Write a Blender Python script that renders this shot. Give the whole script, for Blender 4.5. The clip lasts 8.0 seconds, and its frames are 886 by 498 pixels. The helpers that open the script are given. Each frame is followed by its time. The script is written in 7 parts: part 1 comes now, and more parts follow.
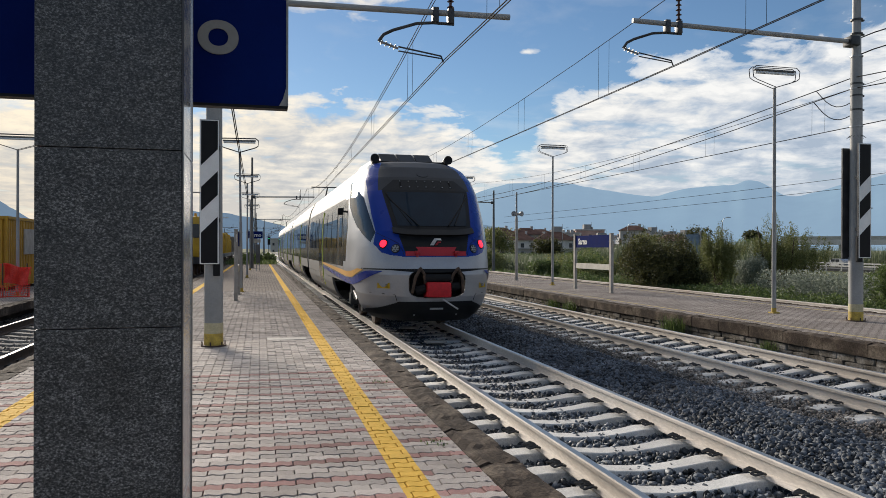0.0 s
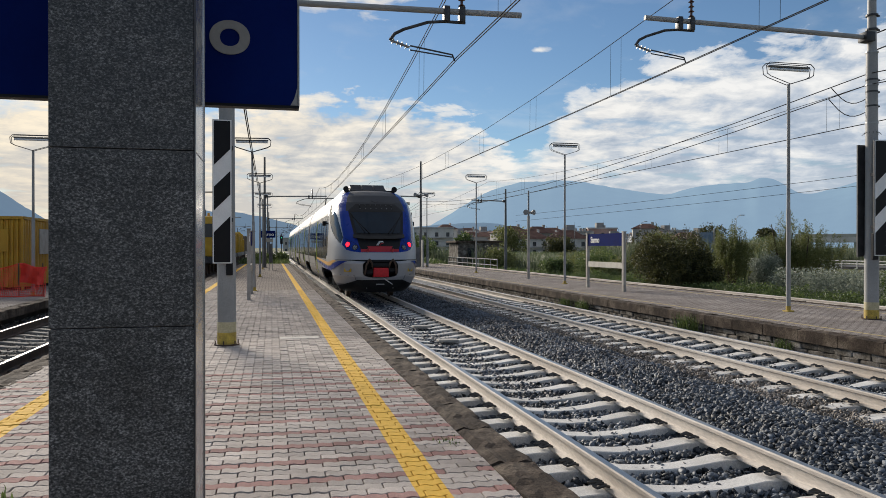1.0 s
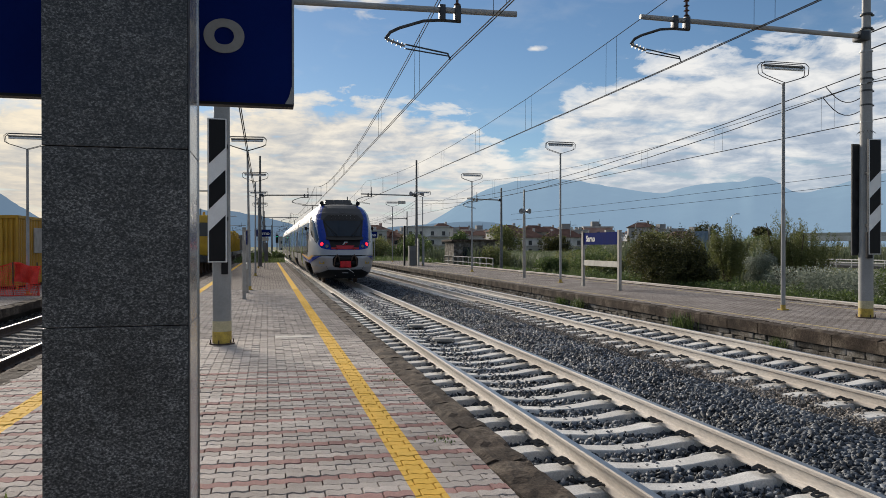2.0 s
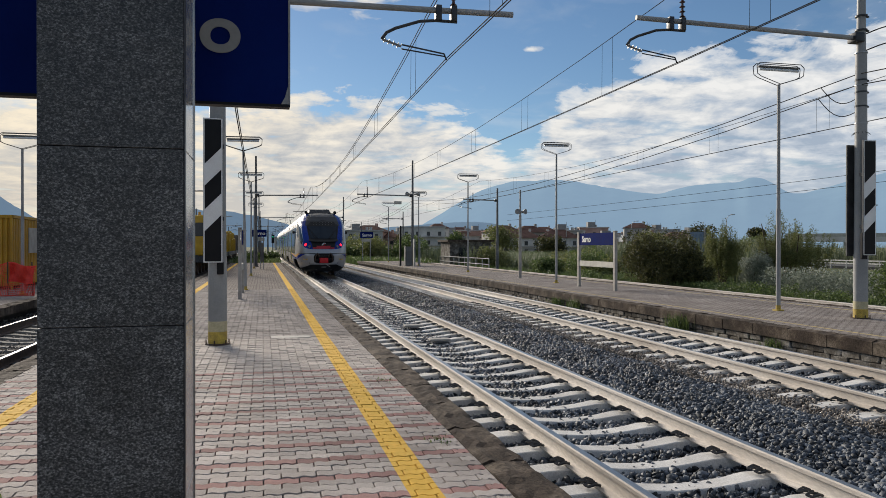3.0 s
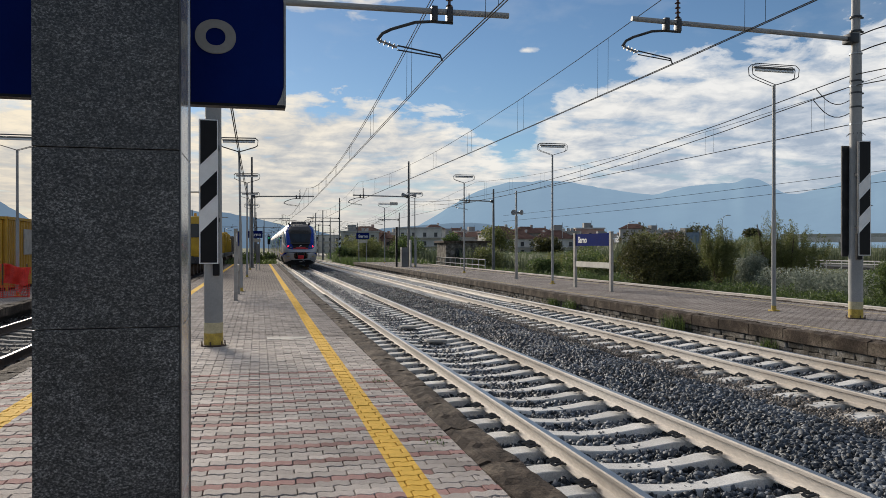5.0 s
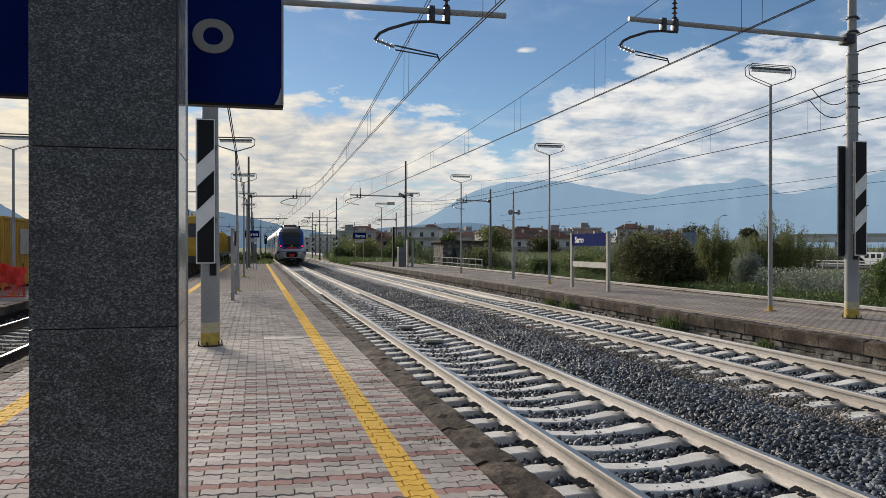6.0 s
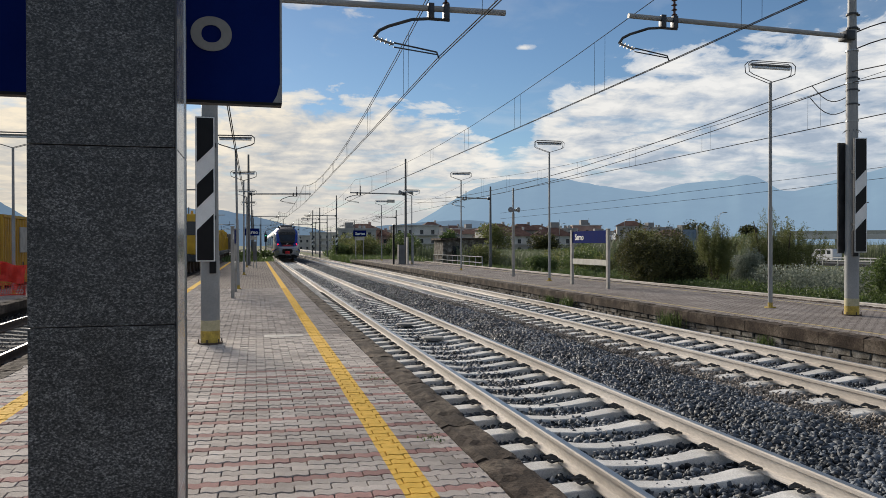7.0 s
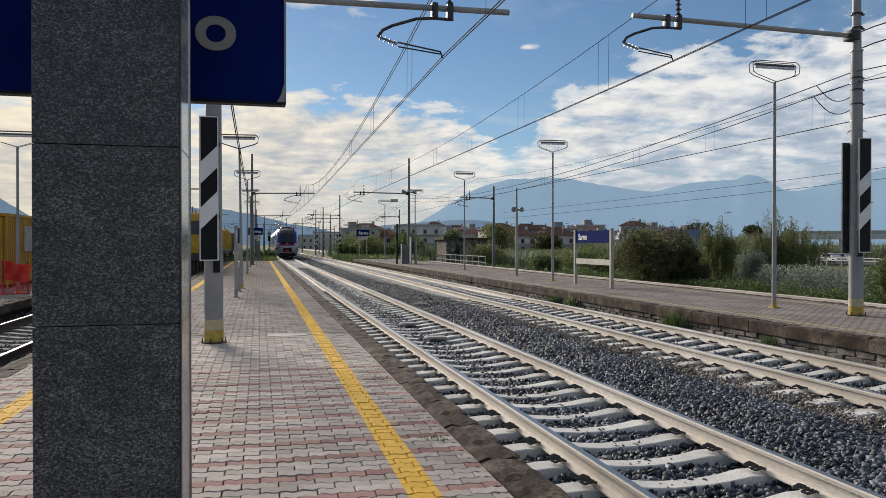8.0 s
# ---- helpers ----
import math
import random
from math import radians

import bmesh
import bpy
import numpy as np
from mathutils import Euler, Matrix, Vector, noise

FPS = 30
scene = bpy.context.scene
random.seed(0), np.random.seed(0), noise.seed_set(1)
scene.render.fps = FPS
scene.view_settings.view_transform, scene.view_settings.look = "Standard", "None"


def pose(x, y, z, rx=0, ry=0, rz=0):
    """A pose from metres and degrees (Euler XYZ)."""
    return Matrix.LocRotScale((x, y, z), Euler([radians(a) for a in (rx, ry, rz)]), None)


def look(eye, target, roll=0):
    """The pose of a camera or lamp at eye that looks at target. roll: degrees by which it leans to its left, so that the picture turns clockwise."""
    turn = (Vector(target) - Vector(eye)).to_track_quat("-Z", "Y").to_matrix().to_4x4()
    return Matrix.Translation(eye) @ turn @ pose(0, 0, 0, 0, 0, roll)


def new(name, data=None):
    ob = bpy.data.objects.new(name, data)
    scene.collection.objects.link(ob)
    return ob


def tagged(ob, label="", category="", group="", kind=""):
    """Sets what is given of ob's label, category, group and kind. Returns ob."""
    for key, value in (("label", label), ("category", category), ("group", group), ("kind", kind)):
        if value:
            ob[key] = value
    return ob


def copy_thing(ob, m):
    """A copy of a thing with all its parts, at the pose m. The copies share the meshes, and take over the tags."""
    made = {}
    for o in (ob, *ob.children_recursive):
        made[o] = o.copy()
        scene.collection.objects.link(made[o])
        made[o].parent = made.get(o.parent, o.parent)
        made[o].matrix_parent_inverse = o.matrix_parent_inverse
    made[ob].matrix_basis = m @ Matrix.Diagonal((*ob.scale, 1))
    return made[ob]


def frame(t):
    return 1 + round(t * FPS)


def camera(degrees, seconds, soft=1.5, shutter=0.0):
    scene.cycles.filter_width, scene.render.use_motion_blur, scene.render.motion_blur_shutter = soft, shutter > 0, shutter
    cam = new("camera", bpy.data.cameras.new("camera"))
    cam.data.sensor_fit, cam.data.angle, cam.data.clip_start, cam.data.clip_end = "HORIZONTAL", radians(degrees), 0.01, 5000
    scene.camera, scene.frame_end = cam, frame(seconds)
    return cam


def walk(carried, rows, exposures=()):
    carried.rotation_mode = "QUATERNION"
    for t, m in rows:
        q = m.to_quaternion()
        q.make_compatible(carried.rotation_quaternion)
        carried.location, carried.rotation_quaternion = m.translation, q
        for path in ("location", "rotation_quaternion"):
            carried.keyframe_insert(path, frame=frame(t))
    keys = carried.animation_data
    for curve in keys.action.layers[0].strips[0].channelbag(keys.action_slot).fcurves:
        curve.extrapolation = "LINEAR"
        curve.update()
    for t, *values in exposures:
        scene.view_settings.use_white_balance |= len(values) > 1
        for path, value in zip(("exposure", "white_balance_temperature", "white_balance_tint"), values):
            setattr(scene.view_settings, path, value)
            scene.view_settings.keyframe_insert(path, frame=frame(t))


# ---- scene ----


def view(x, z, yaw, tilt, lean):
    """Handheld pose: metres across and up, degrees turned to the right of the line, raised, leant."""
    return pose(x, 0, z) @ pose(0, 0, 0, 0, 0, -yaw) @ pose(0, 0, 0, 90 + tilt) @ pose(0, 0, 0, 0, 0, lean)


cam = camera(61.04, 8.0, soft=0.6)
walk(cam, [
    (0.0, view(-0.008, 1.509, 13.773, -0.037, 0.156)),
    (0.5, view(-0.007, 1.509, 13.007, -0.057, 0.072)),
    (1.0, view(-0.005, 1.509, 12.857, -0.131, -0.001)),
    (1.5, view(-0.001, 1.509, 12.978, -0.201, -0.044)),
    (3.0, view(-0.002, 1.509, 13.483, -0.193, 0.042)),
    (3.5, view(-0.001, 1.509, 13.557, -0.137, -0.035)),
    (4.0, view(0.000, 1.509, 13.612, -0.127, -0.098)),
    (4.5, view(0.000, 1.509, 13.673, -0.128, -0.100)),
    (6.0, view(-0.004, 1.509, 14.005, -0.135, -0.006)),
    (6.5, view(-0.001, 1.508, 14.061, -0.194, -0.107)),
    (7.0, view(0.001, 1.509, 13.996, -0.321, -0.105)),
    (7.5, view(0.002, 1.510, 13.866, -0.380, -0.128)),
    (8.0, view(-0.001, 1.509, 13.748, -0.354, -0.026)),
], exposures=((0.0, 0.2), (1.2, 0.12), (3.0, 0.07), (8.0, 0.07)))

# ---- light: low sun ahead behind thin cloud ----
SUN_BEARING, SUN_HEIGHT = radians(-17.0), radians(19.0)
TO_SUN = Vector((math.sin(SUN_BEARING) * math.cos(SUN_HEIGHT), math.cos(SUN_BEARING) * math.cos(SUN_HEIGHT), math.sin(SUN_HEIGHT)))
sun = new("sun", bpy.data.lights.new("sun", "SUN"))
sun.data.energy, sun.data.angle, sun.data.color = 5.0, radians(20), (1.0, 0.90, 0.77)
sun.matrix_world = look((0, 0, 60), Vector((0, 0, 60)) - TO_SUN)


def node(tree, kind, **values):
    n = tree.nodes.new(kind)
    for key, v in values.items():
        n.inputs[key].default_value = v
    return n


def ramp(tree, source, stops):
    n = tree.nodes.new("ShaderNodeValToRGB")
    e = n.color_ramp.elements
    while len(e) < len(stops):
        e.new(0.5)
    for el, (at, c) in zip(e, stops):
        el.position = at
        el.color = (c, c, c, 1) if isinstance(c, (int, float)) else (*c, 1)
    tree.links.new(source, n.inputs[0])
    return n.outputs[0]


def calc(tree, how, a, b=None, clamp=False):
    n = tree.nodes.new("ShaderNodeMath")
    n.operation, n.use_clamp = how, clamp
    for i, v in enumerate((a, b)):
        if v is None:
            continue
        if isinstance(v, (int, float)):
            n.inputs[i].default_value = v
        else:
            tree.links.new(v, n.inputs[i])
    return n.outputs[0]


def blend(tree, fac, a, b, how="MIX"):
    n = tree.nodes.new("ShaderNodeMix")
    n.data_type, n.blend_type = "RGBA", how
    for i, v in ((0, fac), (6, a), (7, b)):
        if isinstance(v, (int, float)):
            n.inputs[i].default_value = v
        elif isinstance(v, tuple):
            n.inputs[i].default_value = (*v, 1)
        else:
            tree.links.new(v, n.inputs[i])
    return n.outputs[2]


def build_sky():
    world = bpy.data.worlds.new("sky")
    scene.world = world
    world.use_nodes = True
    t = world.node_tree
    t.nodes.clear()
    out, bg = t.nodes.new("ShaderNodeOutputWorld"), t.nodes.new("ShaderNodeBackground")
    t.links.new(bg.outputs[0], out.inputs[0])
    sky = t.nodes.new("ShaderNodeTexSky")
    sky.sky_type, sky.sun_disc = "NISHITA", False
    sky.sun_elevation, sky.sun_rotation = SUN_HEIGHT, SUN_BEARING
    sky.air_density, sky.dust_density, sky.ozone_density = 1.0, 0.1, 4.0
    coords = t.nodes.new("ShaderNodeTexCoord").outputs["Generated"]
    xyz = t.nodes.new("ShaderNodeSeparateXYZ")
    t.links.new(coords, xyz.inputs[0])
    up = calc(t, "MAXIMUM", xyz.outputs[2], 0.0)
    base = calc(t, "ADD", up, 0.12)
    flat = t.nodes.new("ShaderNodeCombineXYZ")
    t.links.new(calc(t, "DIVIDE", xyz.outputs[0], base), flat.inputs[0])
    t.links.new(calc(t, "DIVIDE", xyz.outputs[1], base), flat.inputs[1])
    big = node(t, "ShaderNodeTexNoise", Scale=1.3, Detail=4.0, Roughness=0.5)
    fine = node(t, "ShaderNodeTexNoise", Scale=5.2, Detail=12.0, Roughness=0.58, Distortion=0.3)
    for n in (big, fine):
        shift = node(t, "ShaderNodeMapping", Location=(3.1, 7.7, 0.0))
        t.links.new(flat.outputs[0], shift.inputs[0])
        t.links.new(shift.outputs[0], n.inputs["Vector"])
    # round puffs, not drawn out by the distance
    lump = node(t, "ShaderNodeTexNoise", Scale=15.0, Detail=9.0, Roughness=0.6, Distortion=0.4)
    squash = node(t, "ShaderNodeMapping", Scale=(1.0, 1.0, 2.2))
    t.links.new(coords, squash.inputs[0])
    t.links.new(squash.outputs[0], lump.inputs["Vector"])
    puffs = calc(t, "SUBTRACT", calc(t, "ADD", calc(t, "MULTIPLY", fine.outputs[0], 0.45), calc(t, "MULTIPLY", lump.outputs[0], 0.55)), 0.5)
    # the cloud's upper edge, in degrees, over the bearing: a bank ahead, a gap of blue, a higher bank to the right
    bearing = calc(t, "MULTIPLY", calc(t, "ARCTAN2", xyz.outputs[0], xyz.outputs[1]), 180 / math.pi)
    height = calc(t, "MULTIPLY", calc(t, "ARCSINE", xyz.outputs[2]), 180 / math.pi)
    along = calc(t, "ADD", calc(t, "DIVIDE", bearing, 120.0), 0.5)
    top = ramp(t, along, [((x + 60) / 120, h / 20) for x, h in ((-60, 11.0), (-6, 10.4), (2, 11.6), (9, 11.2), (13, 10.4), (16.5, 8.6), (18.5, 6.6), (20.3, 7.4), (21.8, 10.6), (26, 12.6), (33, 13.4), (40, 14.2), (60, 16.0))])
    edge = calc(t, "SUBTRACT", calc(t, "MULTIPLY", top, 20.0), height)
    edge = calc(t, "ADD", edge, calc(t, "MULTIPLY", puffs, 13.0))
    mask = ramp(t, calc(t, "DIVIDE", calc(t, "ADD", edge, 1.0), 4.0, True), ((0.20, 0.0), (0.36, 0.55), (0.75, 0.96)))
    # thin places within the banks, where blue shows through
    thin = ramp(t, calc(t, "ADD", calc(t, "MULTIPLY", big.outputs[0], 0.6), calc(t, "MULTIPLY", fine.outputs[0], 0.4)), ((0.38, 0.55), (0.47, 1.0)))
    mask = calc(t, "MULTIPLY", mask, thin)
    # torn cloud high ahead, faint veils in the blue
    def patch(at, up_at, wide, tall):
        u = calc(t, "DIVIDE", calc(t, "SUBTRACT", bearing, at), wide)
        v = calc(t, "DIVIDE", calc(t, "SUBTRACT", height, up_at), tall)
        return calc(t, "SUBTRACT", 1.0, calc(t, "SQRT", calc(t, "ADD", calc(t, "MULTIPLY", u, u), calc(t, "MULTIPLY", v, v))))
    for at, up_at, wide, tall in ((4.5, 18.4, 7.0, 1.6), (20.1, 14.6, 0.95, 0.26), (28.0, 22.5, 9.0, 1.2)):
        tear = calc(t, "ADD", patch(at, up_at, wide, tall), calc(t, "MULTIPLY", puffs, 4.5))
        mask = calc(t, "MAXIMUM", mask, ramp(t, tear, ((0.15, 0.0), (0.8, 0.8))))
    veil = ramp(t, calc(t, "ADD", calc(t, "MULTIPLY", big.outputs[0], 0.5), calc(t, "MULTIPLY", fine.outputs[0], 0.5)), ((0.52, 0.0), (0.74, 0.22)))
    mask = calc(t, "MAXIMUM", mask, calc(t, "MULTIPLY", veil, calc(t, "SUBTRACT", 1.0, calc(t, "DIVIDE", height, 45.0), True)))
    # extra cloud overhead, out of view, added to brighten the ground
    high = ramp(t, calc(t, "ADD", calc(t, "MULTIPLY", calc(t, "SUBTRACT", up, 0.42), 1.2), calc(t, "MULTIPLY", puffs, 0.6)), ((0.10, 0.0), (0.5, 0.42)))
    mask = calc(t, "MAXIMUM", mask, high)
    # glow round the veiled sun
    ahead = t.nodes.new("ShaderNodeVectorMath")
    ahead.operation = "DOT_PRODUCT"
    t.links.new(coords, ahead.inputs[0])
    ahead.inputs[1].default_value = TO_SUN
    near = calc(t, "MAXIMUM", ahead.outputs["Value"], 0.0)
    glow = calc(t, "POWER", near, 7.0)
    tight = calc(t, "POWER", near, 300.0)
    # sunlit rims near the upper edge, greyer bellies
    belly = calc(t, "ADD", calc(t, "MULTIPLY", puffs, 2.6), calc(t, "MULTIPLY", calc(t, "SUBTRACT", 4.0, edge), 0.035))
    puff = ramp(t, calc(t, "ADD", belly, 0.5), ((0.26, (0.36, 0.43, 0.53)), (0.44, (0.53, 0.58, 0.65)), (0.58, (0.70, 0.715, 0.73)), (0.74, (0.85, 0.845, 0.83))))
    cloud = blend(t, calc(t, "MULTIPLY", glow, 0.9), puff, blend(t, ramp(t, calc(t, "ADD", belly, 0.5), ((0.25, 0.0), (0.7, 1.0))), (0.54, 0.505, 0.455), (0.93, 0.785, 0.56)))
    low = calc(t, "SUBTRACT", 1.0, calc(t, "MULTIPLY", up, 9.0), True)
    cloud = blend(t, calc(t, "MULTIPLY", low, 0.65), cloud, blend(t, calc(t, "POWER", near, 5.0), (0.60, 0.66, 0.71), (0.86, 0.67, 0.45)))
    clear = t.nodes.new("ShaderNodeVectorMath")
    clear.operation = "SCALE"
    clear.inputs["Scale"].default_value = 0.083
    t.links.new(sky.outputs[0], clear.inputs[0])
    whole = blend(t, mask, clear.outputs[0], cloud)
    whole = blend(t, tight, whole, (2.4, 2.1, 1.6), "ADD")
    t.links.new(whole, bg.inputs[0])
    bg.inputs[1].default_value = 1.0


build_sky()

# ---- materials ----


def surface(name, colors, scale=3.0, rough=0.7, metal=0.0, bump=0.2, grain=60.0, spread=0.12, island=0.0, rand=0.0, vector="Object", coat=0.0, stretch=None, spec=0.4):
    """Stains at a large scale and grain at a small one, both in colour, gloss and relief."""
    m = bpy.data.materials.new(name)
    m.use_nodes = True
    t = m.node_tree
    b = t.nodes["Principled BSDF"]
    tc = t.nodes.new("ShaderNodeTexCoord").outputs["Object"]
    if vector == "World":
        tc = t.nodes.new("ShaderNodeNewGeometry").outputs["Position"]
    if stretch:
        mp = node(t, "ShaderNodeMapping", Scale=stretch)
        t.links.new(tc, mp.inputs[0])
        tc = mp.outputs[0]
    big = node(t, "ShaderNodeTexNoise", Scale=scale, Detail=5.0, Roughness=0.6)
    small = node(t, "ShaderNodeTexNoise", Scale=grain, Detail=3.0, Roughness=0.6)
    for n in (big, small):
        t.links.new(tc, n.inputs["Vector"])
    steps = len(colors)
    c = ramp(t, big.outputs[0], [(0.34 + 0.32 * i / max(1, steps - 1), col) for i, col in enumerate(colors)])
    g = ramp(t, small.outputs[0], ((0.3, 1 - spread), (0.7, 1 + spread)))
    c = blend(t, 1.0, c, g, "MULTIPLY")
    if rand:
        info = t.nodes.new("ShaderNodeObjectInfo").outputs["Random"]
        c = blend(t, 1.0, c, ramp(t, info, ((0.0, 1 - rand), (1.0, 1 + rand))), "MULTIPLY")
    if island:
        geo = t.nodes.new("ShaderNodeNewGeometry").outputs["Random Per Island"]
        c = blend(t, 1.0, c, ramp(t, geo, ((0.0, 1 - island), (1.0, 1 + island))), "MULTIPLY")
    t.links.new(c, b.inputs["Base Color"])
    t.links.new(calc(t, "ADD", calc(t, "MULTIPLY", calc(t, "SUBTRACT", big.outputs[0], 0.5), 0.35), rough, True), b.inputs["Roughness"])
    b.inputs["Metallic"].default_value = metal
    b.inputs["Specular IOR Level"].default_value = spec
    b.inputs["Coat Weight"].default_value = coat
    if bump:
        bp = node(t, "ShaderNodeBump", Strength=bump, Distance=0.01)
        t.links.new(small.outputs[0], bp.inputs["Height"])
        t.links.new(bp.outputs[0], b.inputs["Normal"])
    return m


def painted_lines(m, lines, half, color, wear=0.5):
    """Straight painted lines along the platform, worn through in places."""
    t = m.node_tree
    b = t.nodes["Principled BSDF"]
    src = b.inputs["Base Color"].links[0].from_socket
    pos = t.nodes.new("ShaderNodeNewGeometry").outputs["Position"]
    xyz = t.nodes.new("ShaderNodeSeparateXYZ")
    t.links.new(pos, xyz.inputs[0])
    worn = node(t, "ShaderNodeTexNoise", Scale=7.0, Detail=6.0, Roughness=0.7)
    t.links.new(pos, worn.inputs["Vector"])
    keep = ramp(t, worn.outputs[0], ((wear - 0.2, 0.0), (wear, 1.0)))
    paint = blend(t, 1.0, color, ramp(t, worn.outputs[0], ((0.3, 0.85), (0.7, 1.12))), "MULTIPLY")
    for x in lines:
        near = calc(t, "LESS_THAN", calc(t, "ABSOLUTE", calc(t, "SUBTRACT", xyz.outputs[0], x)), half)
        src = blend(t, calc(t, "MULTIPLY", near, keep), src, paint)
    t.links.new(src, b.inputs["Base Color"])
    return m


def glowing(name, color, strength):
    m = bpy.data.materials.new(name)
    m.use_nodes = True
    b = m.node_tree.nodes["Principled BSDF"]
    b.inputs["Base Color"].default_value = (*color, 1)
    b.inputs["Emission Color"].default_value = (*color, 1)
    b.inputs["Emission Strength"].default_value = strength
    return m


def granite():
    m = bpy.data.materials.new("grey granite")
    m.use_nodes = True
    t = m.node_tree
    b = t.nodes["Principled BSDF"]
    tc = t.nodes.new("ShaderNodeTexCoord").outputs["Object"]
    mp = node(t, "ShaderNodeMapping", Scale=(0.78, 1.0, 1.15), Rotation=(0.0, radians(28), 0.0))
    t.links.new(tc, mp.inputs[0])
    chips = node(t, "ShaderNodeTexVoronoi", Scale=310.0)
    fleck = node(t, "ShaderNodeTexNoise", Scale=175.0, Detail=2.0, Roughness=0.7)
    cloud = node(t, "ShaderNodeTexNoise", Scale=2.6, Detail=6.0, Roughness=0.65, Distortion=0.8)
    for n in (chips, fleck, cloud):
        t.links.new(mp.outputs[0], n.inputs["Vector"])
    c = ramp(t, fleck.outputs[0], ((0.36, (0.012, 0.0125, 0.013)), (0.52, (0.058, 0.058, 0.057)), (0.68, (0.215, 0.212, 0.203))))
    sep = t.nodes.new("ShaderNodeSeparateColor")
    t.links.new(chips.outputs["Color"], sep.inputs[0])
    c = blend(t, 1.0, c, ramp(t, sep.outputs[0], ((0.0, 0.5), (1.0, 1.5))), "MULTIPLY")
    c = blend(t, 1.0, c, ramp(t, cloud.outputs[0], ((0.36, 0.7), (0.5, 1.0), (0.68, 1.35))), "MULTIPLY")
    drift = node(t, "ShaderNodeMapping", Scale=(1.0, 1.0, 2.6), Rotation=(0.0, radians(-24), 0.0))
    t.links.new(tc, drift.inputs[0])
    vein = node(t, "ShaderNodeTexNoise", Scale=3.4, Detail=5.0, Roughness=0.6, Distortion=1.2)
    t.links.new(drift.outputs[0], vein.inputs["Vector"])
    c = blend(t, 1.0, c, ramp(t, vein.outputs[0], ((0.32, 0.72), (0.5, 1.0), (0.64, 1.22), (0.70, 0.95))), "MULTIPLY")
    info = t.nodes.new("ShaderNodeObjectInfo").outputs["Random"]
    c = blend(t, 1.0, c, ramp(t, info, ((0.0, 0.85), (1.0, 1.15))), "MULTIPLY")
    t.links.new(c, b.inputs["Base Color"])
    t.links.new(ramp(t, cloud.outputs[0], ((0.3, 0.38), (0.7, 0.6))), b.inputs["Roughness"])
    return m


def emissive_haze(name, color, shade, amount):
    """Far land seen through kilometres of air: blue emission stands in for the air's own light on a dim surface."""
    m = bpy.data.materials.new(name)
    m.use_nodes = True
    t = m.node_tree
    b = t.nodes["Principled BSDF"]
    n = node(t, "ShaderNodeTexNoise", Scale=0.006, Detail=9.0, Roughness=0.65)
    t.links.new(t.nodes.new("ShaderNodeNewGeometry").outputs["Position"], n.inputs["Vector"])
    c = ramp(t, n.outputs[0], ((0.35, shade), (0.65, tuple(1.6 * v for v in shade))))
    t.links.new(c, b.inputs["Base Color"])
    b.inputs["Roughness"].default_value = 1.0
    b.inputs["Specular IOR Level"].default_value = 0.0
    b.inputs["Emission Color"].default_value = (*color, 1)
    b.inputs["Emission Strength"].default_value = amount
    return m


def leafy(name, dark, light, soft=0.35):
    m = bpy.data.materials.new(name)
    m.use_nodes = True
    t = m.node_tree
    b = t.nodes["Principled BSDF"]
    geo = t.nodes.new("ShaderNodeNewGeometry")
    n = node(t, "ShaderNodeTexNoise", Scale=0.9, Detail=3.0)
    t.links.new(geo.outputs["Position"], n.inputs["Vector"])
    mixed = calc(t, "ADD", calc(t, "MULTIPLY", geo.outputs["Random Per Island"], 0.6), calc(t, "MULTIPLY", n.outputs[0], 0.5))
    t.links.new(ramp(t, mixed, ((0.25, dark), (0.8, light))), b.inputs["Base Color"])
    b.inputs["Roughness"].default_value = 0.55
    thin = t.nodes.new("ShaderNodeBsdfTranslucent")
    t.links.new(ramp(t, mixed, ((0.25, dark), (0.8, light))), thin.inputs[0])
    mix = t.nodes.new("ShaderNodeMixShader")
    mix.inputs[0].default_value = soft
    t.links.new(b.outputs[0], mix.inputs[1])
    t.links.new(thin.outputs[0], mix.inputs[2])
    t.links.new(mix.outputs[0], t.nodes["Material Output"].inputs[0])
    return m


GRANITE = granite()
YELLOW_NEAR, YELLOW_BACK, YELLOW_FAR, YELLOW_FAR_BACK = 0.967, -2.2, 10.15, 13.65
LINE_YELLOW = (0.74, 0.455, 0.085)
PAVER_GREY = painted_lines(surface("grey concrete paver", ((0.34, 0.298, 0.268), (0.48, 0.428, 0.388)), 1.2, 0.85, bump=0.5, grain=150, spread=0.25, rand=0.18, vector="World", island=0.22, spec=0.07), (YELLOW_NEAR, YELLOW_BACK), 0.1, LINE_YELLOW, 0.38)
PAVER_RED = painted_lines(surface("faded red paver", ((0.30, 0.165, 0.148), (0.42, 0.262, 0.235)), 1.2, 0.85, bump=0.5, grain=150, spread=0.25, rand=0.18, vector="World", island=0.22, spec=0.07), (YELLOW_NEAR, YELLOW_BACK), 0.1, LINE_YELLOW, 0.38)
PAVER_DULL = painted_lines(surface("dull grey old paver", ((0.205, 0.182, 0.168), (0.315, 0.282, 0.26)), 1.2, 0.9, bump=0.5, grain=150, spread=0.25, rand=0.18, vector="World", island=0.22, spec=0.04), (YELLOW_NEAR, YELLOW_BACK), 0.1, LINE_YELLOW, 0.38)
JOINT = surface("dirty paver joint", ((0.022, 0.019, 0.016), (0.055, 0.048, 0.04)), 3, 0.95, bump=0.4, vector="World")
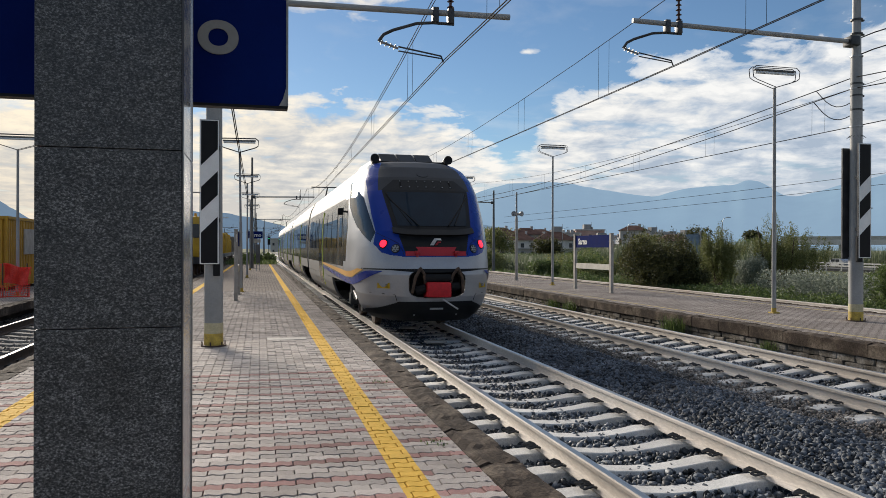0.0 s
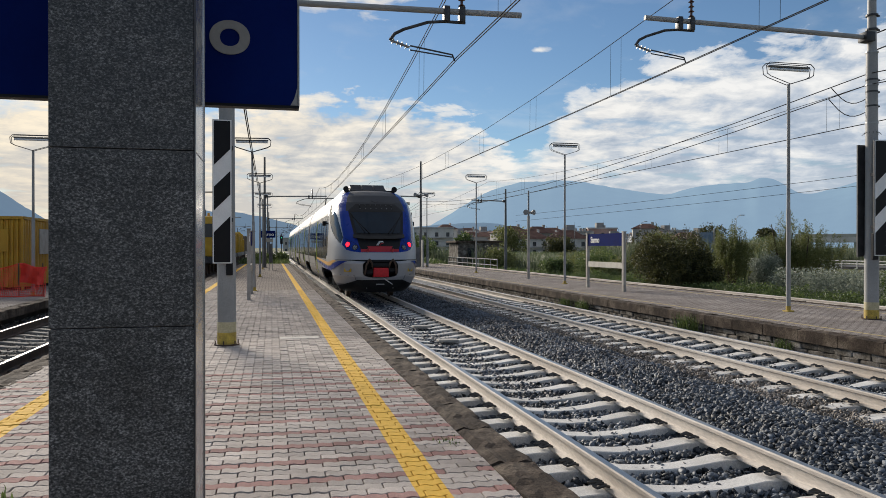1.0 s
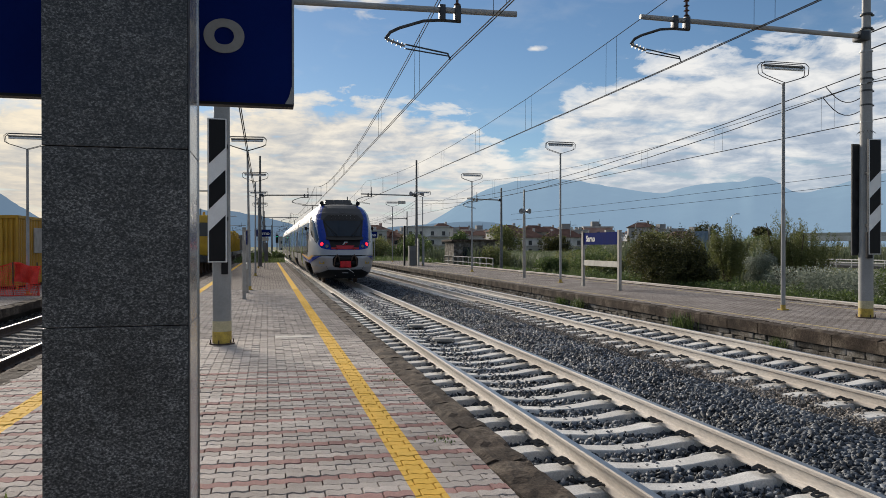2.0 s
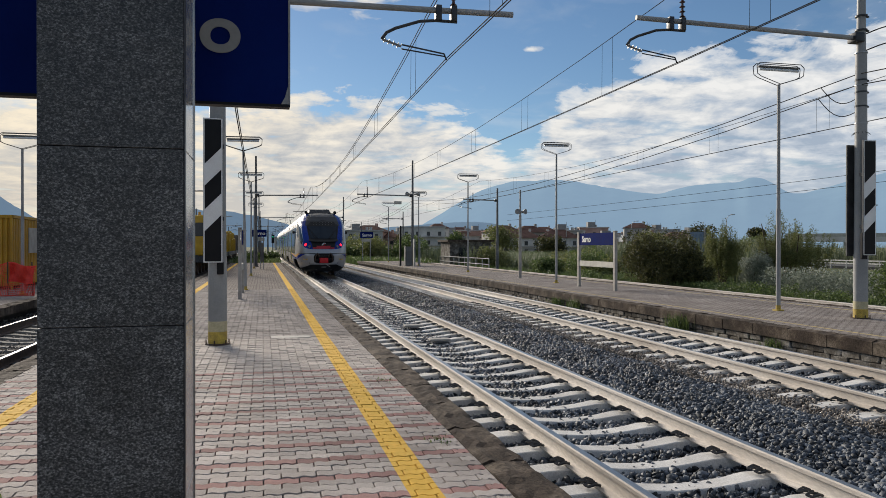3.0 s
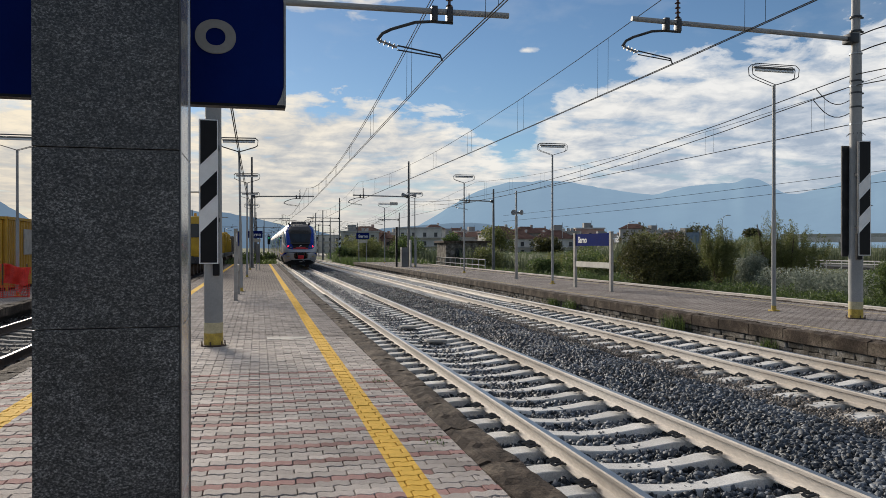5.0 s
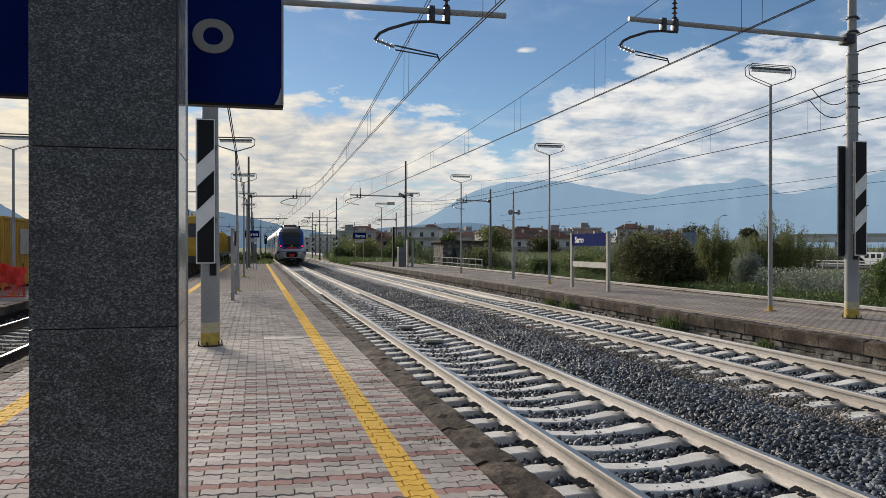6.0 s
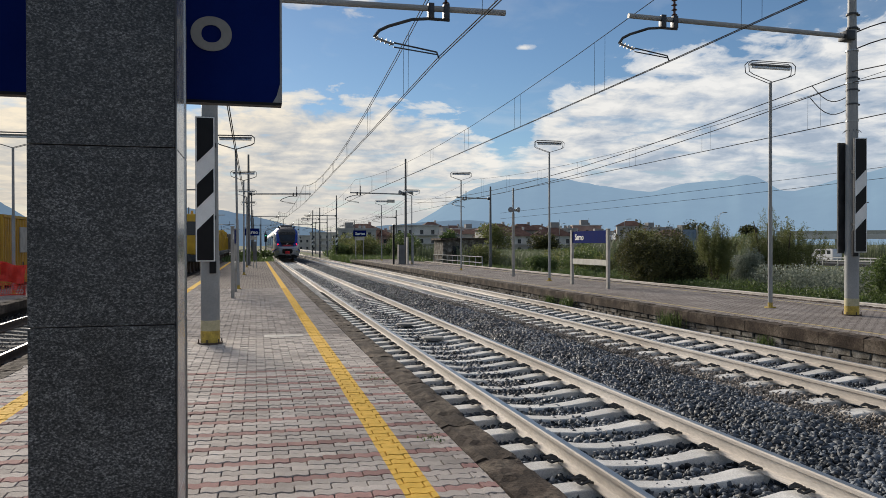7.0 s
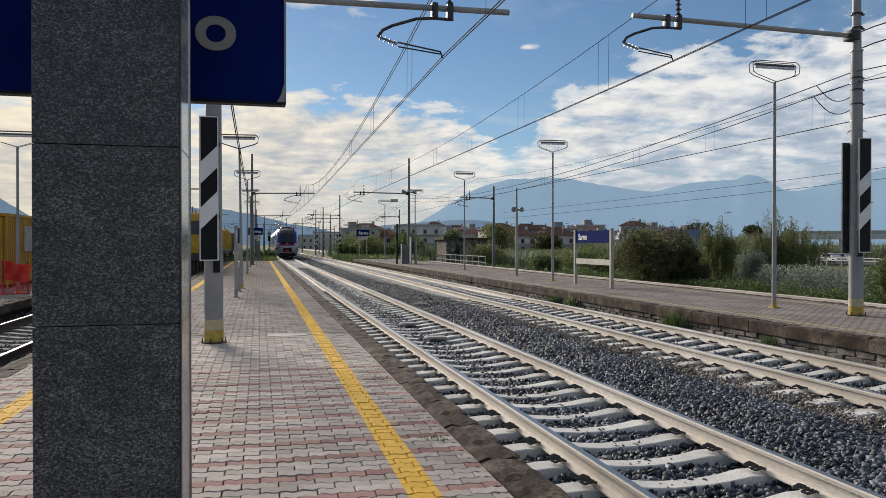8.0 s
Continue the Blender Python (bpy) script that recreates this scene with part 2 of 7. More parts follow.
KERB = surface("dirt-crusted concrete kerb", ((0.026, 0.019, 0.014), (0.062, 0.046, 0.035), (0.16, 0.13, 0.10)), 1.9, 0.95, bump=1.0, grain=38, spread=0.45, vector="World", rand=0.15, spec=0.15)
OLD_WALL = surface("old masonry", ((0.06, 0.052, 0.043), (0.13, 0.115, 0.095), (0.30, 0.28, 0.25)), 2.4, 0.95, bump=0.9, grain=30, spread=0.4, vector="World", rand=0.3, spec=0.15)
CONCRETE = surface("pale sleeper concrete", ((0.48, 0.465, 0.44), (0.68, 0.665, 0.635)), 2.0, 0.85, bump=0.25, grain=70, spread=0.18, rand=0.14, vector="World")
OLD_CONCRETE = surface("grimy sleeper concrete", ((0.15, 0.14, 0.128), (0.27, 0.258, 0.24)), 2.0, 0.9, bump=0.3, grain=70, spread=0.2, rand=0.15, vector="World", spec=0.15)
RAIL_SIDE = surface("cream dust on rail", ((0.46, 0.40, 0.335), (0.68, 0.63, 0.565)), 1.2, 0.75, bump=0.15, grain=50, spread=0.14, vector="World", stretch=(1, 0.25, 1))
RAIL_TOP = surface("polished steel", ((0.34, 0.33, 0.315), (0.48, 0.47, 0.455)), 6, 0.36, metal=1.0, bump=0.03, grain=30, spread=0.06, vector="World", stretch=(1, 0.05, 1))
RUST = surface("rusty steel", ((0.05, 0.035, 0.028), (0.12, 0.08, 0.055)), 9, 0.85, bump=0.4, grain=120)
STONE_DARK = surface("dark basalt ballast", ((0.026, 0.032, 0.040), (0.105, 0.120, 0.142)), 1.1, 0.6, bump=0.3, grain=50, spread=0.4, island=0.85, vector="World")
STONE_BROWN = surface("brown dusty ballast", ((0.16, 0.14, 0.12), (0.33, 0.30, 0.27)), 1.1, 0.85, bump=0.3, grain=50, spread=0.3, island=0.5, vector="World")
BED = surface("ballast bed", ((0.03, 0.03, 0.032), (0.085, 0.08, 0.078)), 14, 0.95, bump=1.0, grain=35, spread=0.5, vector="World")
STONE_BED = surface("dark basalt bed", ((0.030, 0.036, 0.044), (0.10, 0.113, 0.13)), 9, 0.8, bump=1.0, grain=22, spread=0.6, vector="World", spec=0.2)
SOIL = surface("rough grass and soil", ((0.05, 0.07, 0.025), (0.10, 0.115, 0.045), (0.15, 0.135, 0.075)), 0.5, 0.95, bump=0.8, grain=9, spread=0.4, vector="World", spec=0.1)
ASPHALT = surface("asphalt", ((0.045, 0.045, 0.047), (0.07, 0.07, 0.07)), 1, 0.9, bump=0.3, vector="World")
POLE_GREY = surface("grey painted pole", ((0.23, 0.235, 0.23), (0.33, 0.33, 0.32)), 1.4, 0.55, bump=0.08, grain=40, spread=0.08, vector="World")
GALV = surface("galvanised steel", ((0.28, 0.285, 0.285), (0.42, 0.425, 0.42)), 5, 0.42, metal=0.7, bump=0.06, grain=60, spread=0.08)
DARK_METAL = surface("dark weathered metal", ((0.035, 0.037, 0.04), (0.07, 0.072, 0.075)), 5, 0.5, metal=0.4, bump=0.05)
WIRE = surface("dark copper cable", ((0.022, 0.020, 0.019), (0.036, 0.033, 0.030)), 5, 0.8, bump=0, spec=0.03)
PORCELAIN = surface("brown porcelain", ((0.07, 0.035, 0.028), (0.11, 0.055, 0.04)), 5, 0.25, bump=0)
YELLOW_PAINT = surface("chipped yellow paint", ((0.34, 0.24, 0.05), (0.58, 0.41, 0.07)), 9, 0.6, bump=0.25, grain=50, spread=0.25)
CREAM_PAINT = surface("pale worn yellow paint", ((0.42, 0.37, 0.22), (0.52, 0.46, 0.29)), 9, 0.65, bump=0.2, grain=50, spread=0.2)
BLUE_SIGN = surface("blue enamel", ((0.004, 0.012, 0.095), (0.005, 0.017, 0.12)), 2, 0.8, bump=0.02, spread=0.04, spec=0.02)
WHITE_PAINT = surface("white enamel", ((0.70, 0.70, 0.68), (0.80, 0.80, 0.78)), 3, 0.45, bump=0.03, spread=0.04)
GREY_EDGE = surface("grey sign rim", ((0.22, 0.22, 0.22), (0.30, 0.30, 0.29)), 5, 0.5, bump=0.05)
BLACK_PAINT = surface("black enamel", ((0.005, 0.005, 0.006), (0.010, 0.010, 0.011)), 3, 0.5, bump=0.02, spread=0.05, spec=0.2)
STEEL_TRIM = surface("brushed steel corner", ((0.42, 0.42, 0.42), (0.55, 0.55, 0.55)), 3, 0.25, metal=1.0, bump=0.03, stretch=(1, 1, 0.05))
PALE_POST = surface("weathered pale steel post", ((0.27, 0.25, 0.22), (0.40, 0.375, 0.335)), 3, 0.7, bump=0.15, spread=0.12)
PALE_SLAT = surface("weathered cream slat", ((0.36, 0.34, 0.29), (0.52, 0.50, 0.44)), 3, 0.7, bump=0.1)
TUBE_WHITE = surface("fluorescent cover", ((0.62, 0.66, 0.68), (0.72, 0.76, 0.78)), 4, 0.2, bump=0)
GLASS_DARK = surface("dark tinted glass", ((0.004, 0.013, 0.026), (0.007, 0.020, 0.036)), 2, 0.06, bump=0, spread=0.02, spec=0.2)
CAB_GLASS = surface("dull cab glass", ((0.008, 0.011, 0.016), (0.016, 0.020, 0.028)), 2, 0.1, bump=0, spread=0.05, spec=0.4)
SILVER = surface("silver train paint", ((0.32, 0.325, 0.34), (0.39, 0.395, 0.41)), 0.8, 0.36, metal=0.4, bump=0.02, grain=30, spread=0.04, spec=0.4)
SIDE_GREY = surface("dull grey train flank", ((0.11, 0.108, 0.105), (0.16, 0.157, 0.153)), 0.7, 0.5, bump=0.02, spread=0.05, spec=0.3)
TRAIN_BLUE = surface("deep blue train paint", ((0.004, 0.026, 0.22), (0.006, 0.036, 0.28)), 0.8, 0.28, bump=0.01, spread=0.03, spec=0.22)
ROOF_GREY = surface("dull grey coach roof", ((0.17, 0.17, 0.17), (0.24, 0.24, 0.24)), 0.8, 0.62, bump=0.03, grain=30, spread=0.08, spec=0.2)
FLANK_GLOSS = surface("glossy dark flank film", ((0.045, 0.043, 0.040), (0.075, 0.071, 0.066)), 0.6, 0.16, bump=0.015, grain=6, spread=0.08, spec=0.5)
LAMP_DULL = surface("dull lamp cell", ((0.05, 0.052, 0.055), (0.09, 0.092, 0.095)), 8, 0.2, bump=0)
TRAIN_BLACK = surface("black train panel", ((0.008, 0.009, 0.010), (0.015, 0.016, 0.018)), 1.5, 0.5, bump=0.03, spread=0.08, spec=0.2)
TRAIN_DARK = surface("dark grey train roof", ((0.030, 0.031, 0.034), (0.055, 0.057, 0.060)), 1.5, 0.55, bump=0.03, spread=0.1, spec=0.25)
TRAIN_RED = surface("red train paint", ((0.33, 0.012, 0.02), (0.42, 0.018, 0.028)), 2, 0.4, bump=0.03)
RED_CLOTH = surface("red tarpaulin", ((0.42, 0.010, 0.015), (0.58, 0.018, 0.025)), 7, 0.6, bump=0.5, grain=20)
TRAIN_ORANGE = surface("orange train stripe", ((0.62, 0.30, 0.03), (0.70, 0.36, 0.05)), 2, 0.4, bump=0.01)
DOOR_GREEN = surface("yellow-green door edge", ((0.42, 0.50, 0.05), (0.50, 0.58, 0.08)), 2, 0.4, bump=0.01)
LABEL_YELLOW = surface("yellow warning sticker", ((0.68, 0.46, 0.02), (0.75, 0.52, 0.04)), 4, 0.45, bump=0.0)
TAIL_RED = glowing("lit red tail lamp", (1.0, 0.012, 0.03), 3.0)
LAMP_GLASS = surface("clear headlamp glass", ((0.18, 0.19, 0.20), (0.30, 0.31, 0.32)), 14, 0.1, bump=0.3, grain=90)
LOCO_YELLOW = surface("works vehicle yellow", ((0.42, 0.25, 0.02), (0.58, 0.36, 0.03)), 1.5, 0.5, bump=0.06, spread=0.12)
WORKS_BROWN = surface("grimy works vehicle", ((0.10, 0.085, 0.07), (0.26, 0.22, 0.17)), 1.3, 0.8, bump=0.2, spread=0.25)
CONTAINER = surface("yellow container steel", ((0.36, 0.19, 0.012), (0.48, 0.27, 0.02)), 1.1, 0.55, bump=0.06, spread=0.1)
NET_RED = surface("red plastic barrier net", ((0.62, 0.025, 0.015), (0.80, 0.06, 0.035)), 4, 0.45, bump=0.1, spread=0.2)
PLASTER = surface("pale house plaster", ((0.50, 0.47, 0.42), (0.68, 0.65, 0.60)), 0.3, 0.9, bump=0.1, grain=6, vector="World")
PLASTER_DIM = surface("greyed house plaster", ((0.34, 0.33, 0.31), (0.48, 0.46, 0.43)), 0.3, 0.9, bump=0.1, grain=6, vector="World")
TILE_ROOF = surface("brown tiled roof", ((0.09, 0.05, 0.04), (0.17, 0.10, 0.08)), 0.5, 0.9, bump=0.5, grain=5, vector="World", spec=0.1)
WINDOW_DARK = surface("dark window", ((0.02, 0.024, 0.03), (0.04, 0.045, 0.05)), 1, 0.15, bump=0)
CAR_WHITE = surface("white car paint", ((0.60, 0.60, 0.60), (0.70, 0.70, 0.70)), 1, 0.3, bump=0, spread=0.02, coat=0.5)
CAR_GREY = surface("silver car paint", ((0.30, 0.31, 0.32), (0.38, 0.39, 0.40)), 1, 0.3, metal=0.4, bump=0, spread=0.02, coat=0.5)
TYRE = surface("tyre rubber", ((0.012, 0.012, 0.012), (0.025, 0.025, 0.025)), 8, 0.85, bump=0.1)
POSTER = surface("faded blue poster", ((0.10, 0.16, 0.24), (0.22, 0.28, 0.34)), 2.5, 0.5, bump=0.0)
BARK = surface("bark", ((0.06, 0.045, 0.032), (0.13, 0.105, 0.08)), 6, 0.95, bump=0.8)
LEAF_DARK = leafy("dark evergreen leaf", (0.016, 0.024, 0.008), (0.12, 0.115, 0.032))
LEAF_OLIVE = leafy("olive green leaf", (0.08, 0.10, 0.03), (0.24, 0.25, 0.085))
LEAF_GREY = leafy("grey-green leaf", (0.13, 0.155, 0.11), (0.36, 0.39, 0.31))
LEAF_GREEN = leafy("green weed leaf", (0.04, 0.07, 0.02), (0.15, 0.20, 0.06))
REED = leafy("reed blade", (0.06, 0.085, 0.045), (0.19, 0.215, 0.12))
# Both surfaces glow blue to paint in the haze of the air between.
MOUNTAIN = emissive_haze("mountain with glowing haze", (0.215, 0.315, 0.43), (0.035, 0.05, 0.05), 1.0)
HILL_NEAR = emissive_haze("hill with glowing haze", (0.115, 0.175, 0.26), (0.035, 0.045, 0.04), 1.0)

# ---- mesh tools ----


def add_box(bm, x0, x1, y0, y1, z0, z1, bevel=0.0):
    m = Matrix.LocRotScale(((x0 + x1) / 2, (y0 + y1) / 2, (z0 + z1) / 2), None, (abs(x1 - x0), abs(y1 - y0), abs(z1 - z0)))
    made = bmesh.ops.create_cube(bm, size=1, matrix=m)["verts"]
    if bevel:
        edges = list({e for v in made for e in v.link_edges})
        bmesh.ops.bevel(bm, geom=edges, offset=bevel, segments=2, affect="EDGES", profile=0.5)
    return bm


def add_rod(bm, a, b, r0, r1=None, n=10):
    a, b = Vector(a), Vector(b)
    m = Matrix.Translation((a + b) / 2) @ (b - a).to_track_quat("Z", "Y").to_matrix().to_4x4()
    bmesh.ops.create_cone(bm, cap_ends=True, segments=n, radius1=r0, radius2=r0 if r1 is None else r1, depth=(b - a).length, matrix=m)
    return bm


def add_path(bm, pts, r, n=8):
    """A bent tube through the points."""
    for a, b in zip(pts, pts[1:]):
        add_rod(bm, a, b, r, n=n)
    for p in pts[1:-1]:
        bmesh.ops.create_icosphere(bm, subdivisions=1, radius=r * 1.03, matrix=Matrix.Translation(p))
    return bm


def add_prism(bm, outline, x0, x1, axis="x"):
    """Extrude a closed outline of (a, b): along x with (y, z), along y with (x, z), along z with (x, y)."""
    def at(p, d):
        return {"x": (d, p[0], p[1]), "y": (p[0], d, p[1]), "z": (p[0], p[1], d)}[axis]
    one = [bm.verts.new(at(p, x0)) for p in outline]
    two = [bm.verts.new(at(p, x1)) for p in outline]
    n = len(outline)
    for i in range(n):
        bm.faces.new((one[i], one[(i + 1) % n], two[(i + 1) % n], two[i]))
    bm.faces.new(one[::-1])
    bm.faces.new(two)
    return bm


def finish(name, bm, material, smooth=False):
    bmesh.ops.recalc_face_normals(bm, faces=bm.faces)
    me = bpy.data.meshes.new(name)
    bm.to_mesh(me)
    bm.free()
    me.materials.append(material)
    if smooth:
        me.shade_smooth()
        me.set_sharp_from_angle(angle=radians(35))
    return me


def part(name, bm, material, parent, label="", smooth=False):
    ob = new(name, finish(name, bm, material, smooth))
    ob.parent = parent
    return tagged(ob, label)


def share(name, me, parent, x=0.0, y=0.0, z=0.0, rz=0.0):
    ob = new(name, me)
    ob.parent = parent
    ob.location, ob.rotation_euler = (x, y, z), (0, 0, rz)
    return ob


def thing(name, at, label, category, group="", rz=0.0):
    ob = new(name)
    ob.location, ob.rotation_euler = at, (0, 0, rz)
    ob.empty_display_size = 0.3
    return tagged(ob, label, category, group)


def raw(name, verts, faces, material, smooth=False):
    me = bpy.data.meshes.new(name)
    me.from_pydata(verts, [], faces)
    me.materials.append(material)
    if smooth:
        me.shade_smooth()
    return me


def bm_box(*a, **k):
    return add_box(bmesh.new(), *a, **k)


def bm_rod(*a, **k):
    return add_rod(bmesh.new(), *a, **k)


def bm_path(*a, **k):
    return add_path(bmesh.new(), *a, **k)


def setting(name, bm, material, label, category="", smooth=False):
    ob = new(name, finish(name, bm, material, smooth))
    return tagged(ob, label, category or name.replace("_", " "), kind="structure")

# ---- levels and lines, in metres: platform top 0, rail head -0.2 ----
RAIL_Z, SLEEPER_Z, BED_Z, FIELD_Z = -0.20, -0.375, -0.42, -1.7
TRACK_NEAR, TRACK_FAR, TRACK_LEFT, TRACK_OUTER = 3.34, 7.63, -4.64, 16.6
PLATFORM_END = 71.0
FAR_END = 77.0


def ground_height(x, y):
    if x < 18.2:
        return -0.62
    k = min(1.0, (x - 18.2) / 9.0)
    return -0.62 + (FIELD_Z + 0.62) * k * k * (3 - 2 * k)


def build_ground():
    xs = [-4600, -1500, -500, -150, -60, -25, -10, 0, 10, 18.2, 19.5, 21, 22.5, 24, 25.5, 27.3, 40, 70, 140, 300, 900, 2200, 4600]
    ys = [-400, -60, -15, 0, 15, 30, 45, 60, 80, 110, 160, 240, 400, 900, 2200, 4800]
    verts = [(x, y, ground_height(x, y)) for y in ys for x in xs]
    n = len(xs)
    faces = [(j * n + i, j * n + i + 1, (j + 1) * n + i + 1, (j + 1) * n + i) for j in range(len(ys) - 1) for i in range(n - 1)]
    tagged(new("ground", raw("ground", verts, faces, SOIL, True)), "rough green and brown soil and grass fields", "ground", kind="structure")


build_ground()
setting("trackbed", bm_box(-9.0, 9.5, -30, 330, -0.66, -0.50), BED, "dark ballast bed under the railway tracks", "trackbed")
setting("trackbed_near", bm_box(1.8, 5.85, 33, 330, -0.5, -0.425), STONE_BED, "dark basalt ballast between the sleepers", "trackbed")
setting("trackbed_far_end", bm_box(5.86, 9.4, 35, 330, -0.46, -0.42), BED, "brown ballast bed between the far sleepers", "trackbed")
setting("trackbed_far", bm_box(5.8, 9.52, -30, 330, -0.5, -0.47), BED, "brown ballast bed under the second track", "trackbed")
setting("trackbed_outer", bm_box(14.2, 18.3, -30, 330, -0.66, BED_Z - 0.02), BED, "dark ballast bed under the outer track", "trackbed")


def platform_body(name, x0, x1, y0, y1, label):
    b = bmesh.new()
    add_box(b, x0, x1, y0, y1, -0.64, -0.055)
    return setting(name, b, JOINT, label, "platform")


platform_near = platform_body("platform_near", -2.79, 1.49, -8, PLATFORM_END, "island platform paved with wavy grey and red concrete blocks")
platform_far = platform_body("platform_far", 9.75, 14.12, -8, FAR_END, "second island platform paved with weathered grey blocks")
platform_left = platform_body("platform_left", -16.0, -6.55, -8, 120, "worn concrete side platform beyond the left track")


def wavy_mesh(name, material, length=0.227, width=0.1075, gap=0.0075, thick=0.06, wave=0.0135):
    """One interlocking block, its long sides wavy."""
    n = 16
    L, W = length - gap, width - gap
    def edge(side):
        return [(-L / 2 + L * i / n, side * W / 2 + wave * math.sin(4 * math.pi * (i / n))) for i in range(n + 1)]
    outline = edge(-1) + edge(1)[::-1]
    k = len(outline)
    rim = [(x * 0.98, y * 0.955) for x, y in outline]
    verts = [(x, y, -thick) for x, y in outline] + [(x, y, -0.006) for x, y in outline] + [(x, y, 0) for x, y in rim]
    faces = []
    for lo in (0, k):
        faces += [(lo + i, lo + (i + 1) % k, lo + k + (i + 1) % k, lo + k + i) for i in range(k)]
    m = n + 1
    faces += [(2 * k + i, 2 * k + i + 1, 2 * k + k - 2 - i, 2 * k + k - 1 - i) for i in range(n)]
    return raw(name, verts, faces, material)


def pave(platform, x0, x1, y0, y1, loose_to, reds=True, seed=3):
    """Blocks laid in rows across the platform; the nearest are single pieces, the rest one sheet of blocks."""
    rng = random.Random(seed)
    pitch_x, pitch_y = 0.227, 0.1075
    meshes = {m: wavy_mesh("paver", m) for m in (PAVER_GREY, PAVER_RED, PAVER_DULL)}
    halves = {m: wavy_mesh("half_paver", m, length=0.1135) for m in (PAVER_GREY, PAVER_RED, PAVER_DULL)}
    base = meshes[PAVER_GREY]
    bv = np.array([v.co for v in base.vertices])
    bf = [tuple(p.vertices) for p in base.polygons]
    sheets = {m: ([], []) for m in meshes}
    rows = int((y1 - y0) / pitch_y)
    single = 0
    for r in range(rows):
        y = y0 + (r + 0.5) * pitch_y
        red_row = reds and (r % 4 == 1) and (y < 9.4)
        plain = PAVER_GREY if y < 12.75 else PAVER_DULL
        x = x0 - (pitch_x / 2 if r % 2 else 0)
        while x < x1 - 0.02:
            cx = x + pitch_x / 2
            x += pitch_x
            if cx < x0 + 0.02 or cx > x1 - 0.02:
                m = PAVER_RED if red_row else plain
                share("half_paver", halves[m], platform, x1 - pitch_x / 4 if cx > 0 else x0 + pitch_x / 4, y, rng.uniform(-0.004, 0.003))
                continue
            m = PAVER_RED if red_row and rng.random() < 0.95 else plain
            z, turn = rng.uniform(-0.004, 0.003), rng.uniform(-0.012, 0.012)
            if y < loose_to and -0.35 < cx < 1.5 and single < 300:
                single += 1
                share("paver", meshes[m], platform, cx, y, z, turn)
            else:
                vs, fs = sheets[m]
                o = len(vs) * len(bv)
                c, s = math.cos(turn), math.sin(turn)
                rot = bv @ np.array([[c, s, 0], [-s, c, 0], [0, 0, 1]])
                vs.append(rot + (cx, y, z))
                fs.append(o)
    for m, (vs, fs) in sheets.items():
        if vs:
            faces = [tuple(o + i for i in f) for o in fs for f in bf]
            ob = share("paver_rows", raw("paver_rows", np.concatenate(vs).tolist(), faces, m), platform)
            tagged(ob, kind="stuff")




def far_paving(platform, x0, x1, y0, y1, material):
    """Beyond the blocks that can be told apart: low slabs, their relief in the material."""
    part("paved_strip", bm_box(x0, x1, y0, y1, -0.06, -0.002), material, platform)


def paver_sheet(name, dark, light, lines, half, color, wear):
    """Rows of small blocks with dark joints, at true size, for paving far off."""
    m = surface(name, (dark, light), 0.8, 0.92, bump=0.3, grain=60, spread=0.22, vector="World", spec=0.03)
    t = m.node_tree
    b = t.nodes["Principled BSDF"]
    src = b.inputs["Base Color"].links[0].from_socket
    geo = t.nodes.new("ShaderNodeNewGeometry").outputs["Position"]
    br = node(t, "ShaderNodeTexBrick", Scale=1.0)
    br.inputs["Color1"].default_value = br.inputs["Color2"].default_value = (1, 1, 1, 1)
    br.inputs["Color1"].default_value = (0.86, 0.84, 0.82, 1)
    br.inputs["Mortar"].default_value = (0.24, 0.22, 0.20, 1)
    br.inputs["Mortar Size"].default_value = 0.014
    br.inputs["Brick Width"].default_value = 0.227
    br.inputs["Row Height"].default_value = 0.1075
    t.links.new(geo, br.inputs["Vector"])
    t.links.new(blend(t, 1.0, src, br.outputs[0], "MULTIPLY"), b.inputs["Base Color"])
    return painted_lines(m, lines, half, color, wear)


FAR_PAVING = paver_sheet("distant block paving", (0.20, 0.174, 0.158), (0.30, 0.264, 0.243), (YELLOW_NEAR, YELLOW_BACK), 0.1, LINE_YELLOW, 0.38)
OLD_PAVING = paver_sheet("weathered dark block paving", (0.25, 0.222, 0.207), (0.41, 0.375, 0.352), (YELLOW_FAR, YELLOW_FAR_BACK), 0.045, (0.50, 0.40, 0.19), 0.52)
NEAR_BLOCKS_END = 27.0
far_paving(platform_near, -2.79, 1.49, -8, 2.19, FAR_PAVING)
far_paving(platform_near, -2.79, 1.49, NEAR_BLOCKS_END, PLATFORM_END, FAR_PAVING)
far_paving(platform_far, 9.75, 14.12, -8, FAR_END, OLD_PAVING)
far_paving(platform_left, -16.0, -6.55, -8, 120, OLD_PAVING)


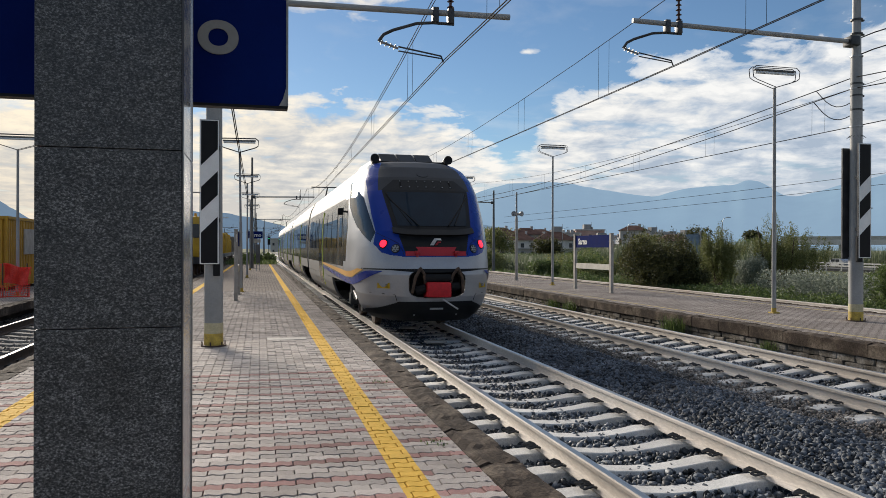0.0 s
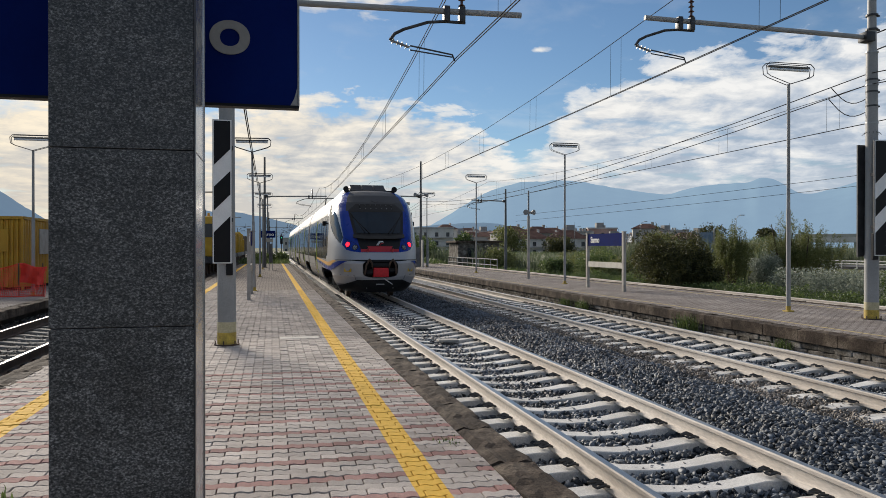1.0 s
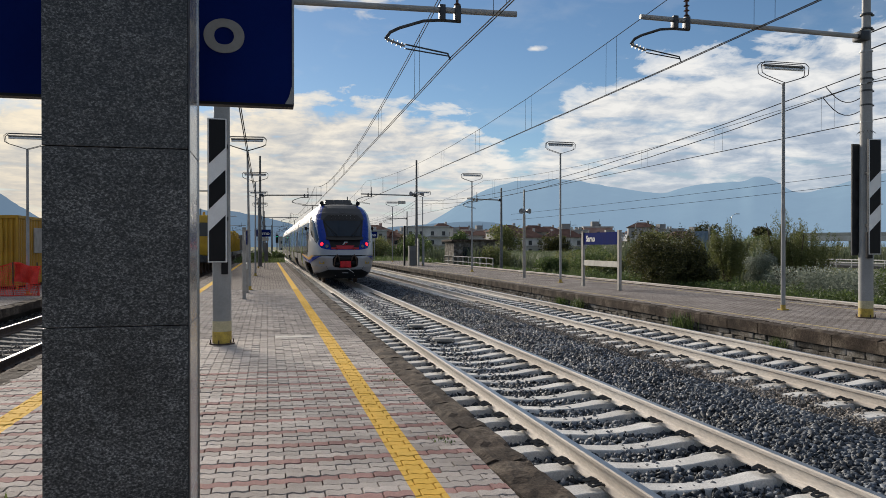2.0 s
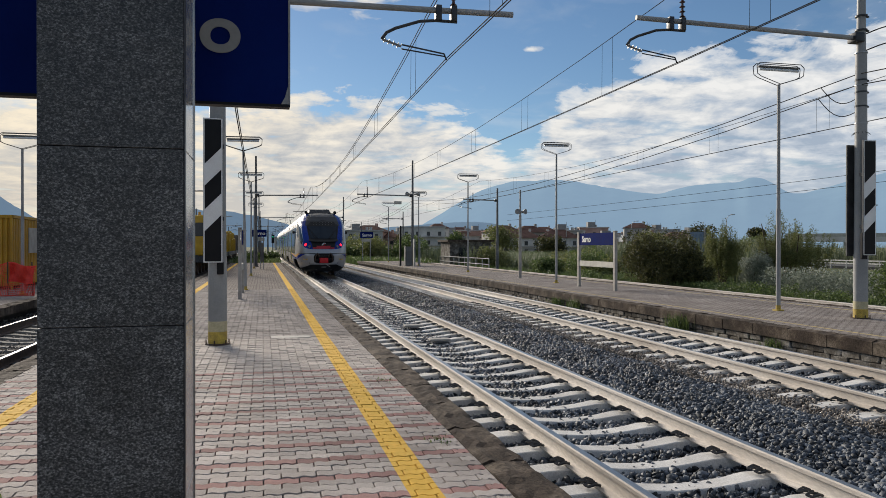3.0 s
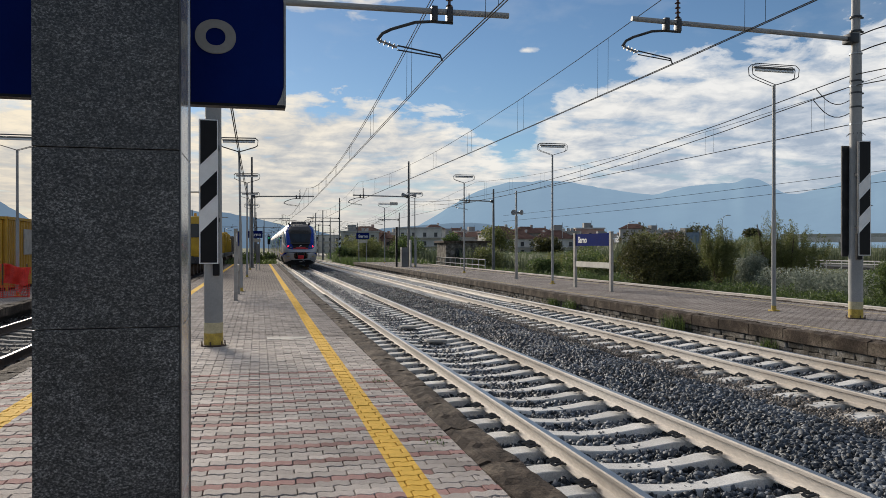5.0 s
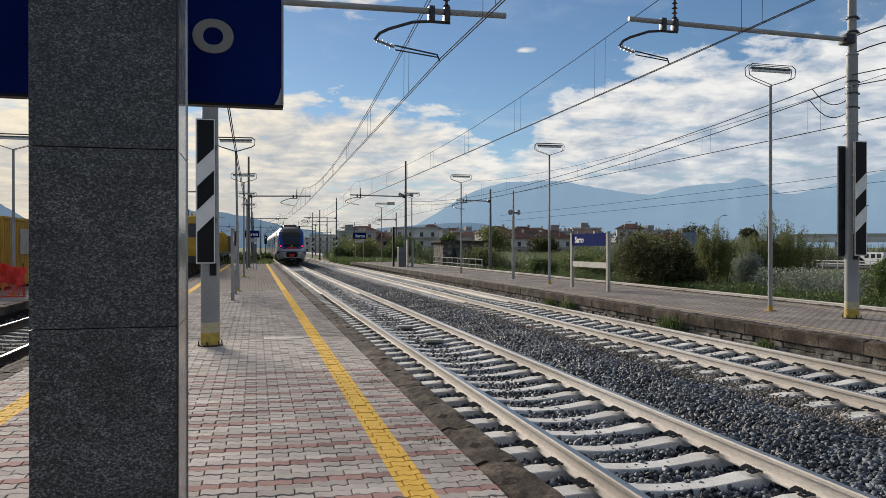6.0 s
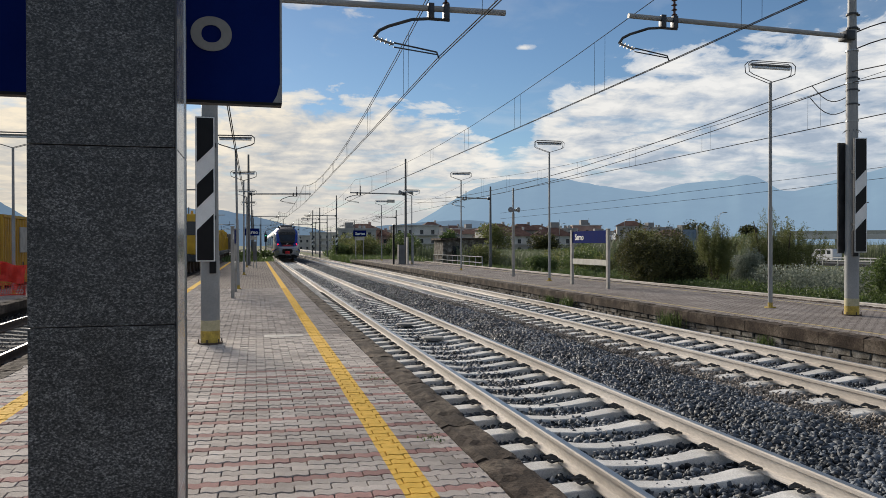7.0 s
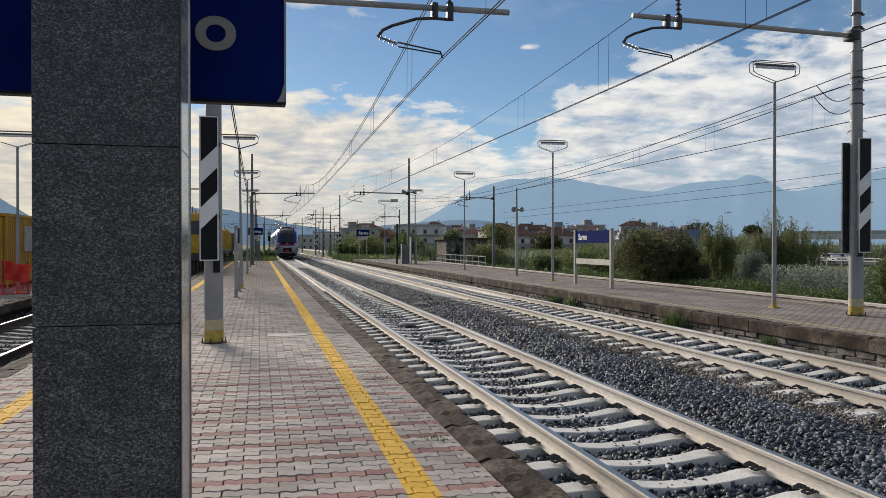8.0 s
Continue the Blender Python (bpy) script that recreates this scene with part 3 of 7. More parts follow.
def kerb_row(parent, x0, x1, y0, y1, length, seed):
    """Rough kerb stones with open joints, each a little out of line."""
    rng = random.Random(seed)
    shapes = []
    for k in range(5):
        b = bmesh.new()
        nx, ny = 5, 10
        L = length - 0.012
        grid = [[b.verts.new(((x1 - x0) * (i / nx - 0.5), L * (j / ny - 0.5), 0.022 * noise.noise((i * 0.9 + 9 * k, j * 0.7, 1.5)) - (0.012 if i in (0, nx) else 0))) for j in range(ny + 1)] for i in range(nx + 1)]
        for i in range(nx):
            for j in range(ny):
                b.faces.new((grid[i][j], grid[i + 1][j], grid[i + 1][j + 1], grid[i][j + 1]))
        edge = [e for e in b.edges if e.is_boundary]
        out = bmesh.ops.extrude_edge_only(b, edges=edge)["geom"]
        for v in out:
            if isinstance(v, bmesh.types.BMVert):
                v.co.z = -0.22
        shapes.append(finish("kerb_stone", b, KERB))
    y = y0
    while y < y1:
        share("kerb_stone", rng.choice(shapes), parent, (x0 + x1) / 2 + rng.uniform(-0.008, 0.008), y + length / 2, rng.uniform(0.004, 0.014))
        y += length


def wall_stones(parent, x, y0, y1, seed, step=0.41):
    """Rubble courses under the kerb."""
    rng = random.Random(seed)
    shapes = []
    for k in range(8):
        b = bmesh.new()
        add_box(b, -0.05, 0.05, -step / 2 + 0.012, step / 2 - 0.012, -0.115, 0.0, 0.018)
        for v in b.verts:
            v.co += noise.noise_vector(v.co * 6 + Vector((7 * k, 0, 0))) * 0.034
        shapes.append(finish("wall_stone", b, OLD_WALL))
    y = y0
    while y < y1:
        for z in (-0.225, -0.345):
            share("wall_stone", rng.choice(shapes), parent, x + rng.uniform(-0.012, 0.012), y + (0.25 if z < -0.3 else 0), z)
        y += step


# ---- tracks ----


def rail_outline():
    half = [(0.075, 0.0), (0.075, 0.012), (0.012, 0.032), (0.009, 0.045), (0.009, 0.115), (0.034, 0.128), (0.036, 0.155), (0.029, 0.168)]
    return half + [(-x, z) for x, z in half[::-1]]


def sleeper_mesh():
    """Pre-stressed concrete sleeper: high shoulders under the rails, a lower waist."""
    b = bmesh.new()
    xs = [-1.2, -1.1, -0.98, -0.55, -0.35, -0.15, 0.15, 0.35, 0.55, 0.98, 1.1, 1.2]
    tops = [-0.016, -0.008, 0.0, 0.0, -0.028, -0.045, -0.045, -0.028, 0.0, 0.0, -0.008, -0.016]
    rings = []
    for x, z in zip(xs, tops):
        w = 0.112 if abs(x) > 0.5 else 0.098
        rings.append([b.verts.new(p) for p in ((x, -w - 0.03, -0.19), (x, -w, z - 0.008), (x, -w + 0.008, z), (x, w - 0.008, z), (x, w, z - 0.008), (x, w + 0.03, -0.19))])
    for p, q in zip(rings, rings[1:]):
        for i in range(5):
            b.faces.new((p[i], p[i + 1], q[i + 1], q[i]))
    b.faces.new(rings[0])
    b.faces.new(rings[-1][::-1])
    return finish("sleeper", b, CONCRETE)


def clip_mesh():
    """Spring clip looped over the rail foot."""
    b = bmesh.new()
    for s in (-1, 1):
        pts = [Vector((-0.04, s * 0.018, 0.03)), Vector((0.02, s * 0.02, 0.04)), Vector((0.05, s * 0.035, 0.036)), Vector((0.035, s * 0.06, 0.03)), Vector((-0.01, s * 0.066, 0.042)), Vector((-0.045, s * 0.05, 0.028))]
        add_path(b, [p * 1.3 for p in pts], 0.0115, 5)
    return finish("spring_clip", b, DARK_METAL)


SLEEPER, CLIP = sleeper_mesh(), clip_mesh()
OLD_SLEEPER = SLEEPER.copy()
OLD_SLEEPER.materials[0] = OLD_CONCRETE


def track(name, x, y0, y1, label, clips_to, first=0.0, sleepers_to=None, sleeper=None, rail_coat=None):
    base = new(name)
    base.location = (x, 0, 0)
    tagged(base, label, "railway track", kind="structure")
    for side in (-1, 1):
        b = bmesh.new()
        add_prism(b, [(side * 0.7525 + px, SLEEPER_Z + 0.005 + pz) for px, pz in rail_outline()], y0, y1, "y")
        r = part("rail", b, rail_coat or RAIL_SIDE, base)
        r.data.materials.append(DARK_METAL if rail_coat else RAIL_TOP)
        for f in r.data.polygons:
            if f.normal.z > 0.75 and f.center.z > RAIL_Z - 0.02:
                f.material_index = 1
    y = y0 + 0.3 + first
    while y < (sleepers_to or y1):
        s = share("sleeper", sleeper or SLEEPER, base, 0, y, SLEEPER_Z)
        if 2.0 < y < clips_to:
            for side in (-1, 1):
                for inner in (-1, 1):
                    share("spring_clip", CLIP, s, side * 0.7525 + inner * 0.112, 0, 0.0, 0 if inner > 0 else math.pi)
        y += 0.6
    return base


track("track_near", TRACK_NEAR, -9.0, 320, "railway track with dusty rails on pale concrete sleepers", 30, (10.225 + 9.0 - 0.3) % 0.6, 110)
track("track_far", TRACK_FAR, -9.0, 320, "second railway track on concrete sleepers in brown ballast", 24, 0.2, 100)
track("track_left", TRACK_LEFT, -9.0, 320, "railway track beside the island platform", 14, 0.1, 90, OLD_SLEEPER, RUST)
track("track_outer", TRACK_OUTER, -9.0, 320, "half-hidden outer railway track beyond the platform", 0, 0.1, 60)


def stone_shapes(rng, count=28):
    """Broken stone: sharp-edged lumps hulled from a few random corners."""
    out = []
    for _ in range(count):
        b = bmesh.new()
        for p in rng.normal(size=(10, 3)):
            p = p / np.linalg.norm(p) * rng.uniform(0.75, 1.2)
            b.verts.new(p * (1.0, 0.85, 0.75))
        made = bmesh.ops.convex_hull(b, input=b.verts[:])
        bmesh.ops.delete(b, geom=list({v for v in made["geom_unused"] + made["geom_interior"] if isinstance(v, bmesh.types.BMVert)}), context="VERTS")
        bmesh.ops.triangulate(b, faces=b.faces[:])
        b.verts.index_update()
        out.append((np.array([v.co[:] for v in b.verts]), np.array([[v.index for v in f.verts] for f in b.faces])))
        b.free()
    return out


def stones(name, material, spots, parent_label, size=(0.022, 0.042), seed=1):
    """Broken stone thrown over the bed: lumps of many shapes in one sheet."""
    rng = np.random.default_rng(seed)
    shapes = stone_shapes(rng)
    spots = np.asarray(spots)
    pick = rng.integers(0, len(shapes), len(spots))
    all_verts, all_faces, base = [], [], 0
    for index, (v0, f0) in enumerate(shapes):
        at = spots[pick == index]
        n, k = len(at), len(v0)
        if n == 0:
            continue
        v = v0[None] * rng.uniform(*size, (n, 1, 1)) * rng.uniform(0.75, 1.25, (n, 1, 3))
        a = rng.uniform(0, 6.283, (n, 2))
        x, y, z = v[..., 0].copy(), v[..., 1].copy(), v[..., 2].copy()
        c, d = np.cos(a[:, 1:]), np.sin(a[:, 1:])
        y, z = c * y - d * z, d * y + c * z
        c, d = np.cos(a[:, :1]), np.sin(a[:, :1])
        x, y = c * x - d * y, d * x + c * y
        all_verts.append((np.stack([x, y, z], -1) + at[:, None]).reshape(-1, 3))
        all_faces.append((f0[None] + (base + np.arange(n) * k)[:, None, None]).reshape(-1, 3))
        base += n * k
    v, faces = np.concatenate(all_verts), np.concatenate(all_faces)
    me = bpy.data.meshes.new(name)
    me.vertices.add(len(v))
    me.vertices.foreach_set("co", v.reshape(-1))
    me.loops.add(faces.size)
    me.loops.foreach_set("vertex_index", faces.reshape(-1).astype(np.int32))
    me.polygons.add(len(faces))
    me.polygons.foreach_set("loop_start", np.arange(0, faces.size, 3, dtype=np.int32))
    me.update()
    me.validate()
    me.materials.append(material)
    return tagged(new(name, me), parent_label, "ballast", kind="stuff")


def scatter(x0, x1, y0, y1, per_m2, low, high, seed, keep=None):
    rng = np.random.default_rng(seed)
    n = int((x1 - x0) * (y1 - y0) * per_m2)
    p = np.stack([rng.uniform(x0, x1, n), rng.uniform(y0, y1, n), rng.uniform(low, high, n)], -1)
    return p if keep is None else p[keep(p)]


def lay_ballast():
    def heap(p):
        """Low between the sleepers, rising to a shoulder between the two tracks."""
        x = p[:, 0]
        p[:, 2] += -0.462 + 0.085 * np.clip((x - 4.45) / 0.75, 0, 1) + 0.03 * np.exp(-((x - 5.35) / 0.3) ** 2) + 0.012 * np.sin(3.1 * p[:, 1]) * (x > 4.7)
        return p
    dark = [scatter(1.75, 5.9, 3.0, 9.0, 620, -0.02, 0.025, 1), scatter(1.75, 5.9, 9.0, 18, 560, -0.01, 0.035, 2), scatter(1.75, 5.8, 18, 34, 300, 0.0, 0.045, 3),
            scatter(4.6, 5.95, 3, 22, 520, -0.01, 0.02, 4), scatter(1.75, 5.8, 34, 62, 130, 0.03, 0.055, 5), scatter(4.5, 5.9, 60, 105, 70, 0.03, 0.06, 6)]
    brown = [scatter(5.75, 6.85, 6.0, 18, 420, -0.44, -0.405, 11), scatter(5.75, 6.85, 18, 36, 170, -0.44, -0.405, 12), scatter(8.4, 9.4, 6.0, 36, 200, -0.46, -0.42, 14), scatter(5.8, 6.75, 6.0, 26, 130, -0.40, -0.375, 17), scatter(-6.5, -3.1, 6.0, 26, 120, -0.45, -0.41, 13)]
    between = np.concatenate([scatter(6.85, 8.4, 6.0, 18, 420, -0.455, -0.415, 15), scatter(6.85, 8.4, 18, 36, 260, -0.45, -0.41, 16)])
    stones("ballast_between", STONE_DARK, between, "dark crushed stone between the rails of the second track", (0.02, 0.04), 7)
    stones("ballast_dark", STONE_DARK, heap(np.concatenate(dark)), "dark grey crushed basalt ballast", (0.026, 0.052), 5)
    stones("ballast_brown", STONE_BROWN, np.concatenate(brown), "brown-grey dusty crushed stone ballast", (0.018, 0.034), 6)


lay_ballast()

# ---- the departing train; its own y runs back from the nose tip, z up from the rail head ----
NOSE = 3.2


def interp(x, table):
    return float(np.interp(x, [a for a, _ in table], [b for _, b in table]))


def nose_front(z):
    """How far back the middle of the nose stands at a height."""
    return interp(z, [(0.29, 0.30), (0.45, 0.18), (0.6, 0.10), (0.78, 0.04), (1.2, 0.0), (1.45, 0.06), (1.75, 0.16), (2.05, 0.33), (2.3, 0.52), (2.9, 1.02), (3.2, 1.36), (3.45, 1.8), (3.6, 2.25), (3.7, 2.9)])


def half_width(z):
    """Half the breadth of the coach at a height."""
    return interp(z, [(0.29, 1.08), (0.4, 1.22), (0.55, 1.34), (0.8, 1.43), (1.3, 1.47), (1.9, 1.47), (2.4, 1.45), (2.8, 1.415), (3.15, 1.34), (3.4, 1.21), (3.55, 1.05), (3.65, 0.82), (3.7, 0.55)])


def nose_point(u, z):
    """u from -1 (left flank) over 0 (tip) to 1 (right flank)."""
    a = u * math.pi / 2
    power = 2 / (3.2 if z < 2.6 else 3.2 - 0.25 * (z - 2.6))
    w, f = half_width(z), nose_front(z)
    x = w * math.copysign(abs(math.sin(a)) ** power, a)
    y = NOSE - (NOSE - f) * abs(math.cos(a)) ** power
    return Vector((x, y, z))


CAB_WINDOW = ((2.96, 3.25), (2.40, 2.63), (1.62, 2.20), (0.80, 1.83), (0.74, 2.02), (1.10, 2.38), (1.52, 2.76), (2.10, 3.02))


def inside(y, z, outline):
    hit = False
    for (y0, z0), (y1, z1) in zip(outline, outline[1:] + outline[:1]):
        if (z0 > z) != (z1 > z) and y < y0 + (z - z0) * (y1 - y0) / (z1 - z0):
            hit = not hit
    return hit


def nose_region(p):
    """Which panel of the nose a spot belongs to."""
    ax, z = abs(p.x), p.z
    if p.y > 1.65 and z < 0.95 - 0.25 * max(0.0, 2.0 - p.y):
        return ""
    if z < 0.685 - 0.42 * max(0.0, ax - 0.72) and ax < 1.20:
        return "skirt"
    if z < 1.31 and (ax / 0.56) ** 4 + ((z - 1.03) / 0.27) ** 4 < 1:
        return "coupler_recess"
    if 2.15 < z < 2.86 and ax < interp(z, [(2.15, 0.70), (2.86, 0.82)]):
        return "windscreen"
    if 2.0 < z < 3.14 and ax < interp(z, [(2.0, 0.71), (2.12, 0.79), (2.84, 0.90), (2.92, 0.90), (3.14, 0.64)]):
        return "screen_surround"
    if 1.57 < z < 1.735 and ax < max(0.30 + 0.62 * (z - 1.57), 0.60 if z < 1.655 else 0):
        return "red_panel"
    if 1.57 <= z < 2.0 and ax < interp(z, [(1.57, 0.60), (1.66, 0.62), (2.0, 0.71)]):
        return "screen_surround"
    outer = interp(z, [(1.545, 0.62), (1.58, 0.88), (1.63, 1.03), (1.80, 1.15), (2.04, 1.10), (2.4, 1.14), (2.83, 1.16), (3.16, 1.15), (3.44, 1.02), (3.6, 0.86)])
    inner = interp(z, [(2.9, 0.97), (3.05, 0.95), (3.2, 0.92), (3.4, 0.86), (3.6, 0.72)])
    if 1.545 < z < 3.6 and ax < outer:
        return "roof_hood" if z > 2.9 and ax < inner else "blue_mask"
    if inside(p.y, z, CAB_WINDOW):
        return "side_window"
    if z > 3.58:
        return "roof_hood"
    if 1.42 < z < 2.80 and p.y > 2.42 + 0.42 * abs(z - 2.2):
        return "flank_panel"
    return "nose_shell"


NOSE_LOOK = {"skirt": (TRAIN_BLACK, "black lower skirt"), "coupler_recess": (TRAIN_BLACK, "black coupler recess"), "windscreen": (GLASS_DARK, "dark raked windscreen"),
             "screen_surround": (TRAIN_BLACK, "black windscreen surround"), "red_panel": (TRAIN_RED, "red lower panel"), "blue_mask": (TRAIN_BLUE, "deep blue front mask"),
             "roof_hood": (TRAIN_DARK, "dark grey roof hood"), "side_window": (CAB_GLASS, "dark cab side window"), "nose_shell": (SILVER, "silver nose shell"), "flank_panel": (FLANK_GLOSS, "glossy dark flank panel")}
NOSE_DEPTH = {"coupler_recess": 0.34, "windscreen": -0.012, "screen_surround": 0.0, "red_panel": -0.008, "side_window": 0.01}


def build_nose(train):
    nu, nz = 400, 320
    zs = [0.29 + (3.70 - 0.29) * (j / nz) for j in range(nz + 1)]
    pts = [[nose_point(2 * i / nu - 1, z) for i in range(nu + 1)] for z in zs]
    cells = {}
    for j in range(nz):
        for i in range(nu):
            mid = (pts[j][i] + pts[j + 1][i + 1]) / 2
            region = nose_region(mid)
            cells.setdefault((region, mid.x > 0 and region in ("side_window", "flank_panel")), []).append((j, i))
    shells = {}
    cells.pop(("", False), None)
    for (name, _), quads in cells.items():
        index, verts, faces = {}, [], []
        push = NOSE_DEPTH.get(name, 0.0)
        for j, i in quads:
            face = []
            for jj, ii in ((j, i), (j, i + 1), (j + 1, i + 1), (j + 1, i)):
                if (jj, ii) not in index:
                    index[jj, ii] = len(verts)
                    p = pts[jj][ii]
                    verts.append((p.x * (0.92 if name == "coupler_recess" else 1), p.y + push, p.z))
                face.append(index[jj, ii])
            faces.append(face)
        material, label = NOSE_LOOK[name]
        ob = new(name, raw(name, verts, faces, material, True))
        ob.parent = train
        tagged(ob, label)
        shells[name] = ob
    b = bmesh.new()
    ring = [Vector((x, 0, z)) for x, z in [(0.53 * math.copysign(abs(math.cos(a)) ** 0.5, math.cos(a)), 1.03 + 0.26 * math.copysign(abs(math.sin(a)) ** 0.5, math.sin(a))) for a in [k * math.pi / 18 for k in range(36)]]]
    front = [b.verts.new((p.x * 1.02, nose_front(p.z) + 0.6 * p.x * p.x * 0.16 - 0.004, 1.03 + (p.z - 1.03) * 1.03)) for p in ring]
    back = [b.verts.new((p.x, 0.5, p.z)) for p in ring]
    for k in range(36):
        b.faces.new((front[k], front[(k + 1) % 36], back[(k + 1) % 36], back[k]))
    part("recess_wall", b, TRAIN_BLACK, shells["coupler_recess"])
    return shells


def on_nose(x, z, out=0.0):
    """The spot of the nose at this x and height, pushed out a little."""
    lo, hi = 0.0, 1.0
    for _ in range(40):
        mid = (lo + hi) / 2
        if nose_point(mid, z).x < abs(x):
            lo = mid
        else:
            hi = mid
    p = nose_point(hi, z)
    return Vector((x, p.y - out, z))


def nose_disc(name, x, z, r, material, parent, label, out=0.02, deep=0.05):
    p = on_nose(x, z)
    q, s = on_nose(x + 0.03, z), on_nose(x, z + 0.03)
    normal = (q - p).cross(s - p).normalized()
    if normal.y > 0:
        normal = -normal
    b = bmesh.new()
    add_rod(b, p - normal * deep, p + normal * out, r, r * 0.86, 24)
    return part(name, b, material, parent, label, True)


def coach_side_z():
    return [0.95, 1.1, 1.3, 1.9, 2.4, 2.8, 3.15, 3.4, 3.55, 3.65, 3.70]


def coach_shell(parent, y0, y1):
    zs = coach_side_z()
    outline = [(-half_width(z), z) for z in zs] + [(half_width(z), z) for z in zs[::-1]]
    b = bmesh.new()
    add_prism(b, outline, y0, y1, "y")
    part("coach_body", b, SIDE_GREY, parent, "dull silver-grey coach body", True)
    b = bmesh.new()
    low = [(-half_width(z) - 0.004, z) for z in (3.15, 3.4, 3.55, 3.65, 3.70)]
    add_prism(b, low + [(0.0, 3.74)] + [(-x, z) for x, z in low[::-1]], y0 + 0.02, y1 - 0.02, "y")
    part("coach_roof", b, ROOF_GREY, parent, "dull pale grey roof", True)


def side_panel(name, parent, y0, y1, z0, z1, material, label="", proud=0.012):
    """A thin panel that follows the curve of both flanks."""
    for side in (-1, 1):
        b = bmesh.new()
        n = 8
        rows = []
        for i in range(n + 1):
            z = z0 + (z1 - z0) * i / n
            w = half_width(z) + proud
            rows.append((b.verts.new((side * w, y0, z)), b.verts.new((side * w, y1, z)), b.verts.new((side * (w - 0.06), y0, z)), b.verts.new((side * (w - 0.06), y1, z))))
        for p, q in zip(rows, rows[1:]):
            b.faces.new((p[0], p[1], q[1], q[0]))
            b.faces.new((p[2], p[0], q[0], q[2]))
            b.faces.new((p[1], p[3], q[3], q[1]))
        b.faces.new((rows[0][0], rows[0][1], rows[0][3], rows[0][2]))
        b.faces.new((rows[-1][0], rows[-1][1], rows[-1][3], rows[-1][2]))
        part(name, b, material, parent, label)


def flank_stripe(train, name, material, label, curve, thick, start):
    """A swept stripe from the nose back along the flank."""
    for side in (-1, 1):
        b = bmesh.new()
        prev = None
        for k in range(29):
            y = start + (9.8 - start) * (k / 28) ** 1.5
            zc, h = curve(y), thick(y)
            row = []
            for z in (zc - h / 2, zc, zc + h / 2):
                if y < NOSE:
                    power = 3.2
                    u = max(0.0, 1 - ((NOSE - y) / (NOSE - nose_front(z))) ** power) ** (1 / power)
                    x = half_width(z) * u
                else:
                    x = half_width(z)
                row.append(b.verts.new((side * (x + 0.014), y - (0.01 if y < NOSE else 0), z)))
            if prev:
                for i in range(2):
                    b.faces.new((prev[i], row[i], row[i + 1], prev[i + 1]))
            prev = row
        part(name, b, material, train, label)


def wheelset(parent, y):
    for side in (-1, 1):
        b = bmesh.new()
        x = side * 0.72
        add_rod(b, (x - side * 0.01, y, 0.42), (x + side * 0.10, y, 0.42), 0.42, n=28)
        add_rod(b, (x - side * 0.04, y, 0.42), (x - side * 0.01, y, 0.42), 0.45, n=28)
        part("wheel", b, RUST, parent, "grimy steel wheel", True)


def bogie(parent, y):
    for side in (-1, 1):
        b = bmesh.new()
        add_box(b, side * 0.88, side * 1.02, y - 1.6, y + 1.6, 0.42, 0.66, 0.03)
        for k in (-1.15, 1.15):
            add_box(b, side * 0.86, side * 1.08, y + k - 0.16, y + k + 0.16, 0.28, 0.58, 0.03)
            add_rod(b, (side * 0.98, y + k, 0.55), (side * 0.98, y + k, 0.9), 0.09)
        add_rod(b, (side * 1.06, y - 0.4, 0.5), (side * 1.06, y + 0.45, 0.72), 0.05)
        add_rod(b, (side * 0.98, y + 0.35, 0.6), (side * 0.98, y + 0.35, 1.0), 0.16)
        part("bogie_frame", b, DARK_METAL, parent, "dark grimy bogie frame", True)
    for k in (-1.15, 1.15):
        wheelset(parent, y + k)


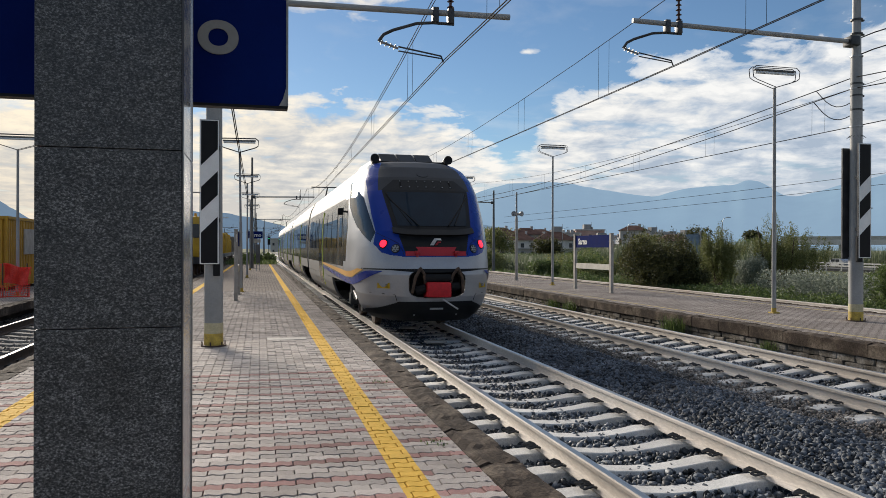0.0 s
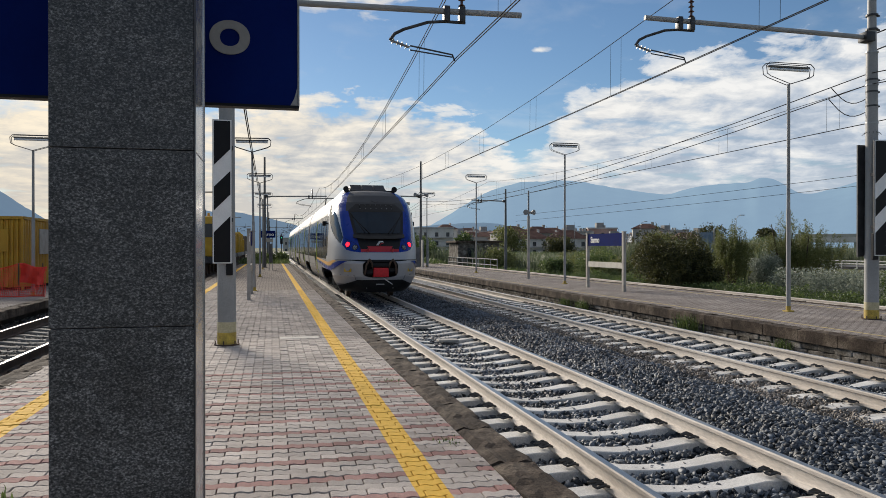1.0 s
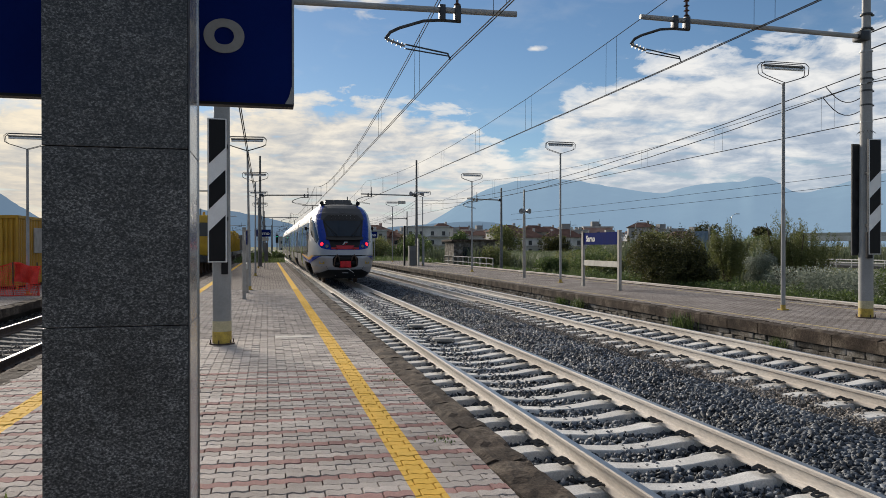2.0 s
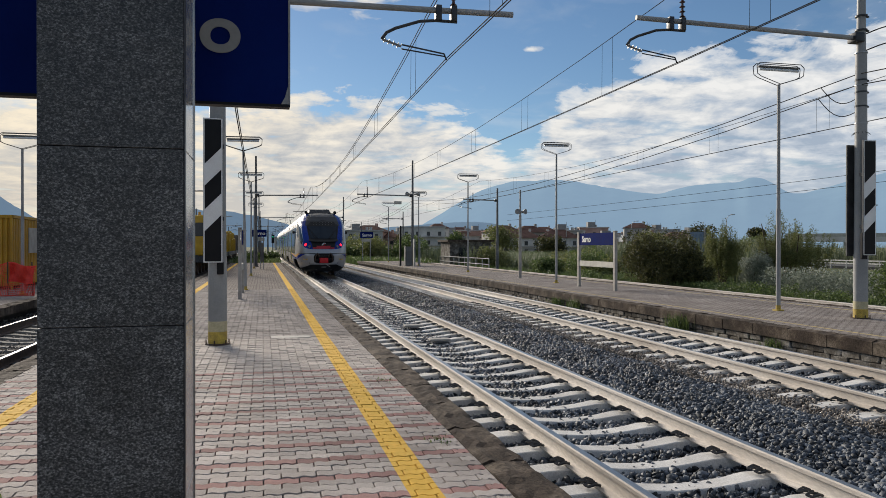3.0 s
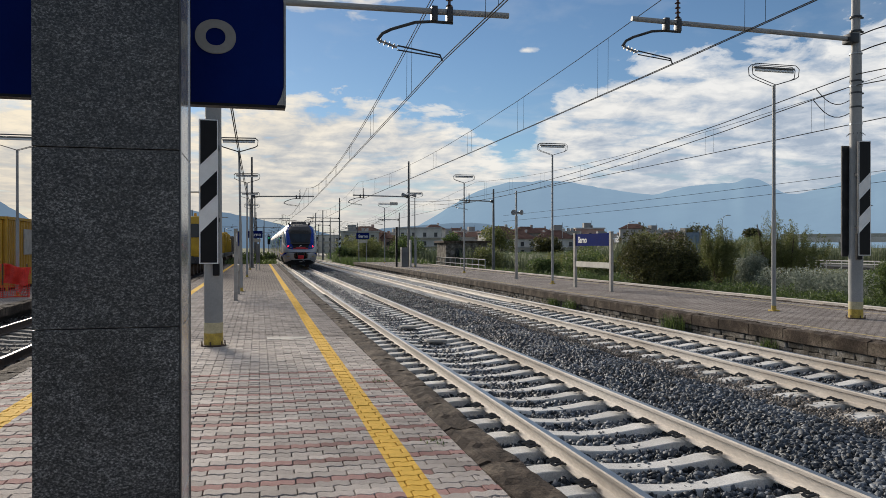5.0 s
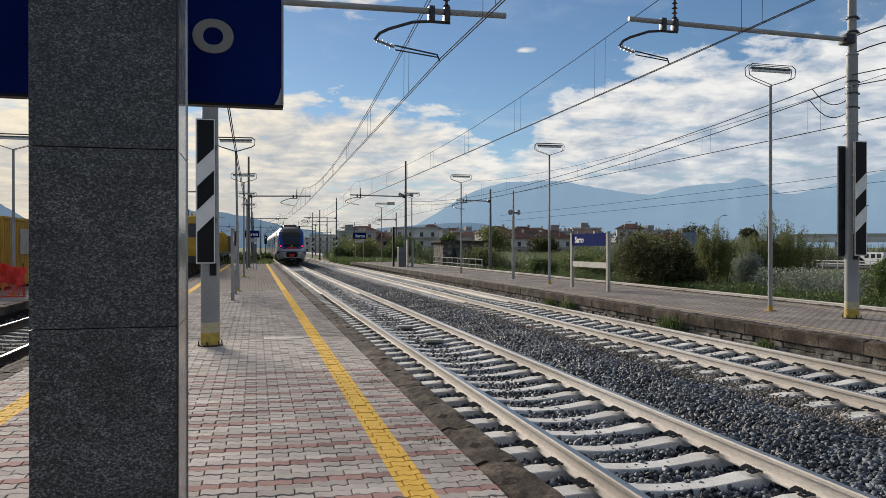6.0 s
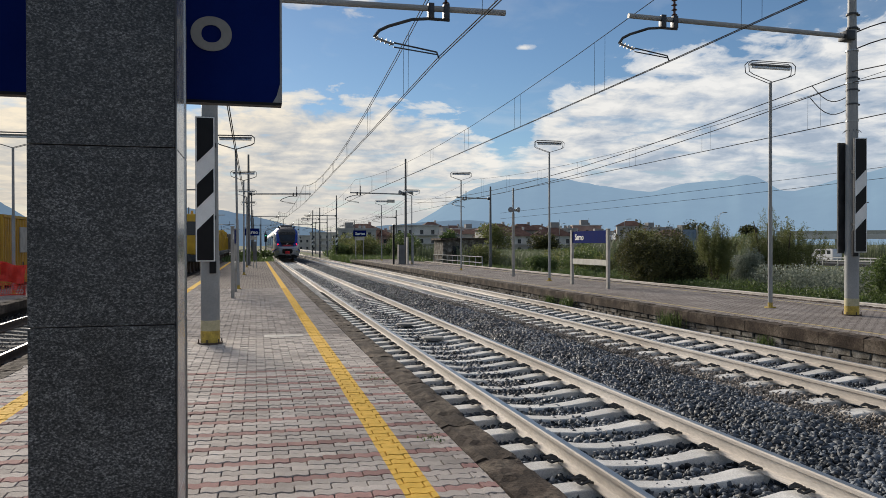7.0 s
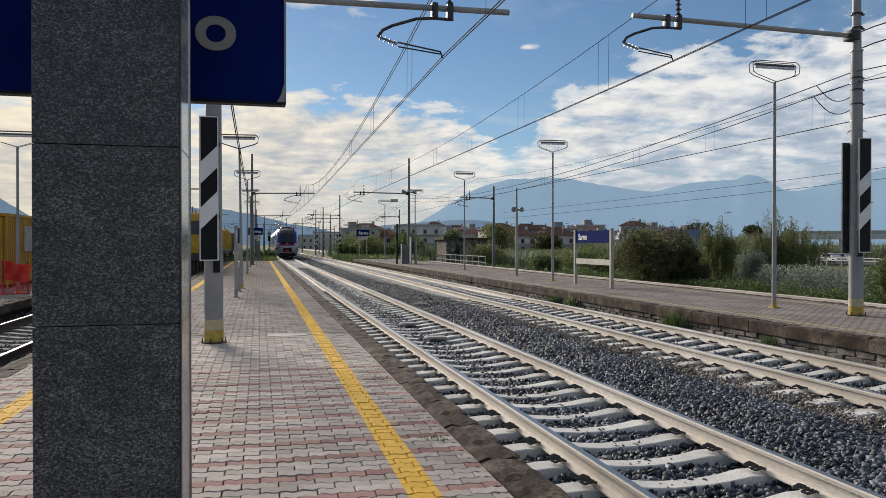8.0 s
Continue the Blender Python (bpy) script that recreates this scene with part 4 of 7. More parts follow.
def build_train():
    train = thing("train", (TRACK_NEAR, 14.05, RAIL_Z), "silver and blue regional passenger train with red tail lights", "train")
    shells = build_nose(train)
    mask = shells["blue_mask"]
    # lamps
    for side in (-1, 1):
        x = side * 0.985
        nose_disc("lamp_socket", x, 1.80, 0.115, TRAIN_BLACK, train, "black lamp socket", 0.004)
        nose_disc("tail_lamp", x, 1.80, 0.085, TAIL_RED, train, "lit red tail lamp", 0.02)
        nose_disc("headlamp_rim", side * 0.78, 1.705, 0.105, TRAIN_BLACK, train, "black headlamp rim", 0.006)
        lamp = nose_disc("headlamp", side * 0.78, 1.705, 0.084, LAMP_GLASS, train, "unlit clear headlamp", 0.016)
        for k in range(7):
            a = k * math.pi / 3
            r = 0.05 if k < 6 else 0.0
            nose_disc("lamp_cell", side * 0.78 + r * math.cos(a), 1.705 + r * math.sin(a), 0.019, LAMP_DULL, lamp, "", 0.024, 0.0)
        nose_disc("red_hook", side * 0.385, 1.575, 0.034, TRAIN_RED, train, "red towing hook cover", 0.075)
        b = bmesh.new()
        add_box(b, side * 0.345, side * 0.425, 0.03, 0.16, 1.60, 1.665, 0.012)
        part("red_lug", b, TRAIN_RED, train, "red lug", True)
        # seam that frames the lamp cluster
        b = bmesh.new()
        add_path(b, [on_nose(side * u, z, 0.002) for u, z in ((1.09, 2.02), (0.98, 1.95), (0.84, 1.875), (0.72, 1.80), (0.66, 1.68), (0.63, 1.58))], 0.005, 5)
        part("lamp_seam", b, BLACK_PAINT, train)
        # chin joint and step down to the skirt
        b = bmesh.new()
        add_path(b, [on_nose(side * u, z, 0.002) for u, z in ((1.36, 0.83), (1.2, 0.84), (1.0, 0.83), (0.80, 0.815), (0.775, 0.74), (0.76, 0.69))], 0.006, 5)
        part("chin_joint", b, BLACK_PAINT, train)
        # skirt tow points
        nose_disc("skirt_bolt", side * 0.42, 0.42, 0.022, GALV, train, "", 0.01)
        # wiper
        foot, tip = on_nose(side * 0.30, 2.16, 0.05), on_nose(side * 0.82, 2.74, 0.05)
        b = bmesh.new()
        add_rod(b, foot, tip, 0.014, 0.008, 6)
        a, c = on_nose(side * 0.44, 2.18, 0.04), on_nose(side * 0.86, 2.86, 0.04)
        add_rod(b, a, c, 0.011, 0.011, 6)
        part("wiper", b, BLACK_PAINT, train, "black windscreen wiper")
        # warning stickers on the bumper
        p = on_nose(side * 1.10, 0.985, 0.016)
        q = on_nose(side * 0.90, 0.985, 0.016)
        b = bmesh.new()
        v = [b.verts.new(s) for s in (p + Vector((0, 0, -0.05)), q + Vector((0, 0, -0.05)), q + Vector((0, 0, 0.055)), p + Vector((0, 0, 0.055)))]
        b.faces.new(v)
        bmesh.ops.solidify(b, geom=b.faces[:], thickness=0.006)
        st = part("warning_sticker", b, LABEL_YELLOW, train, "yellow warning sticker")
        b = bmesh.new()
        for k in range(3):
            s = q.lerp(p, 0.2 if side < 0 else 0.3)
            add_box(b, s.x - 0.035, s.x + 0.035, s.y - 0.012, s.y + 0.004, s.z - 0.026 + k * 0.022, s.z - 0.018 + k * 0.022)
        part("sticker_bars", b, BLACK_PAINT, st)
    # ledge below the screen
    b = bmesh.new()
    prev = None
    for k in range(25):
        x = -0.82 + 1.64 * k / 24
        lift = 0.05 * (abs(x) / 0.82) ** 4
        hi, lo = on_nose(x, 2.085 + lift, 0.015), on_nose(x, 1.955 + lift, 0.015)
        row = [b.verts.new(hi), b.verts.new(hi + Vector((0, -0.07, -0.03))), b.verts.new(lo + Vector((0, -0.10, 0.02))), b.verts.new(lo)]
        if prev:
            for i in range(3):
                b.faces.new((prev[i], row[i], row[i + 1], prev[i + 1]))
        prev = row
    part("screen_ledge", b, TRAIN_BLACK, train, "black ledge below the windscreen", True)
    # operator's emblem as plain slanted shapes
    for k, (col, pts) in enumerate(((WHITE_PAINT, ((-0.13, 1.77), (-0.05, 1.77), (0.02, 1.87), (0.12, 1.87), (0.10, 1.91), (-0.02, 1.91))), (TRAIN_RED, ((-0.03, 1.77), (0.02, 1.77), (0.055, 1.82), (0.10, 1.82), (0.09, 1.845), (0.035, 1.845))))):
        b = bmesh.new()
        v = [b.verts.new(on_nose(x, z, 0.022)) for x, z in pts]
        b.faces.new(v)
        bmesh.ops.solidify(b, geom=b.faces[:], thickness=0.008)
        part("emblem", b, col, train, "plain slanted emblem")
    # dark joint across the bumper
    b = bmesh.new()
    prev = None
    for k in range(61):
        x = -1.34 + 2.68 * k / 60
        row = [b.verts.new(on_nose(x, 1.292 - 0.045 * max(0.0, 1 - (x / 0.9) ** 2), 0.006)), b.verts.new(on_nose(x, 1.318, 0.006))]
        if prev:
            b.faces.new((prev[0], row[0], row[1], prev[1]))
        prev = row
    part("bumper_joint", b, BLACK_PAINT, train, "dark joint across the bumper")
    # grille with dots above the screen, round hatch above it
    for k in range(14):
        b = bmesh.new()
        p = on_nose(-0.52 + 0.173 * (k % 7), 3.10 if k < 7 else 2.975, 0.014)
        bmesh.ops.create_icosphere(b, subdivisions=1, radius=0.014, matrix=Matrix.Translation(p))
        part("grille_bolt", b, GALV, train)
    b = bmesh.new()
    v = [b.verts.new(on_nose(x, z, 0.006)) for x, z in ((-0.55, 2.96), (0.55, 2.96), (0.52, 3.115), (-0.52, 3.115))]
    b.faces.new(v)
    bmesh.ops.solidify(b, geom=b.faces[:], thickness=0.01)
    part("grille", b, BLACK_PAINT, train, "black grille above the windscreen")
    nose_disc("hatch_seam", 0.0, 3.26, 0.145, BLACK_PAINT, train, "", 0.004)
    nose_disc("round_hatch", 0.0, 3.26, 0.132, TRAIN_DARK, train, "round roof hatch", 0.009)
    # coupler under a red cover
    b = bmesh.new()
    add_box(b, -0.24, 0.24, -0.16, 0.3, 0.775, 1.065, 0.03)
    for v in b.verts:
        v.co += noise.noise_vector(v.co * 5) * 0.018
    part("coupler_cover", b, RED_CLOTH, train, "red tarpaulin cover over the coupler", True)
    b = bmesh.new()
    add_box(b, -0.27, 0.27, -0.06, 0.3, 1.07, 1.22, 0.03)
    add_rod(b, (-0.42, 0.05, 0.9), (-0.24, 0.0, 0.95), 0.09)
    add_rod(b, (0.42, 0.05, 0.98), (0.24, 0.0, 0.98), 0.08)
    part("coupler_head", b, BLACK_PAINT, train, "black coupler head", True)
    for side in (-1, 1):
        b = bmesh.new()
        add_path(b, [Vector((side * 0.5, 0.02, 0.86)), Vector((side * 0.46, -0.09, 1.16)), Vector((side * 0.37, -0.12, 1.33)), Vector((side * 0.29, -0.07, 1.22)), Vector((side * 0.25, 0.0, 1.05))], 0.03, 8)
        part("brake_hose", b, RUST, train, "dark brown brake hose", True)
    part("coupler_handle", bm_rod((0.06, -0.15, 0.74), (0.32, -0.3, 0.56), 0.016), GALV, train, "steel coupler handle")
    b = bmesh.new()
    add_box(b, -0.13, 0.13, nose_front(0.54) - 0.012, nose_front(0.54) + 0.03, 0.525, 0.56)
    part("skirt_plate", b, GREY_EDGE, train, "small grey plate")
    # roof pod and horns
    b = bmesh.new()
    low = [b.verts.new(v) for v in ((-0.76, 2.95, 3.60), (0.76, 2.95, 3.60), (0.86, 7.0, 3.60), (-0.86, 7.0, 3.60))]
    high = [b.verts.new(v) for v in ((-0.54, 3.75, 3.96), (0.54, 3.75, 3.96), (0.62, 6.6, 3.96), (-0.62, 6.6, 3.96))]
    for k in range(4):
        b.faces.new((low[k], low[(k + 1) % 4], high[(k + 1) % 4], high[k]))
    b.faces.new(high)
    b.faces.new(low[::-1])
    bmesh.ops.bevel(b, geom=b.edges[:], offset=0.035, segments=2, affect="EDGES")
    pod = part("roof_pod", b, TRAIN_DARK, train, "dark sloping roof equipment pod", True)
    for x in (-0.42, 0.0, 0.42):
        b = bmesh.new()
        add_prism(b, [(3.12, 3.70), (3.62, 3.925), (3.62, 3.95), (3.12, 3.725)], x - 0.19, x + 0.19, "x")
        part("pod_panel", b, TRAIN_BLACK, pod, "black sloping panel")
    b = bmesh.new()
    add_rod(b, (-0.85, 2.80, 3.66), (0.85, 2.80, 3.66), 0.035, n=10)
    add_box(b, -0.80, 0.80, 2.72, 3.05, 3.58, 3.655, 0.02)
    part("pod_base", b, TRAIN_BLACK, train, "black bar that carries the horns")
    for side in (-1, 1):
        b = bmesh.new()
        add_rod(b, (side * 0.84, 2.56, 3.72), (side * 0.84, 2.70, 3.72), 0.10, 0.085, 18)
        add_rod(b, (side * 0.84, 2.70, 3.72), (side * 0.84, 3.0, 3.72), 0.06, 0.04, 14)
        add_box(b, side * 0.80, side * 0.88, 2.75, 2.9, 3.56, 3.72)
        part("horn", b, BLACK_PAINT, train, "black roof horn", True)
    # coaches, windows, doors
    ends = [(NOSE, 15.6), (16.3, 31.8), (32.5, 48.0), (48.7, 64.0)]
    for k, (y0, y1) in enumerate(ends):
        coach = new("coach")
        coach.parent = train
        tagged(coach, "dull silver-grey coach with dark windows")
        coach_shell(coach, y0, y1)
        gap = y0 + (2.9 if k == 0 else 3.9)
        for a, c in ((gap, gap + 2.9), (gap + 2.95, gap + 5.9), (gap + 5.95, y1 - (0.1 if k < 3 else 0.3))):
            side_panel("skirt_panel", coach, a, c, 0.34, 0.94, SIDE_GREY, "grey lower skirt panel", 0.004)
        side_panel("window_band", coach, y0 + (0.01 if k == 0 else 0.12), y1 - 0.12, 1.30, 2.84, FLANK_GLOSS, "glossy dark flank panel", 0.004)
        y = y0 + (1.45 if k == 0 else 0.9)
        n = 0
        if k == 0:
            side_panel("window", coach, y - 1.15, y - 0.6, 1.75, 2.66, GLASS_DARK, "narrow dark window", 0.012)
        while y < y1 - 1.5:
            if n % 5 == 3:
                side_panel("door", coach, y, y + 1.3, 0.62, 2.78, FLANK_GLOSS, "dark glossy sliding door", 0.02)
                side_panel("door_window", coach, y + 0.16, y + 1.14, 1.35, 2.62, GLASS_DARK, "dark door window", 0.026)
                side_panel("door_edge", coach, y - 0.09, y - 0.01, 0.62, 2.78, DOOR_GREEN, "yellow-green door edge", 0.024)
                y += 1.6
            else:
                side_panel("window", coach, y, y + 1.25, 1.72, 2.66, GLASS_DARK, "dark tinted window", 0.012)
                y += 1.42
            n += 1
        bogie(coach, y0 + (1.9 if k else 0.85))
        if k < 3:
            b = bmesh.new()
            add_box(b, -1.2, 1.2, y1 - 0.02, y1 + 0.72, 0.7, 3.45)
            part("gangway", b, TRAIN_BLACK, train, "black gangway bellows")
        b = bmesh.new()
        add_box(b, -1.1, 1.1, y0 + 4.5, y1 - 2, 0.25, 0.5)
        part("underframe", b, DARK_METAL, coach, "dark underframe boxes")
    flank_stripe(train, "orange_stripe", TRAIN_ORANGE, "orange swept stripe", lambda y: interp(y, [(1.0, 1.285), (1.3, 1.26), (1.8, 1.17), (2.6, 1.15), (9.8, 1.30)]), lambda y: interp(y, [(1.0, 0.015), (1.35, 0.10), (1.8, 0.13), (2.6, 0.12), (9.8, 0.05)]), 1.02)
    flank_stripe(train, "blue_stripe", TRAIN_BLUE, "blue swept stripe", lambda y: interp(y, [(0.35, 1.27), (0.8, 1.20), (1.3, 1.10), (1.8, 1.02), (2.6, 1.01), (9.8, 1.20)]), lambda y: interp(y, [(0.35, 0.01), (0.8, 0.15), (1.3, 0.17), (1.8, 0.14), (2.6, 0.12), (9.8, 0.05)]), 0.36)
    for side in (-1, 1):
        b = bmesh.new()
        add_box(b, side * 1.43, side * 1.60, 2.98, 3.02, 2.52, 2.56)
        add_box(b, side * 1.50, side * 1.62, 2.95, 3.06, 2.46, 2.62, 0.015)
        part("camera_pod", b, BLACK_PAINT, train, "small black rear-view camera")
    b = bmesh.new()
    add_path(b, [Vector((0, 24, 3.9)), Vector((0.0, 25.2, 4.35)), Vector((0, 24.0, 4.75))], 0.035)
    add_box(b, -0.8, 0.8, 23.9, 24.1, 4.74, 4.78)
    part("pantograph", b, DARK_METAL, train, "raised dark pantograph")
    return train


TRAIN = build_train()

# ---- on the platforms ----
POLE_DARK = surface("dark weathered pole paint", ((0.10, 0.10, 0.10), (0.17, 0.17, 0.165)), 1.4, 0.6, bump=0.08, grain=40, spread=0.1)


def lettering(words, size, depth, width=1.0):
    c = bpy.data.curves.new("lettering", "FONT")
    c.body, c.size, c.extrude, c.offset = words, size, depth, size * 0.022
    tmp = bpy.data.objects.new("lettering", c)
    scene.collection.objects.link(tmp)
    me = bpy.data.meshes.new_from_object(tmp.evaluated_get(bpy.context.evaluated_depsgraph_get()))
    bpy.data.objects.remove(tmp)
    me.transform(Matrix.Diagonal((width, 1, 1, 1)) @ Matrix.Identity(4))
    xs = [v.co.x for v in me.vertices]
    me.transform(Matrix.Translation((-max(xs), 0, 0)))
    return me


def build_pillar():
    p = thing("pillar", (-0.475, 2.80, 0), "square platform pillar clad in speckled grey granite slabs", "pillar")
    part("core", bm_box(-0.205, 0.205, -0.155, 0.16, 0, 3.3), JOINT, p)
    joints = [0.0, 0.08, 0.664, 1.247, 1.83, 2.413, 2.996, 3.3]
    for a, b in zip(joints, joints[1:]):
        bm = bm_box(-0.225, 0.218, -0.18, -0.152, a + 0.0012, b - 0.0012, 0.002)
        part("granite_slab", bm, GRANITE, p)
        bm = bm_box(-0.225, 0.225, 0.158, 0.18, a + 0.0012, b - 0.0012, 0.002)
        part("granite_slab", bm, GRANITE, p)
        bm = bm_box(-0.225, -0.204, -0.150, 0.156, a + 0.0012, b - 0.0012, 0.002)
        part("granite_slab", bm, GRANITE, p)
        bm = bm_box(0.204, 0.221, -0.146, 0.156, a + 0.0012, b - 0.0012, 0.002)
        part("polished_slab", bm, POLISHED_SKYLIT, p, "polished side slab paled for sky light")
    part("corner_strip", bm_box(0.2185, 0.2225, -0.181, -0.148, 0.0, 3.3), DARK_METAL, p, "dark corner strip")
    part("corner_strip", bm_box(0.206, 0.2245, 0.1565, 0.1575, 0.0, 3.3), STEEL_TRIM, p)


# Same polished stone; its pale base colour stands in for grazing sky light.
POLISHED_SKYLIT = surface("polished granite paled for sky light", ((0.30, 0.30, 0.295), (0.40, 0.40, 0.39)), 3, 0.16, bump=0.02, grain=200, spread=0.2)
build_pillar()


def build_station_sign():
    s = thing("station_sign", (-0.5, 3.12, 2.07), "dark blue station name board with pale letters behind the pillar", "station sign")
    part("board", bm_box(-0.65, 0.597, -0.02, 0.03, 0.012, 0.44), BLUE_SIGN, s)
    part("bottom_rail", bm_box(-0.66, 0.604, -0.024, 0.03, 0.0, 0.011), BLACK_PAINT, s, "dark lower rail")
    part("side_rail", bm_box(0.598, 0.606, -0.024, 0.036, 0.0115, 0.45), GREY_EDGE, s, "grey side rail")
    part("top_rail", bm_box(-0.66, 0.606, -0.03, 0.04, 0.4505, 0.485), GREY_EDGE, s, "grey top rail")
    part("corner_patch", add_prism(bmesh.new(), [(0.597, 0.012), (0.597, 0.085), (0.585, 0.04), (0.57, 0.012)], -0.0235, -0.021, "y"), GREY_EDGE, s, "bare corner where the enamel has chipped")
    part("bracket", bm_box(-0.15, 0.15, -0.139, -0.0215, 0.1, 0.3), DARK_METAL, s, "bracket fixed to the pillar")
    me = lettering("Sarno", 0.265, 0.003, 1.12)
    me.materials.append(LETTER_GREY)
    ob = new("lettering", me)
    ob.parent = s
    ob.location, ob.rotation_euler = (0.412, -0.024, 0.212), (radians(90), 0, 0)
    tagged(ob, "pale grey letters reading Sarno")


LETTER_GREY = surface("pale grey enamel letters", ((0.24, 0.235, 0.22), (0.30, 0.295, 0.28)), 3, 0.7, bump=0.02, spread=0.05)
build_station_sign()


def striped_board(mast, y, x=0.0, z0=1.26, height=2.22, width=0.31, face=-1, label="black and white diagonally striped board"):
    """A dark tray that carries a white plate with black slanted stripes."""
    bd = part("striped_board", bm_box(x - width / 2, x + width / 2, y - 0.02, y + 0.02, z0, z0 + height, 0.004), DARK_METAL, mast, label)
    f = y + face * 0.0215
    part("white_plate", bm_box(x - width / 2 + 0.004, x + width / 2 - 0.004, f - 0.001, f + 0.001, z0 + 0.004, z0 + height - 0.004), WHITE_PAINT, bd, "white plate")
    f = y + face * 0.0245
    w, rise = width / 2 - 0.022, 0.245
    lo, hi = z0 + 0.02, z0 + height - 0.02
    a = z0 + 0.117
    part("black_stripe", add_prism(bmesh.new(), [(x - w, lo), (x + w, lo), (x + w, a + 0.36 + rise), (x - w, a + 0.36)], f - 0.0015, f + 0.0015, "y"), BLACK_PAINT, bd)
    a += 0.69
    part("black_stripe", add_prism(bmesh.new(), [(x - w, a), (x + w, a + rise), (x + w, a + rise + 0.36), (x - w, a + 0.36)], f - 0.0015, f + 0.0015, "y"), BLACK_PAINT, bd)
    a += 0.69
    part("black_stripe", add_prism(bmesh.new(), [(x - w, a), (x + w, a + rise), (x + w, hi), (x - w, hi)], f - 0.0015, f + 0.0015, "y"), BLACK_PAINT, bd)
    return bd


def insulator(b, a, c, n=4, r=0.055):
    a, c = Vector(a), Vector(c)
    add_rod(b, a, c, r * 0.4, n=8)
    for i in range(n):
        u = a.lerp(c, (i + 0.7) / (n + 0.4))
        d = (c - a).normalized() * 0.012
        add_rod(b, u - d, u + d, r, r * 0.55, 12)


def cantilever(mast, x_wire, z_arm, side, reach):
    """Pipe arm over the track with its post insulator and the bowed registration arm."""
    b = bmesh.new()
    add_rod(b, (side * 0.1, 0, z_arm), (reach, 0, z_arm + 0.07), 0.05, 0.05, 12)
    arm = part("cantilever_arm", b, POLE_GREY, mast, "grey pipe arm", True)
    for dx in (-0.24, 0.02):
        part("clamp", bm_box(x_wire + dx - 0.05, x_wire + dx + 0.05, -0.07, 0.07, z_arm - 0.12, z_arm + 0.13, 0.01), DARK_METAL, mast, "dark clamp", True)
    part("arm_bracket", bm_box(side * 0.02, side * 0.24, -0.13, 0.13, z_arm - 0.1, z_arm + 0.1, 0.02), DARK_METAL, mast, "dark arm bracket", True)
    b = bmesh.new()
    insulator(b, (x_wire + 0.02, 0, z_arm + 0.1), (x_wire + 0.02, 0, z_arm + 0.62), 5, 0.06)
    part("post_insulator", b, PORCELAIN, mast, "brown ribbed insulator", True)
    b = bmesh.new()
    pts = [Vector((x_wire + dx, 0, z_arm + dz)) for dx, dz in ((0.08, -0.12), (-0.28, -0.12), (-0.55, -0.15), (-0.95, -0.29), (-1.10, -0.37), (-1.18, -0.48))]
    add_path(b, pts, 0.026, 8)
    part("bowed_arm", b, DARK_METAL, mast, "bowed grey tube", True)
    b = bmesh.new()
    insulator(b, pts[-1], (x_wire - 0.86, 0, z_arm - 0.58), 4, 0.05)
    part("stay_insulator", b, GREY_EDGE, mast, "grey ribbed insulator", True)
    b = bmesh.new()
    add_path(b, [Vector((x_wire - 0.86, 0, z_arm - 0.55)), Vector((x_wire - 0.14, 0, z_arm - 0.66)), Vector((x_wire - 0.10, 0, z_arm - 0.76))], 0.014, 6)
    add_path(b, [Vector((x_wire - 0.86, 0, z_arm - 0.62)), Vector((x_wire - 0.14, 0, z_arm - 0.70))], 0.012, 6)
    part("registration_arm", b, DARK_METAL, mast, "thin registration arm", True)
    return arm


def tube_mast(name, at, label, z_arm, x_wire, reach, side, board=True, top=7.6, r=0.14, group="masts beside the tracks", painted=True):
    m = thing(name, at, label, "mast", group)
    b = bmesh.new()
    add_rod(b, (0, 0, 0), (0, 0, 1.35), r, r, 24)
    add_rod(b, (0, 0, 1.35), (0, 0, 5.6), r * 0.93, r * 0.8, 24)
    add_rod(b, (0, 0, 5.6), (0, 0, top), r * 0.66, r * 0.55, 20)
    part("pole", b, POLE_GREY, m, "tapered grey steel pole", True)
    if painted:
        b = bmesh.new()
        add_rod(b, (0, 0, 0.0), (0, 0, 0.20), r * 1.03, r * 1.03, 24)
        part("base_band", b, YELLOW_PAINT, m, "chipped yellow painted base", True)
        b = bmesh.new()
        add_rod(b, (0, 0, 0.202), (0, 0, 0.36), r * 1.022, r * 1.022, 24)
        part("pale_band", b, CREAM_PAINT, m, "pale worn band", True)
        b = bmesh.new()
        for k in range(6):
            a = k * math.pi / 3 + 0.3
            add_rod(b, (r * 1.25 * math.cos(a), r * 1.25 * math.sin(a), 0), (r * 1.25 * math.cos(a), r * 1.25 * math.sin(a), 0.075), 0.010)
        add_rod(b, (0, 0, 0.0), (0, 0, 0.02), r * 1.36, r * 1.36, 24)
        part("base_bolts", b, RUST, m, "rusty anchor bolts")
    b = bmesh.new()
    for z in (4.1, 4.9, 5.58):
        add_rod(b, (0, 0, z), (0, 0, z + 0.025), r * 0.92, n=24)
    part("steel_band", b, GALV, m, "steel bands")
    cantilever(m, x_wire, z_arm, side, reach)
    if board:
        bd = striped_board(m, -r - 0.05, -0.055, 1.26, 2.19, 0.285) if side > 0 else striped_board(m, -r - 0.05, 0.03, 1.33, 2.40)
        part("board_clamp", bm_box(-0.1, 0.1, -r - 0.028, 0.0, 1.9, 1.96), DARK_METAL, m)
        part("board_clamp", bm_box(-0.1, 0.1, -r - 0.028, 0.0, 3.0, 3.06), DARK_METAL, m)
    return m


